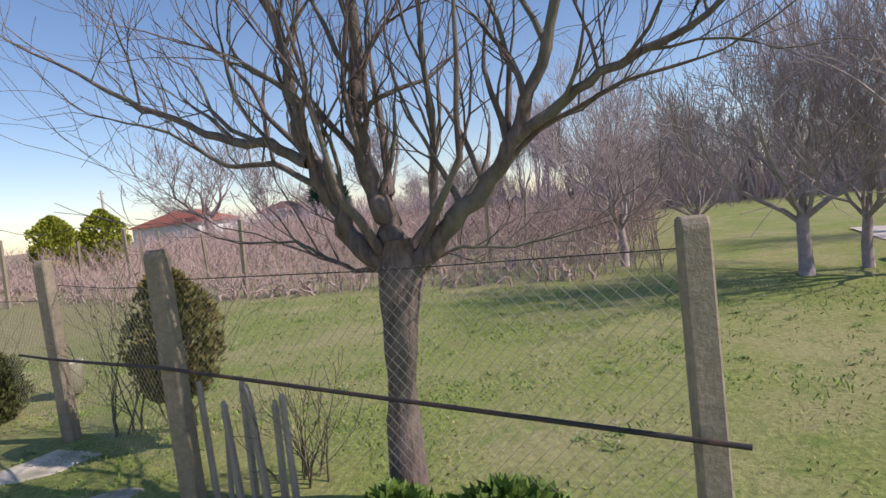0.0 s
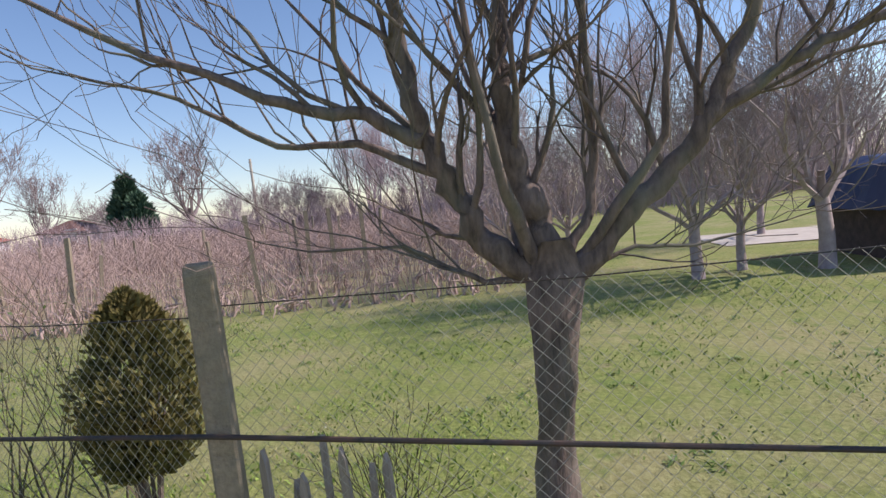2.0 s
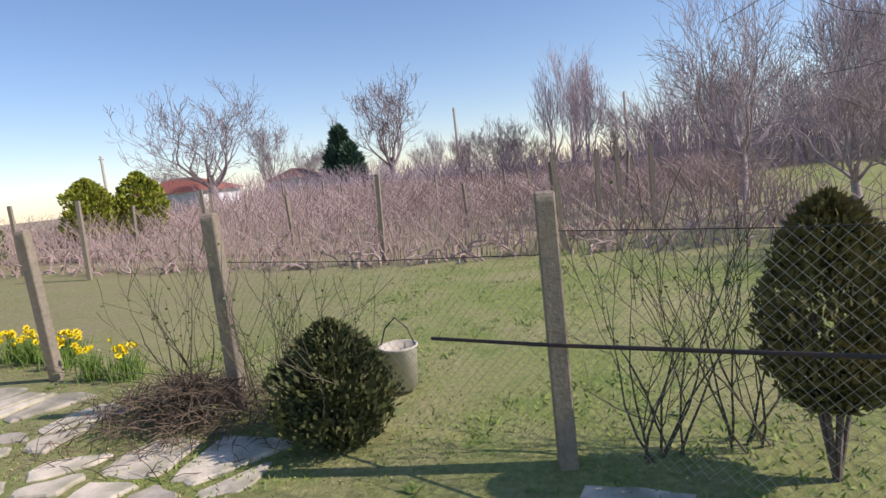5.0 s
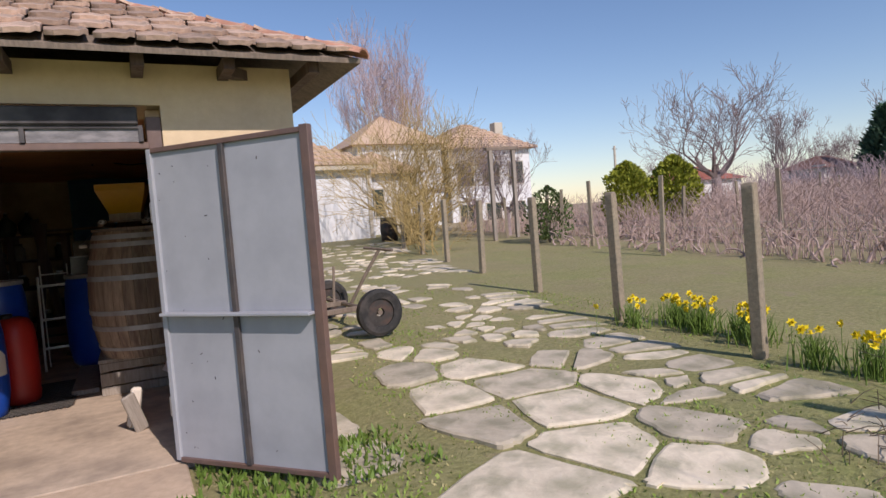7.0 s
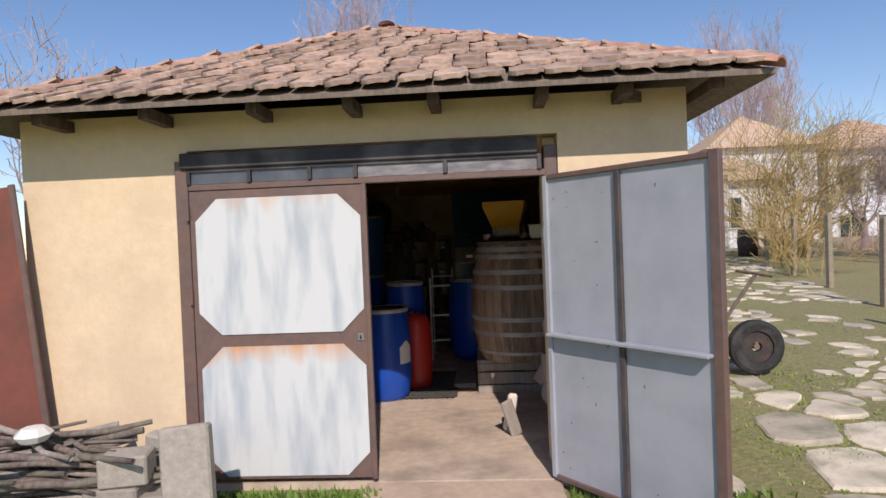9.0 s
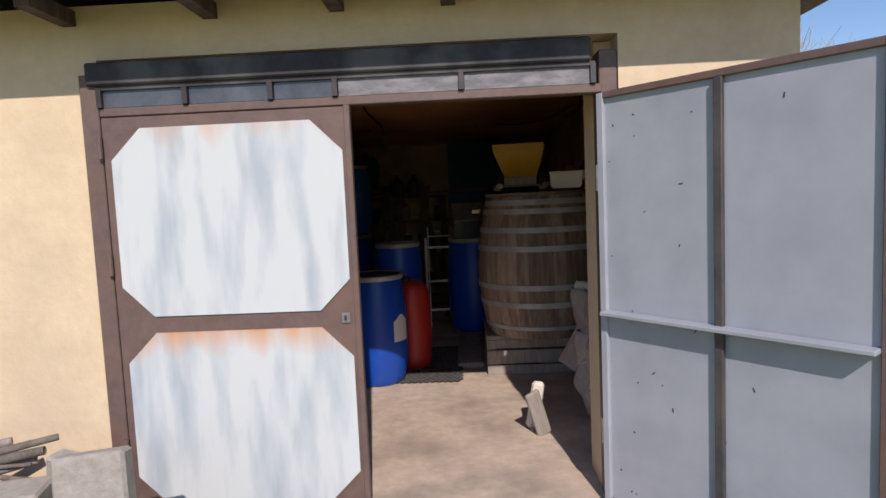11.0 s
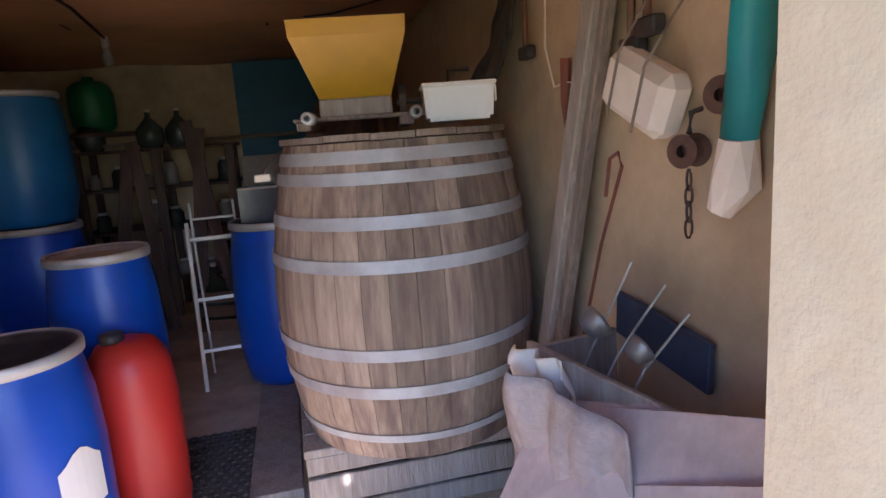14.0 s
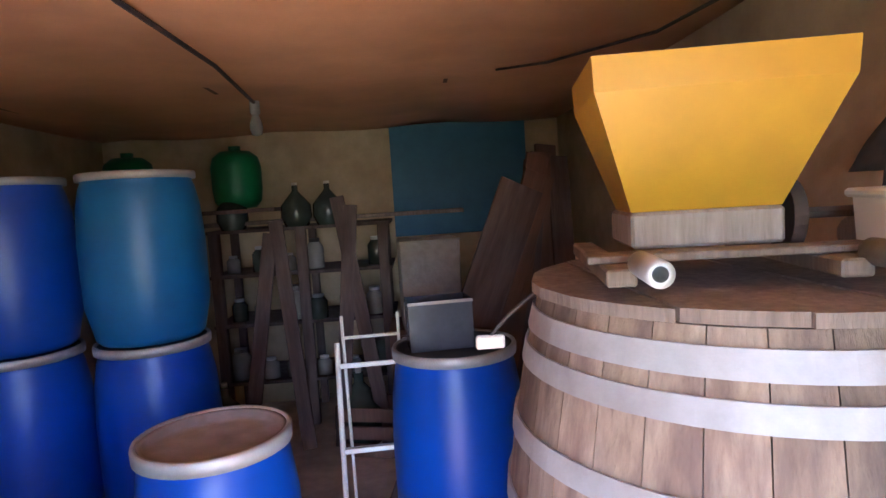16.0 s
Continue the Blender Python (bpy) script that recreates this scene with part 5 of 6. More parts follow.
# perforated rubber mat
mat_ = thing("rubber_mat", "black perforated rubber mat on the shed floor", "mat", -1.03, 2.0, 0.004)
ms = Mesher()
cell_ = 0.05
for i in range(14):
    for j in range(26):
        cx, cy = (i - 7) * cell_ + (0.5 * cell_ if j % 2 else 0), j * cell_ * 0.9
        rg0, rg1 = [], []
        b0 = len(ms.v)
        for k in range(6):
            a = math.pi / 3 * k + math.pi / 6
            ms.v.append((cx + math.cos(a) * 0.0285, cy + math.sin(a) * 0.0285, 0.011))
            ms.v.append((cx + math.cos(a) * 0.016, cy + math.sin(a) * 0.0205, 0.011))
            ms.v.append((cx + math.cos(a) * 0.016, cy + math.sin(a) * 0.0205, 0.0))
        for k in range(6):
            j2 = (k + 1) % 6
            ms.f.append((b0 + 3 * k, b0 + 3 * j2, b0 + 3 * j2 + 1, b0 + 3 * k + 1))
            ms.f.append((b0 + 3 * k + 1, b0 + 3 * j2 + 1, b0 + 3 * j2 + 2, b0 + 3 * k + 2))
ms.done("honeycomb", MATRUBBER, mat_)

# white step ladder
ld = thing("step_ladder", "narrow white painted metal step ladder leaning at the back", "ladder", -1.06, 3.75, 0, 4, -13)
for x in (-0.0, 0.32):
    part("rail", T([(x, 0, 0.02), (x, 0, 1.08)], 0.013, 8), WHITEPLASTIC, ld)
for z in (0.26, 0.58, 0.96):
    part("step", B(0.01, 0.31, -0.03, 0.03, z, z + 0.022, bev=0.003), WHITEPLASTIC, ld)
for x in (0.03, 0.29):
    part("back_leg", T([(x, -0.03, 1.2), (x, 0.36, 0.09)], 0.008, 6), WHITEPLASTIC, ld)
part("top_bar", T([(0.03, 0.0, 1.1), (0.29, 0.0, 1.1)], 0.008, 6), WHITEPLASTIC, ld)

# shelving with jars and demijohns at the back
sh = thing("shelf_rack", "crowded dark wooden rack along the back wall", "shelves", -1.55, 6.03, 0)
for x in (-0.65, 0.0, 0.62):
    part("upright", B(x - 0.04, x + 0.04, -0.22, -0.16, 0, 1.54, bev=0.004), DARKWOOD, sh)
    part("upright", B(x - 0.03, x + 0.03, 0.3, 0.36, 0, 1.54, bev=0.004), DARKWOOD, sh)
for z in (0.35, 0.8, 1.18, 1.52):
    part("shelf", B(-0.7, 0.68, -0.22, 0.38, z, z + 0.025, bev=0.003), DARKWOOD, sh)
jr = random.Random(19)
for z in (0.375, 0.825, 1.205):
    for i in range(6):
        x = -2.12 + i * 0.22 + jr.uniform(-0.03, 0.03)
        r = jr.uniform(0.05, 0.09)
        h = min(0.32, r * jr.uniform(2.4, 3.4))
        j = thing("jar", "dusty glass jar with a metal lid on a wooden rack", "jar", x, 5.93 + jr.uniform(-0.05, 0.08), z, group="jars on the rack")
        part("glass", lathe(bmesh.new(), [(0, 0), (r, 0.0), (r, h * 0.7), (r * 0.6, h * 0.88), (r * 0.55, h * 0.9), (0, h * 0.9)], 20), jr.choice((GLASS, PALEG)), j, smooth=True)
        part("lid", lathe(bmesh.new(), [(r * 0.6, h * 0.88), (r * 0.62, h), (0, h)], 16), jr.choice((GALV, WHITEPLASTIC, IRON)), j)
for i, (x, z, a) in enumerate(((-1.85, 1.575, 3), (-1.0, 1.575, -2))):
    t = thing("plank", "long dusty board laid across the rack", "plank", x, 5.9, z, a)
    part("board", B(-0.65, 0.7, -0.08, 0.08, 0, 0.03, bev=0.004), OLDWOOD, t)
for i in range(14):
    x, z = jr.choice(((-2.35 + 0.1 * i, 0.0), (-2.05 + 0.08 * i, 1.64)))
    kind = i % 3
    if kind == 0:
        t = thing("demijohn", "dark dusty glass demijohn in a wicker-brown cover", "bottle", x, 5.35 + jr.uniform(-0.08, 0.1) if z == 0 else 5.85, z if z == 0 else 1.546, group="demijohns")
        s_ = 1.0 if z == 0 else 0.62
        part("body", lathe(bmesh.new(), [(0, 0), (0.14 * s_, 0.0), (0.19 * s_, 0.12 * s_), (0.18 * s_, 0.26 * s_), (0.06 * s_, 0.4 * s_), (0.035 * s_, 0.43 * s_), (0.035 * s_, 0.5 * s_), (0, 0.5 * s_)], 22), jr.choice((GLASS, DARKWOOD, GLASS)), t, smooth=True)
        part("cork", lathe(bmesh.new(), [(0.022, 0.49 * s_), (0.022, 0.53 * s_), (0, 0.53 * s_)], 10), PAPER, t)
    elif kind == 1 and z == 0:
        t = thing("bottle_crate", "dark red-brown bottle crate on the floor by the rack", "crate", x, 5.25, 0, jr.uniform(-15, 15), group="bottle crates")
        for zz in (0.0, 0.12, 0.24):
            part("front_slat", B(-0.2, 0.2, -0.15, -0.135, zz + 0.01, zz + 0.1, bev=0.002), BROWNBOARD, t)
            part("back_slat", B(-0.2, 0.2, 0.135, 0.15, zz + 0.01, zz + 0.1, bev=0.002), BROWNBOARD, t)
        part("end_panel", B(-0.2, -0.185, -0.134, 0.134, 0, 0.36), DARKWOOD, t)
        part("end_panel", B(0.185, 0.2, -0.134, 0.134, 0, 0.36), DARKWOOD, t)
for i, (x, a) in enumerate(((-1.92, 8), (-1.5, -6), (-1.28, 5), (-0.95, -9))):
    t = thing("upright_board", "dark narrow board leaning against the crowded rack", "board", x, 5.3, 0, 0, -9, a, "boards leaning on the rack")
    part("plank", B(-0.05, 0.05, -0.012, 0.012, 0.02, 1.55 + 0.08 * i, bev=0.003), DARKWOOD, t)
cab = thing("crate", "dark wooden crate standing by the rack", "crate", -0.6, 5.5, 0)
for z in (0.05, 0.25, 0.45, 0.65):
    part("slat", B(-0.3, 0.35, -0.26, -0.24, z, z + 0.14, bev=0.003), BROWNBOARD, cab)
    part("slat", B(-0.3, 0.35, 0.24, 0.26, z, z + 0.14, bev=0.003), BROWNBOARD, cab)
part("side", B(-0.3, -0.28, -0.24, 0.24, 0, 0.8), BROWNBOARD, cab)
part("side", B(0.33, 0.35, -0.24, 0.24, 0, 0.8), BROWNBOARD, cab)
part("top_slat", B(-0.3, 0.35, -0.24, 0.24, 0.8, 0.815), BROWNBOARD, cab)
carton = thing("carton", "dusty pale grey-brown carton standing on a dark crate", "carton", -0.6, 5.45, 0.817, 4)
part("body", B(-0.21, 0.2, -0.2, 0.2, 0, 0.60, bev=0.01), GREY_WALL, carton)
part("flap", B(-0.21, 0.2, -0.24, -0.2, 0.59, 0.603, bev=0.002), GREY_WALL, carton)

bp_ = thing("painted_board", "faded blue painted board hung on the back wall", "panel", -0.27, 6.448, 1.855)
part("board", B(-0.58, 0.58, -0.03, 0.0, -0.475, 0.475, bev=0.004), BLUEPANEL, bp_)
# leaning brown boards
for i, (x, y, tx, w) in enumerate(((-0.80, 4.4, 25, 0.27), (-0.60, 4.5, 23, 0.2), (-0.36, 4.6, 16, 0.16), (-0.18, 4.68, 11, 0.16), (-0.03, 4.76, 8, 0.15), (0.12, 4.84, 5, 0.16), (0.27, 4.9, 3, 0.18))):
    t = thing("board", "long brown board leaning against the stored timber", "board", x, y, 0.0, 10 + 3 * i, -6, tx, "leaning brown boards")
    part("plank", B(-w / 2, w / 2, -0.012, 0.012, 0.02, 1.93 + 0.04 * (i % 3), bev=0.003), BROWNBOARD if i % 3 else DARKWOOD, t)

lamp_ = thing("ceiling_lamp", "bare glass bulb fitting hung from the ceiling", "lamp", -1.60, 4.98, 2.335)
part("socket", lathe(bmesh.new(), [(0, 0.03), (0.03, 0.03), (0.03, -0.06), (0.024, -0.07), (0, -0.07)], 16), DIRTYWHITE, lamp_)
part("bulb", lathe(bmesh.new(), [(0.02, -0.07), (0.035, -0.12), (0.04, -0.15), (0.03, -0.19), (0, -0.2)], 20), PALEG, lamp_, smooth=True)
cabl = thing("ceiling_cable", "dark cable stapled under the ceiling", "cable")
part("wire", T([(-1.5, 0.9, 2.40), (-1.46, 2.0, 2.375), (-1.52, 3.1, 2.345), (-1.52, 4.0, 2.345), (-1.6, 4.98, 2.335)], 0.01, 6), IRON, cabl)
cabl2 = thing("ceiling_cable", "dark cable looping down near the barrel", "cable")
part("wire", T([(0.58, 2.0, 2.34), (0.42, 2.6, 2.28), (0.2, 3.3, 2.22), (-0.05, 3.9, 2.26), (-0.2, 4.4, 2.34)], 0.006, 6), IRON, cabl2)


# stacked plastic garden chairs by the door
def garden_chair(i):
    t = thing("garden_chair", "dusty white plastic garden chair nested in a stack", "chair", -2.02 + 0.01 * i, 2.38 + 0.03 * i, 0.115 * i, 158, group="stacked garden chairs")
    part("seat", prism(bmesh.new(), [(-0.22, 0.40), (0.22, 0.40), (0.23, 0.43), (0.2, 0.415), (-0.2, 0.415), (-0.23, 0.43)], 0.42, pose(0, -0.21, 0)), DIRTYWHITE, t)
    bk = bmesh.new()
    prism(bk, [(-0.19, 0), (0.19, 0), (0.23, 0.22), (0.2, 0.41), (0.1, 0.455), (-0.1, 0.455), (-0.2, 0.41), (-0.23, 0.22)], 0.014, pose(0, 0.2, 0.42, -12))
    bmesh.ops.bevel(bk, geom=list(bk.edges), offset=0.004, segments=1, affect="EDGES")
    part("backrest", bk, DIRTYWHITE, t)
    for hx in (-0.12, -0.06, 0.0, 0.06, 0.12):
        for hz in (0.14, 0.24, 0.34):
            part("vent_slot", B(hx - 0.016, hx + 0.016, -0.003, 0.017, hz, hz + 0.055, pose(0, 0.2, 0.42, -12)), IRON, t, "dark vent slot")
    for sx in (-1, 1):
        part("armrest", T([(sx * 0.24, -0.2, 0.58), (sx * 0.25, 0.0, 0.62), (sx * 0.23, 0.22, 0.64)], 0.022, 8), DIRTYWHITE, t)
        part("leg", T([(sx * 0.21, -0.19, 0.41), (sx * 0.245, -0.24, 0.0)], 0.02, 8), DIRTYWHITE, t)
        part("leg", T([(sx * 0.21, 0.19, 0.41), (sx * 0.235, 0.27, 0.0)], 0.02, 8), DIRTYWHITE, t)
        part("arm_post", T([(sx * 0.22, -0.19, 0.41), (sx * 0.24, -0.2, 0.58)], 0.018, 8), DIRTYWHITE, t)


for i in range(4):
    garden_chair(i)
bw = thing("basin", "pale enamel basin with a white rim on an upturned crate", "basin", -1.79, 1.5, 0.02, 0, 0, 0)
part("bowl", lathe(bmesh.new(), [(0, 0.10), (0.12, 0.10), (0.2, 0.2), (0.245, 0.3), (0.255, 0.305), (0.25, 0.312), (0.235, 0.305), (0.19, 0.2), (0.12, 0.115), (0, 0.115)], 36), DIRTYWHITE, bw, smooth=True)
part("rim", lathe(bmesh.new(), [(0.245, 0.305), (0.26, 0.305), (0.262, 0.315), (0.247, 0.318), (0.245, 0.305)], 36), WHITEPLASTIC, bw, "white rim")
part("foot", lathe(bmesh.new(), [(0.08, -0.02), (0.12, -0.02), (0.12, 0.1), (0.08, 0.1), (0.08, -0.02)], 24), DIRTYWHITE, bw)
gt = thing("watering_can", "dark green plastic watering can on the shed floor", "can", -2.25, 1.7, 0)
part("body", lathe(bmesh.new(), [(0, 0), (0.17, 0), (0.18, 0.05), (0.175, 0.42), (0.15, 0.48), (0.1, 0.5), (0, 0.5)], 28), GREEN, gt, smooth=True)
part("spout", T([(0.15, -0.05, 0.1), (0.3, -0.15, 0.38)], [0.025, 0.015], 10), GREEN, gt)

# things along the east wall
for i, (x, y0, y1, w, ln, lab) in enumerate(((0.49, 1.54, 2.25, 0.036, 2.25, "grey weathered squared post leaning against the plastered wall"),
                                             (0.50, 1.50, 2.17, 0.02, 2.2, "thin dark timber leaning beside a squared post"),
                                             (0.53, 1.66, 2.22, 0.026, 2.1, "grey split pole leaning behind a squared post"))):
    t = thing("timber", lab, "timber", group="leaning timbers")
    m_ = Matrix.Translation((x, y1, 0.02)) @ Vector((0.03, y0 - y1, 2.1)).to_track_quat("Z", "Y").to_matrix().to_4x4()
    part("post", B(-w, w, -w, w, 0, ln, m_, bev=0.005), OLDWOOD if i == 1 else GREYWOOD, t)
rod = thing("rod", "thin rusty iron rod with a bent loop leaning on the wall", "rod")
part("bar", T([(0.52, 1.98, 0.3), (0.545, 1.70, 1.1), (0.555, 1.58, 1.36), (0.56, 1.61, 1.4), (0.56, 1.66, 1.38), (0.56, 1.69, 1.26)], 0.006, 6), RUST, rod)
bag = thing("bag", "cream paper bundle tied with string hung on the wall", "bag", 0.53, 1.43, 1.565, 4, 25)
part("package", B(-0.045, 0.06, -0.145, 0.14, -0.085, 0.09, bev=0.03), PAPER, bag)
for y in (-0.06, 0.06):
    part("string", T([(-0.05, y, -0.085), (-0.052, y + 0.01, 0.09), (0.0, y, 0.25), (0.07, y, 0.36)], 0.004, 5), OLDWOOD, bag)
for y, z, r in ((1.12, 1.535, 0.042), (1.255, 1.41, 0.042)):
    t = thing("pulley", "rusty pulley block with a short chain hung on the wall", "pulley", 0.55, y, z, group="rusty pulleys")
    part("wheel", lathe(bmesh.new(), [(0.015, -0.03), (r, -0.03), (r * 0.8, -0.01), (r * 0.8, 0.01), (r, 0.03), (0.015, 0.03)], 24, pose(0, 0, 0, 0, 90, 20)), mat("rusted_iron", (0.13, 0.065, 0.045), (0.07, 0.04, 0.03), 0.85, 20, 0.3), t)
    part("hook", T([(0.0, 0, r), (0.02, 0.02, r + 0.05), (0.06, 0.02, r + 0.06)], 0.008, 6), IRON, t)
    for k in range(4):
        pts_ = [(math.cos(a) * 0.012 * (1 if k % 2 else 0.2), math.cos(a) * 0.012 * (0.2 if k % 2 else 1), -r - 0.03 - k * 0.04 + math.sin(a) * 0.027) for a in [k2 * math.pi / 5 for k2 in range(11)]]
        part("chain_link", T(pts_, 0.0035, 5), IRON, t)
tl = thing("pliers", "rusty old tongs hanging from a loop of pale cord", "tool", 0.56, 1.95, 1.62)
part("jaw", T([(0, 0, 0.1), (0, 0.01, -0.05), (0, -0.01, -0.2)], [0.02, 0.018, 0.008], 8), RUST, tl)
part("cord", T([(0.02, -0.14, 0.3), (0, -0.13, 0.0), (0, 0.0, 0.02), (0, 0.1, 0.01), (0.0, 0.17, 0.16), (0.02, 0.2, 0.35)], 0.004, 6), PAPER, tl)
for y, z in ((2.3, 1.95), (1.72, 1.97), (1.52, 1.86), (1.44, 1.9)):
    t = thing("hand_tool", "dark old hand tool hung on a nail in the wall", "tool", 0.56, y, z, group="hung hand tools")
    part("handle", T([(0, 0, 0.15), (0, 0.01, -0.14)], 0.012, 8), BROWNBOARD, t)
    part("head", B(-0.02, 0.02, -0.05, 0.05, -0.19, -0.14, bev=0.006), IRON, t)
tb = thing("teal_tube", "rolled teal plastic sheet with torn end hung by the door", "roll", 0.53, 1.03, 1.54, 0, 5)
part("roll", T([(0, 0, 0.55), (0, 0, 0.1), (0, 0.02, -0.1)], [0.045, 0.05, 0.04], 12), TEAL, tb, smooth=True)
part("torn_end", T([(0, 0.02, -0.1), (0.01, 0.03, -0.2), (-0.01, 0.05, -0.27)], [0.04, 0.055, 0.03], 8), PAPER, tb, "clear crumpled plastic end")

# cardboard, sacks and a box of scrap inside the door
bx = thing("tray", "grey-white wooden trough full of scrap wire and boards by the wall", "trough", 0.255, 1.61, 0.0, 12)
part("rim_board", B(-0.01, 0.012, -0.78, 0.02, 0.66, 0.845, bev=0.004), GREYWOOD, bx)
part("end_board", B(0.012, 0.34, 0.0, 0.02, 0.1, 0.82, bev=0.004), GREYWOOD, bx)
part("base", B(0.0, 0.24, -0.78, -0.01, 0.0, 0.6, bev=0.02), OLDWOOD, bx)
for i in range(3):
    y = 1.6 - 0.13 * i
    t = thing("wire_rod", "thin pale bent wire standing in the trough", "wire", group="wires in the trough")
    part("wire", T([(0.36, y, 0.62), (0.43, y - 0.07, 0.85), (0.5 + 0.02 * (i % 2), y - 0.16, 1.1 - 0.04 * (i % 3))], 0.004, 5), GALV, t)
for y, z, r in ((1.48, 0.925, 0.05), (1.25, 0.92, 0.04)):
    t = thing("metal_bowl", "small shiny steel cup in the trough", "cup", 0.41, y, z, 0, 0, 60)
    part("cup", lathe(bmesh.new(), [(0, -r), (r * 0.7, -r * 0.8), (r, 0), (r * 1.02, r * 0.2), (r * 0.9, r * 0.2), (0, -r * 0.6)], 20), STEEL, t, smooth=True)
bb = thing("blue_board", "dark blue board standing behind the trough", "board", 0.575, 1.43, 0.87, 0, 4)
part("board", B(-0.02, 0.0, -0.25, 0.2, -0.06, 0.08, bev=0.003), mat("dark_blue_board", (0.05, 0.07, 0.12), (0.03, 0.04, 0.07), 0.7), bb)
for i, (y, z, rx_, ry_, w, h) in enumerate(((1.1, 0.6, -12, 24, 0.45, 0.4), (0.9, 0.62, -22, 30, 0.55, 0.5), (0.72, 0.55, -30, 22, 0.4, 0.5), (1.3, 0.5, -8, 32, 0.45, 0.55))):
    t = thing("cardboard_sheet", "grey-brown sheet of cardboard leaning in a pile by the door", "cardboard", 0.27 - 0.03 * i, y, z + 0.05, 0, rx_, ry_, "cardboard sheets")
    part("sheet", B(-0.006, 0.006, -w / 2, w / 2, -h / 2, h / 2, bev=0.002), CARD, t)


def cloth(name, label, m_, w, h, seed, amp, material):
    """A hanging sheet with folds."""
    rng = random.Random(seed)
    t = thing(name, label, "sack")
    t.matrix_basis = m_
    ms = Mesher()
    nu, nv = 22, 22
    ph = rng.uniform(0, 6)
    for j in range(nv + 1):
        for i in range(nu + 1):
            u, v = i / nu - 0.5, j / nv
            fold = amp * (math.sin(u * 11 + ph + v * 2.2) * 0.6 + math.sin(u * 23 + ph * 2 - v * 3) * 0.3) * (0.35 + v)
            nz = noise.noise((u * 4, v * 4, seed)) * amp
            ms.v.append((u * w * (0.7 + 0.45 * v), fold + nz + v * v * 0.12, -v * h))
    for j in range(nv):
        for i in range(nu):
            o = j * (nu + 1) + i
            ms.f.append((o, o + 1, o + nu + 2, o + nu + 1))
    ob = ms.done("fabric", material, t, kind="part")
    ob.data.shade_smooth()
    s = ob.modifiers.new("thickness", "SOLIDIFY")
    s.thickness = 0.006
    return t


cloth("sack", "grey dusty sack draped over the trough edge", pose(0.2, 1.28, 0.82, 0, 0, -80), 0.7, 0.8, 5, 0.06, CLOTH)
cloth("sack", "crumpled grey cloth hanging down by the door jamb", pose(0.12, 0.85, 0.62, 0, 0, -80), 0.5, 0.6, 8, 0.07, CLOTH)
cloth("sack", "pale crumpled paper sack on the trough corner", pose(0.22, 1.48, 0.86, 0, 0, -70), 0.26, 0.32, 12, 0.05, PAPER)
bs_ = thing("offcut", "short pale split log end standing on the floor by the door", "wood", -0.24, 0.98, 0.0, 20, 0, 12)
part("block", B(-0.04, 0.04, -0.03, 0.03, 0.0, 0.3, bev=0.018), PAPER, bs_)
bs2 = thing("offcut", "short pale plank end leaning on the sacks", "wood", -0.17, 0.86, 0.0, 30, 0, -18)
part("block", B(-0.05, 0.05, -0.015, 0.015, 0.0, 0.3, bev=0.008), GREYWOOD, bs2)

cloth("work_coat", "dark worn cloth hung on the plastered wall behind the barrel", pose(0.56, 2.5, 2.12, 0, 0, 90), 0.3, 0.42, 15, 0.02, RUBBER)

# ---------- outside by the shed's west end ----------
rs = thing("rusty_sheet", "rusty red steel sheet leaning by the shed corner", "metal sheet", -3.36, -0.1, 0, 2, 0, -5.5)
part("sheet", B(-0.62, 0.13, -0.01, 0.0, 0.0, 2.02, bev=0.002), RUST, rs)
part("edge_bar", B(0.1, 0.14, -0.03, -0.01, 0.0, 2.03, bev=0.003), FRAME_BROWN, rs)
for i, (x, y, z, rx_, ry_, rz_, s) in enumerate(((-2.07, -0.74, 0.0, -9, -4, 8, (0.27, 0.09, 0.6)), (-2.5, -0.6, 0.26, 0, 0, 14, (0.26, 0.2, 0.17)), (-2.56, -0.6, 0.0, 0, 0, 5, (0.3, 0.22, 0.255)), (-2.42, -0.58, 0.0, 0, 6, 30, (0.2, 0.2, 0.19)), (-2.48, -0.3, 0.0, 3, 8, -10, (0.2, 0.1, 0.45)))):
    t = thing("concrete_block", "broken grey concrete slab leaning by the gate" if i == 0 else "grey cut stone block in the woodpile", "block", x + 0.05, y, z, rz_, rx_, ry_, "loose blocks")
    part("block", B(-s[0] / 2, s[0] / 2, -s[1] / 2, s[1] / 2, 0, s[2], bev=0.012), mat("grey_block", (0.40, 0.36, 0.31), (0.28, 0.25, 0.21), 0.95, 20, 0.4, rand=0.15), t)
wl = random.Random(6)
for i in range(64):
    z = 0.02 + 0.046 * (i // 6)
    t = thing("branch", "thin cut branch in a low woodpile", "branch", -2.95 + wl.uniform(-0.35, 0.25), -0.55 + wl.uniform(-0.2, 0.2), z, wl.uniform(-28, 28), wl.uniform(-3, 3), wl.uniform(-6, 10), "woodpile branches")
    ln, r = wl.uniform(0.35, 0.65), wl.uniform(0.012, 0.03)
    part("stick", T([(-ln, 0, 0), (-ln * 0.3, 0.02, 0.012), (ln * 0.4, -0.015, 0.0), (ln, 0.01, 0.02)], [r, r * 0.95, r * 0.85, r * 0.7], 8), GREYWOOD if i % 5 == 0 else BARK, t, smooth=True)
pb = thing("plastic_bag", "crumpled pale plastic bag on the woodpile", "bag", -2.98, -0.62, 0.5)
part("film", lathe(bmesh.new(), [(0, 0), (0.07, 0.01), (0.1, 0.05), (0.06, 0.09), (0, 0.1)], 9), WHITEPLASTIC, pb)

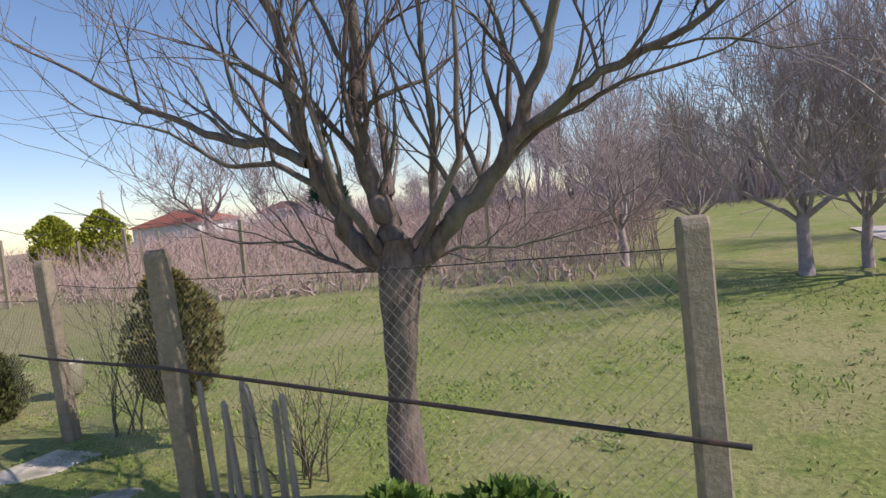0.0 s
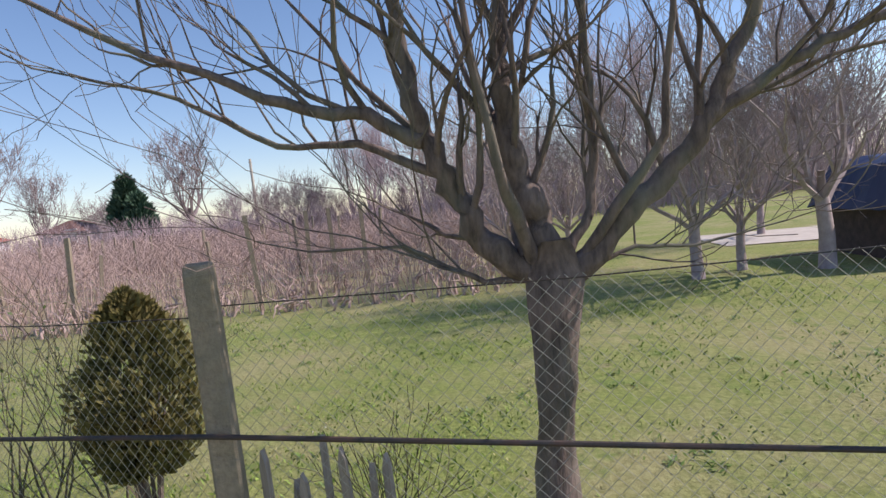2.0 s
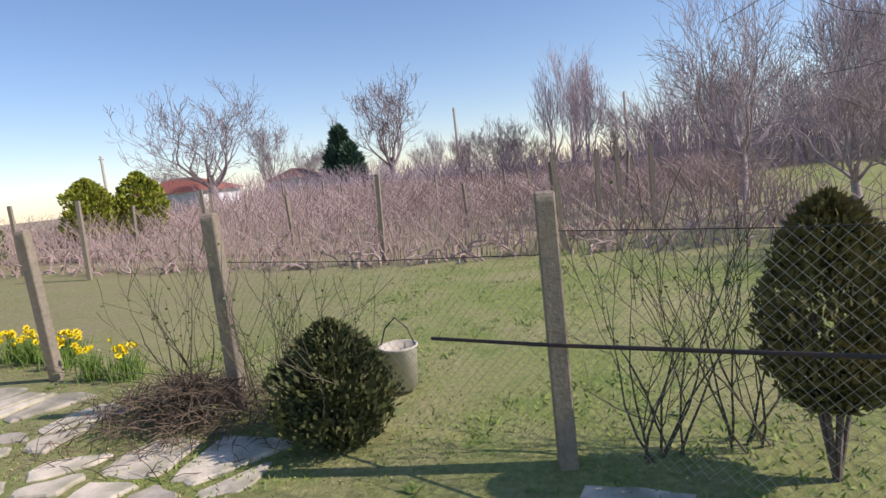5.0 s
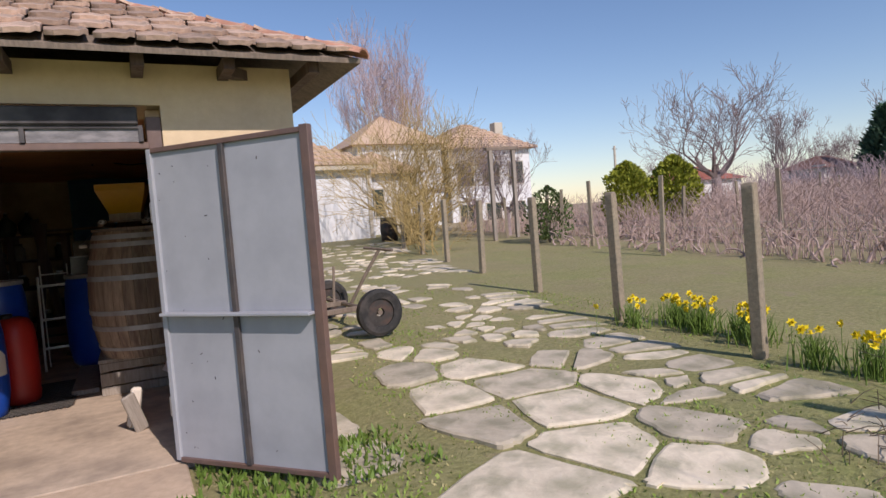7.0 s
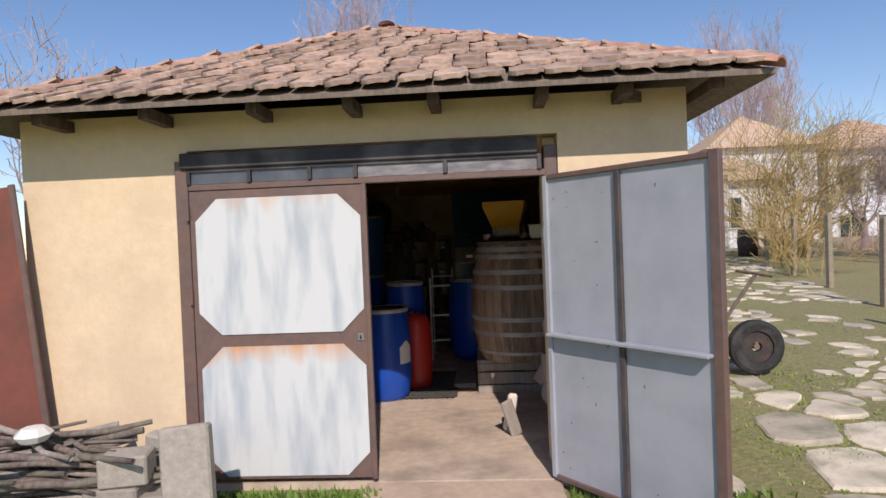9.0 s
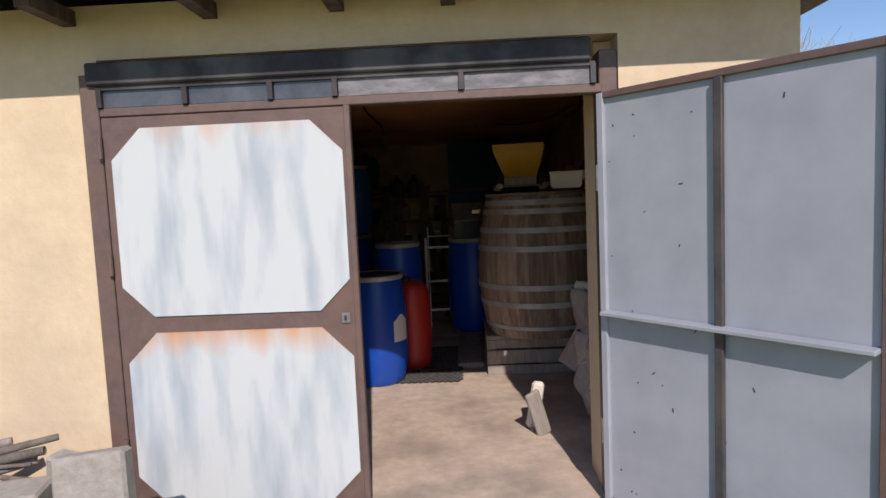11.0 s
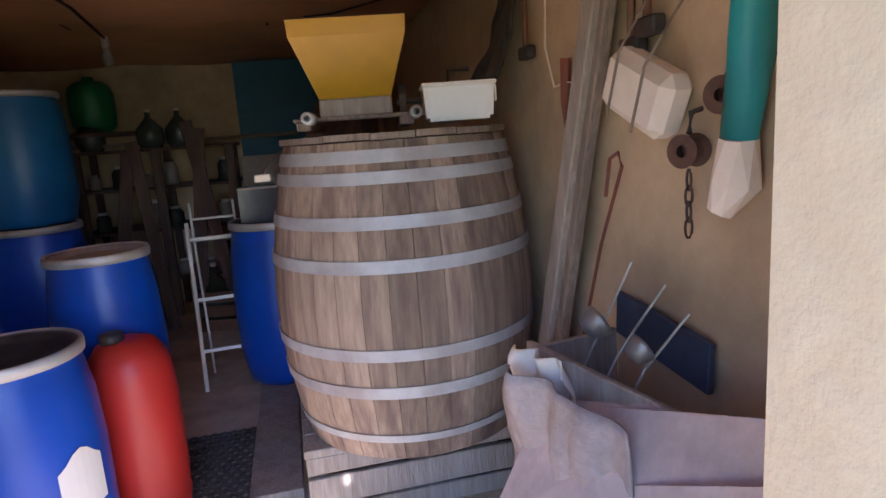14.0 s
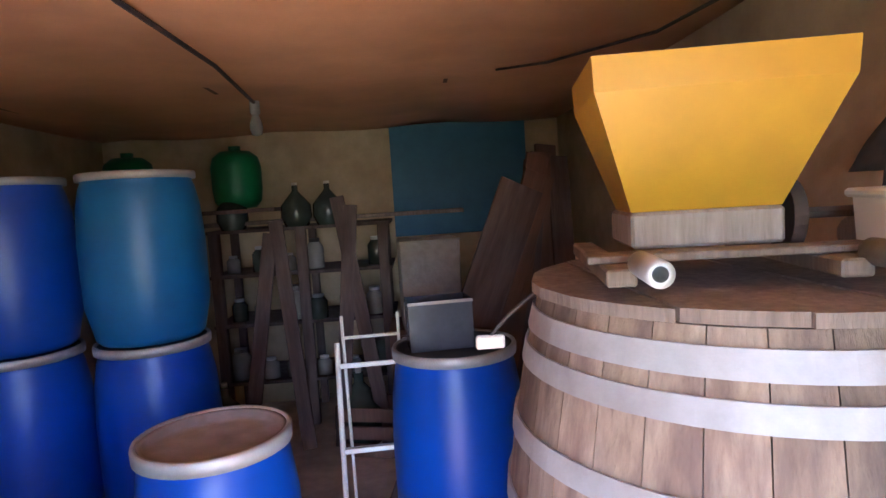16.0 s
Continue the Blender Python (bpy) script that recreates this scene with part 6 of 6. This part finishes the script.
# ---------- handcart ----------
cart = thing("handcart", "old two-wheeled rusty cart chassis with rubber tyres on the drive", "cart", 2.06, 3.15, lift(2.1, 3.15), 3)
for y in (-0.84, 0.84):
    w = part("wheel", lathe(bmesh.new(), [(0.05, -0.03), (0.16, -0.03), (0.16, 0.03), (0.05, 0.03), (0.05, -0.03)], 28, pose(0.2, y, 0.27, 90)), IRON, cart)
    part("tyre", lathe(bmesh.new(), [(0.16, -0.05), (0.23, -0.06), (0.265, -0.045), (0.27, 0.0), (0.265, 0.045), (0.23, 0.06), (0.16, 0.05), (0.16, -0.05)], 32, pose(0.2, y, 0.27, 90)), RUBBER, w, "worn black rubber tyre")
part("axle", T([(0.2, -0.87, 0.27), (0.2, 0.87, 0.27)], 0.03, 8), OLDWOOD, cart)
part("beam", B(-0.9, 0.25, -0.35, -0.29, 0.24, 0.3, bev=0.005), OLDWOOD, cart)
part("beam", B(-0.9, 0.25, 0.29, 0.35, 0.24, 0.3, bev=0.005), OLDWOOD, cart)
part("drawbar", T([(0.2, 0.0, 0.3), (0.35, -0.1, 0.6), (0.55, -0.2, 0.95)], 0.022, 8), OLDWOOD, cart)
part("cross_handle", T([(0.45, 0.05, 0.97), (0.62, -0.42, 0.93)], 0.018, 8), OLDWOOD, cart)
part("upright", T([(0.1, 0.35, 0.28), (0.15, 0.4, 0.75)], 0.018, 8), OLDWOOD, cart)

# ---------- tarped stack ----------
st = thing("tarped_stack", "dark stack of firewood under a dark blue tarpaulin in the lawn", "stack", 9.9, -15.9, 0.02)
b = B(-0.9, 1.4, -1.9, 1.35, -0.1, 1.05, bev=0.05)
part("stack_body", b, STACK, st)
ms = Mesher()
for j in range(13):
    for i in range(13):
        u, v = i / 12, j / 12
        x, y = -1.05 + 2.6 * u, -2.05 + 3.6 * v
        edge = min(u, 1 - u, v, 1 - v)
        z = 1.5 - (0.75 if edge < 0.01 else 0.1 if edge < 0.1 else 0) + 0.08 * noise.noise((u * 5, v * 5, 0))
        ms.v.append((x, y, z))
for j in range(12):
    for i in range(12):
        o = j * 13 + i
        ms.f.append((o, o + 1, o + 14, o + 13))
ob = ms.done("tarpaulin", TARP, st, "dark blue tarpaulin", kind="part")
s = ob.modifiers.new("thickness", "SOLIDIFY")
s.thickness = 0.01

# ---------- houses ----------
def hip_roof(bm, x0, x1, y0, y1, z, h, over=0.4):
    x0, x1, y0, y1 = x0 - over, x1 + over, y0 - over, y1 + over
    lo = [bm.verts.new(p) for p in ((x0, y0, z), (x1, y0, z), (x1, y1, z), (x0, y1, z))]
    if x1 - x0 > y1 - y0:
        d = (y1 - y0) / 2
        a, c = bm.verts.new((x0 + d, (y0 + y1) / 2, z + h)), bm.verts.new((x1 - d, (y0 + y1) / 2, z + h))
        fs = ((lo[0], lo[1], c, a), (lo[1], lo[2], c), (lo[2], lo[3], a, c), (lo[3], lo[0], a))
    else:
        d = (x1 - x0) / 2
        a, c = bm.verts.new(((x0 + x1) / 2, y0 + d, z + h)), bm.verts.new(((x0 + x1) / 2, y1 - d, z + h))
        fs = ((lo[0], lo[1], a), (lo[1], lo[2], c, a), (lo[2], lo[3], c), (lo[3], lo[0], a, c))
    for f in fs:
        bm.faces.new(f)
    bm.faces.new(lo[::-1])
    return bm


def tile_rows(parent, x0, x1, y0, z, run, h, over=0.4, rows=10):
    """Rows of tile courses on the slope that faces south, as low steps."""
    ms = Mesher()
    x0, x1, y0 = x0 - over, x1 + over, y0 - over
    for r in range(rows):
        u = r / rows
        a, b2 = x0 + run * u, x1 - run * u
        yy, zz = y0 + run * u, z + h * u
        n = max(2, int((b2 - a) / 0.3))
        for i in range(n):
            xa, xb = a + (b2 - a) * i / n, a + (b2 - a) * (i + 0.9) / n
            q = len(ms.v)
            dy, dz = run / rows, h / rows
            ms.v += [(xa, yy - 0.02, zz + 0.03), (xb, yy - 0.02, zz + 0.03), (xb, yy + dy, zz + dz + 0.03), (xa, yy + dy, zz + dz + 0.03),
                     (xa, yy - 0.02, zz + 0.09), (xb, yy - 0.02, zz + 0.09), (xb, yy + dy, zz + dz + 0.05), (xa, yy + dy, zz + dz + 0.05)]
            ms.f += [(q, q + 1, q + 5, q + 4), (q + 4, q + 5, q + 6, q + 7), (q, q + 4, q + 7, q + 3), (q + 1, q + 2, q + 6, q + 5)]
    ms.done("roof_tiles", FARROOF, parent, "weathered clay tile courses")


def window(parent, x, y, z, w, h, face="s"):
    m_ = pose(x, y, z, 0, 0, 0 if face == "s" else 90)
    fr = part("window", B(-w / 2 - 0.06, w / 2 + 0.06, -0.05, 0.0, -0.06, h + 0.06, m_), CREAMTRIM, parent, "pale window frame")
    part("pane", B(-w / 2, -0.02, -0.06, -0.051, 0, h, m_), GLASS, fr, "dark pane")
    part("pane", B(0.02, w / 2, -0.06, -0.051, 0, h, m_), GLASS, fr, "dark pane")


ha = thing("house", "low whitewashed farmhouse with a weathered tile hip roof beyond the drive", "house", 0, 0, 0.5)
part("wall", B(1.0, 9.1, 19.9, 27.0, -0.6, 3.2, bev=0.02), WHITEWASH, ha, "whitewashed wall")
part("roof", hip_roof(bmesh.new(), 1.0, 8.9, 19.9, 27.0, 3.15, 2.0), FARROOF, ha, "weathered clay tile roof")
tile_rows(ha, 1.0, 8.9, 19.9, 3.15, 3.9, 2.0)
part("eaves_board", B(0.7, 9.2, 19.52, 19.56, 2.98, 3.14), CREAMTRIM, ha)
part("annexe_wall", B(8.9, 12.0, 21.6, 27.0, -0.6, 2.9, bev=0.02), WHITEWASH, ha)
part("annexe_roof", hip_roof(bmesh.new(), 8.9, 12.0, 21.6, 27.0, 2.9, 1.2), FARROOF, ha)
part("corner_post", B(8.86, 9.0, 19.82, 19.95, -0.6, 3.1), CREAMTRIM, ha)
window(ha, 9.8, 21.6, 1.0, 0.9, 1.2)
window(ha, 3.0, 19.9, 1.2, 0.9, 1.1)
dr = part("door", B(10.7, 11.5, 21.5, 21.58, -0.5, 1.9), CREAMTRIM, ha, "pale panelled door")
part("door_pane", B(10.85, 11.35, 21.47, 21.495, 0.8, 1.75), GLASS, dr)
part("rear_wall", B(10.6, 15.4, 25.5, 31.0, -0.6, 4.7, bev=0.02), WHITEWASH, ha)
part("rear_roof", hip_roof(bmesh.new(), 10.6, 15.4, 25.5, 31.0, 4.7, 1.9), FARROOF, ha, "weathered clay tile roof")
hb = thing("house", "taller pale plastered house with a reddish hip roof and chimney", "house", 0, 0, 0.7)
part("wall", B(16.4, 22.0, 26.5, 34.0, -0.8, 4.3, bev=0.02), WHITEWASH, hb, "pale plastered wall")
part("roof", hip_roof(bmesh.new(), 16.4, 22.0, 26.5, 34.0, 4.3, 1.9), FARROOF, hb, "reddish clay tile roof")
tile_rows(hb, 16.4, 22.0, 26.5, 4.3, 3.1, 1.8)
ch = part("chimney", B(21.0, 21.6, 28.6, 29.2, 4.6, 6.2, bev=0.03), CREAMTRIM, hb, "pale chimney")
part("porch", B(14.0, 16.0, 25.4, 26.5, 1.9, 2.1), OLDWOOD, hb)
for x in (17.4, 19.2, 20.9):
    window(hb, x, 26.5, 2.2, 1.0, 1.3)
    window(hb, x, 26.5, -0.1, 1.0, 1.2)
hc = thing("house", "long low farm building with a dark red roof beyond vines", "house", 0, 0, 1.1)
part("wall", B(42.5, 46.5, 21.0, 23.5, -0.5, 1.5), WHITEWASH, hc)
part("roof", hip_roof(bmesh.new(), 42.5, 46.5, 21.0, 23.5, 1.5, 0.9, 0.5), mat("dark_red_roof", (0.2, 0.1, 0.08), (0.12, 0.07, 0.06), 0.9, 4), hc)
part("gable_board", B(42.2, 42.3, 20.7, 21.6, 1.2, 1.7), WHITEPLASTIC, hc)
hd = thing("house", "far whitewashed house with a long brick-red roof behind bare trees", "house", 0, 0, 1.1)
part("wall", B(47, 53, 35, 44, -0.5, 1.6), WHITEWASH, hd)
part("roof", hip_roof(bmesh.new(), 47, 53, 35, 44, 1.6, 1.5, 0.5), mat("brick_red_roof", (0.38, 0.12, 0.08), (0.25, 0.09, 0.06), 0.9, 4), hd)

# pergola arm and yellow shrubs on the drive
pg = thing("pergola", "weathered timber pergola posts with a cross beam beside the drive", "pergola", 10.4, 12.6, lift(10.4, 12.6))
part("post", B(-0.06, 0.06, -0.06, 0.06, -0.1, 2.9, bev=0.005), GREYWOOD, pg)
part("post", B(1.1, 1.22, 0.35, 0.47, -0.1, 2.98, bev=0.005), GREYWOOD, pg)
part("beam", B(-0.2, 1.4, -0.05, 0.05, -0.05, 0.05, pose(0, 0, 2.95, 0, -3, 18)), OLDWOOD, pg)


def yellow_shrub(x, y, h, seed, n=16, r=0.05, label="tall shrub of fine yellowish bare shoots over the drive"):
    rng = random.Random(seed)
    t = thing("willow_shrub", label, "shrub", x, y, lift(x, y))
    ms = Mesher()
    for i in range(n):
        d = Vector((rng.gauss(0, 0.35), rng.gauss(0, 0.35), 1))
        grow(ms, rng, (rng.gauss(0, 0.15), rng.gauss(0, 0.15), 0), d, r * rng.uniform(0.5, 1), h * 0.45, 3, 0.3, 0.02, 4, 4, 0.8, 0.006)
    ms.done("shoot_growth", WILLOW, t)


yellow_shrub(8.3, 14.6, 4.3, 61, 14)
yellow_shrub(9.5, 15.8, 4.9, 62, 16)
yellow_shrub(7.6, 12.6, 2.2, 63, 7, 0.025, "low shrub of yellowish shoots along the garden fence")
yellow_shrub(7.1, 10.6, 1.8, 64, 6, 0.02, "low shrub of yellowish shoots along the garden fence")
put(mid, 13.2, 18.5, 0.42, 15, 0.42, "slender leafless tree by the neighbouring house")
put(mid, 12.0, 14.2, 0.36, 115, 0.38, "slender leafless tree by the neighbouring house")
wb = random.Random(12)
t = thing("garden_table", "small white metal garden table by the house wall", "table", 9.6, 18.6, lift(9.6, 18.6))
part("top", B(-0.5, 0.5, -0.35, 0.35, 0.72, 0.75, bev=0.005), WHITEPLASTIC, t)
for sx in (-0.45, 0.45):
    for sy in (-0.3, 0.3):
        part("leg", T([(sx, sy, 0), (sx * 0.95, sy * 0.95, 0.72)], 0.015, 6), WHITEPLASTIC, t)
for x, y in ((8.6, 17.2), (9.3, 16.8)):
    t = thing("dark_barrel", "dark bin standing by the drive before the house", "bin", x, y, lift(x, y))
    part("body", lathe(bmesh.new(), [(0, 0), (0.3, 0), (0.33, 0.45), (0.3, 0.9), (0, 0.9)], 18), IRON, t, smooth=True)
# blossoming tree top behind the shed, utility poles
bl = bare_tree("blossom_tree", "fruit tree in pale blossom behind the shed", 33, 4.5, 0.09, 1.5, 0.7, 4, 3, TWIG, 0.006)
bl.matrix_basis = pose(-7.6, 7.0, 0)
bl.scale = (1.25, 1.25, 1.2)
ms = Mesher()
src = bl.children[1].data
for v in list(src.vertices)[::3]:
    if v.co.z > 2.0:
        for k in range(4):
            d = rdir(wb)
            ms.leaf(v.co + d * 0.03, d, d.cross(rdir(wb)).normalized(), 0.07, 0.04)
ms.done("blossom", BLOSSOM, bl, "pale pink-white blossom")
put(upr, -4.7, 20, 0.86, 50)
put(upr, 13.4, 29, 0.85, 150)
for x, y, h in ((42.6, 7.4, 5.9), (48, -4.0, 6.0), (36, 34, 5)):
    t = thing("utility_pole", "slim weathered timber utility pole standing beyond the vineyard", "pole", x, y, lift(x, y), group="utility poles")
    part("pole", T([(0, 0, -0.2), (0, 0, h)], [0.13, 0.09], 8), CREAMTRIM, t)
    part("insulator", T([(-0.25, 0, h - 0.25), (0.25, 0, h - 0.25)], 0.03, 6), OLDWOOD, t)

# ---------- pieces of the paving and the roof ----------
stones, stone_mesh, rest, pav = STONES
for i, (dd, x, y, poly) in enumerate(stones):
    if i < 290:
        vs, fs = stone_mesh(x, y, poly, (x, y))
        me = bpy.data.meshes.new("flagstone")
        me.from_pydata(vs, [], fs)
        me.materials.append(STONE)
        ob = new("flagstone", me)
        ob.parent = pav
        ob.location = (x, y, 0)
    else:
        vs, fs = stone_mesh(x, y, poly, (0, 0))
        b0 = len(rest.v)
        rest.v += vs
        rest.f += [tuple(b0 + k for k in f) for f in fs]
rest.done("far_flagstones", STONE, pav, "flagstones further down the drive")


def tile_mesh(w, ln):
    """A pressed clay tile: flat pan, raised roll at one side, end with cut corners."""
    me = bpy.data.meshes.new("tile")
    b = bmesh.new()
    c = 0.05
    out = [(-w / 2, ln, 0), (-w / 2, 0.045, 0), (-w / 2 + c, 0, 0), (w / 2 - c, 0, 0), (w / 2, 0.045, 0), (w / 2, ln, 0)]
    prof = lambda x: 0.012 + 0.018 * math.exp(-((x - w * 0.42) / 0.022) ** 2) + 0.006 * math.cos(x / w * 2 * math.pi)
    cols = [-w / 2, -w * 0.28, 0, w * 0.28, w * 0.38, w / 2]

    def front(x):
        e = w / 2 - abs(x)
        return 0.045 * (1 - min(1, e / c))
    top, bot = [], []
    for x in cols:
        top.append([b.verts.new((x, front(x), prof(x) + 0.012)), b.verts.new((x, ln, prof(x)))])
        bot.append([b.verts.new((x, front(x), prof(x) - 0.014)), b.verts.new((x, ln, prof(x) - 0.018))])
    for i in range(len(cols) - 1):
        b.faces.new((top[i][0], top[i + 1][0], top[i + 1][1], top[i][1]))
        b.faces.new((bot[i][0], bot[i][1], bot[i + 1][1], bot[i + 1][0]))
        b.faces.new((top[i][0], bot[i][0], bot[i + 1][0], top[i + 1][0]))
    b.faces.new((top[0][0], top[0][1], bot[0][1], bot[0][0]))
    b.faces.new((top[-1][0], bot[-1][0], bot[-1][1], top[-1][1]))
    b.to_mesh(me)
    b.free()
    me.materials.append(TILE)
    return me


tr_ = random.Random(2)
TW, TE = 0.212, 0.285
tm = [tile_mesh(TW * 0.97, 0.36), tile_mesh(TW * 0.94, 0.35)]
plan = AY0 - EY0
slope = math.atan2(AZ - EZ, plan)
for r in range(10):
    s = r * TE
    v0 = s * math.cos(slope) - 0.03
    half = (EX1 - EX0) / 2 * (1 - max(0, v0 + 0.03) / plan)
    n = int(half * 2 / TW)
    for i in range(n + 1):
        x = AX + (i - n / 2) * TW + (0.5 * TW if r % 2 else 0) - 0.05
        if abs(x - AX) > half - 0.02:
            continue
        ob = new("tile", tr_.choice(tm))
        ob.parent = roof
        ob.matrix_basis = pose(x, EY0 + v0, EZ + 0.032 + s * math.sin(slope), math.degrees(slope) - 2.6 + tr_.gauss(0, 0.8), tr_.gauss(0, 1.3), tr_.gauss(0, 1.6))
# side slopes
side = Mesher()
proto = tm[0]
for sgn, ex in ((1, EX1), (-1, EX0)):
    run = abs(ex - AX)
    sl = math.atan2(AZ - EZ, run)
    for r in range(9):
        v0 = r * TE * math.cos(sl) - 0.03
        vt = min(run, max(0, v0) + 0.17)
        y0 = EY0 + (AY0 - EY0) * vt / run
        y1 = EY1 - (EY1 - AY1) * vt / run
        n = int((y1 - y0) / TW)
        for i in range(n + 1):
            y = y0 + (i + 0.5) * (y1 - y0) / (n + 1)
            m = pose(ex - sgn * v0, y, EZ + 0.032 + r * TE * math.sin(sl), 0, 0, 90 if sgn > 0 else -90) @ pose(0, 0, 0, math.degrees(sl) - 2.6 + tr_.gauss(0, 0.8), 0, tr_.gauss(0, 1.5))
            b0 = len(side.v)
            side.v += [(m @ v.co)[:] for v in proto.vertices]
            side.f += [tuple(b0 + k for k in p.vertices) for p in proto.polygons]
side.done("side_slope_tiles", TILE, roof, "weathered clay tiles of the side slopes")


def cap_mesh():
    b = bmesh.new()
    n = 7
    rows = []
    for t, r in ((0, 0.088), (0.42, 0.08)):
        ro = [b.verts.new((math.cos(math.pi * k / (n - 1)) * r, t, math.sin(math.pi * k / (n - 1)) * r * 0.55)) for k in range(n)]
        ri = [b.verts.new((math.cos(math.pi * k / (n - 1)) * (r - 0.016), t, math.sin(math.pi * k / (n - 1)) * (r - 0.016) * 0.5)) for k in range(n)]
        rows.append((ro, ri))
    (o0, i0), (o1, i1) = rows
    for k in range(n - 1):
        b.faces.new((o0[k], o1[k], o1[k + 1], o0[k + 1]))
        b.faces.new((i0[k], i0[k + 1], i1[k + 1], i1[k]))
        b.faces.new((o0[k], o0[k + 1], i0[k + 1], i0[k]))
    me = bpy.data.meshes.new("ridge_tile")
    b.to_mesh(me)
    b.free()
    me.materials.append(CAPTILE)
    return me


cm = cap_mesh()
for p, q in (((EX1, EY0, EZ), (AX, AY0, AZ)), ((EX0, EY0, EZ), (AX, AY0, AZ)), ((AX, AY1 + 0.3, AZ), (AX, AY0 - 0.1, AZ))):
    p, q = Vector(p), Vector(q)
    L_ = (q - p).length
    d = (q - p).normalized()
    across = d.cross(Vector((0, 0, 1))).normalized()
    turn = Matrix((across, d, across.cross(d))).transposed().to_4x4()
    n = int(L_ / 0.34)
    for i in range(n):
        c = p + d * (i * L_ / n - 0.02)
        m = Matrix.Translation(c + Vector((0, 0, 0.02))) @ turn @ pose(0, 0, 0, tr_.gauss(0, 0.8), tr_.gauss(0, 3), tr_.gauss(0, 3))
        ob = new("ridge_tile", cm)
        ob.parent = roof
        ob.matrix_basis = m
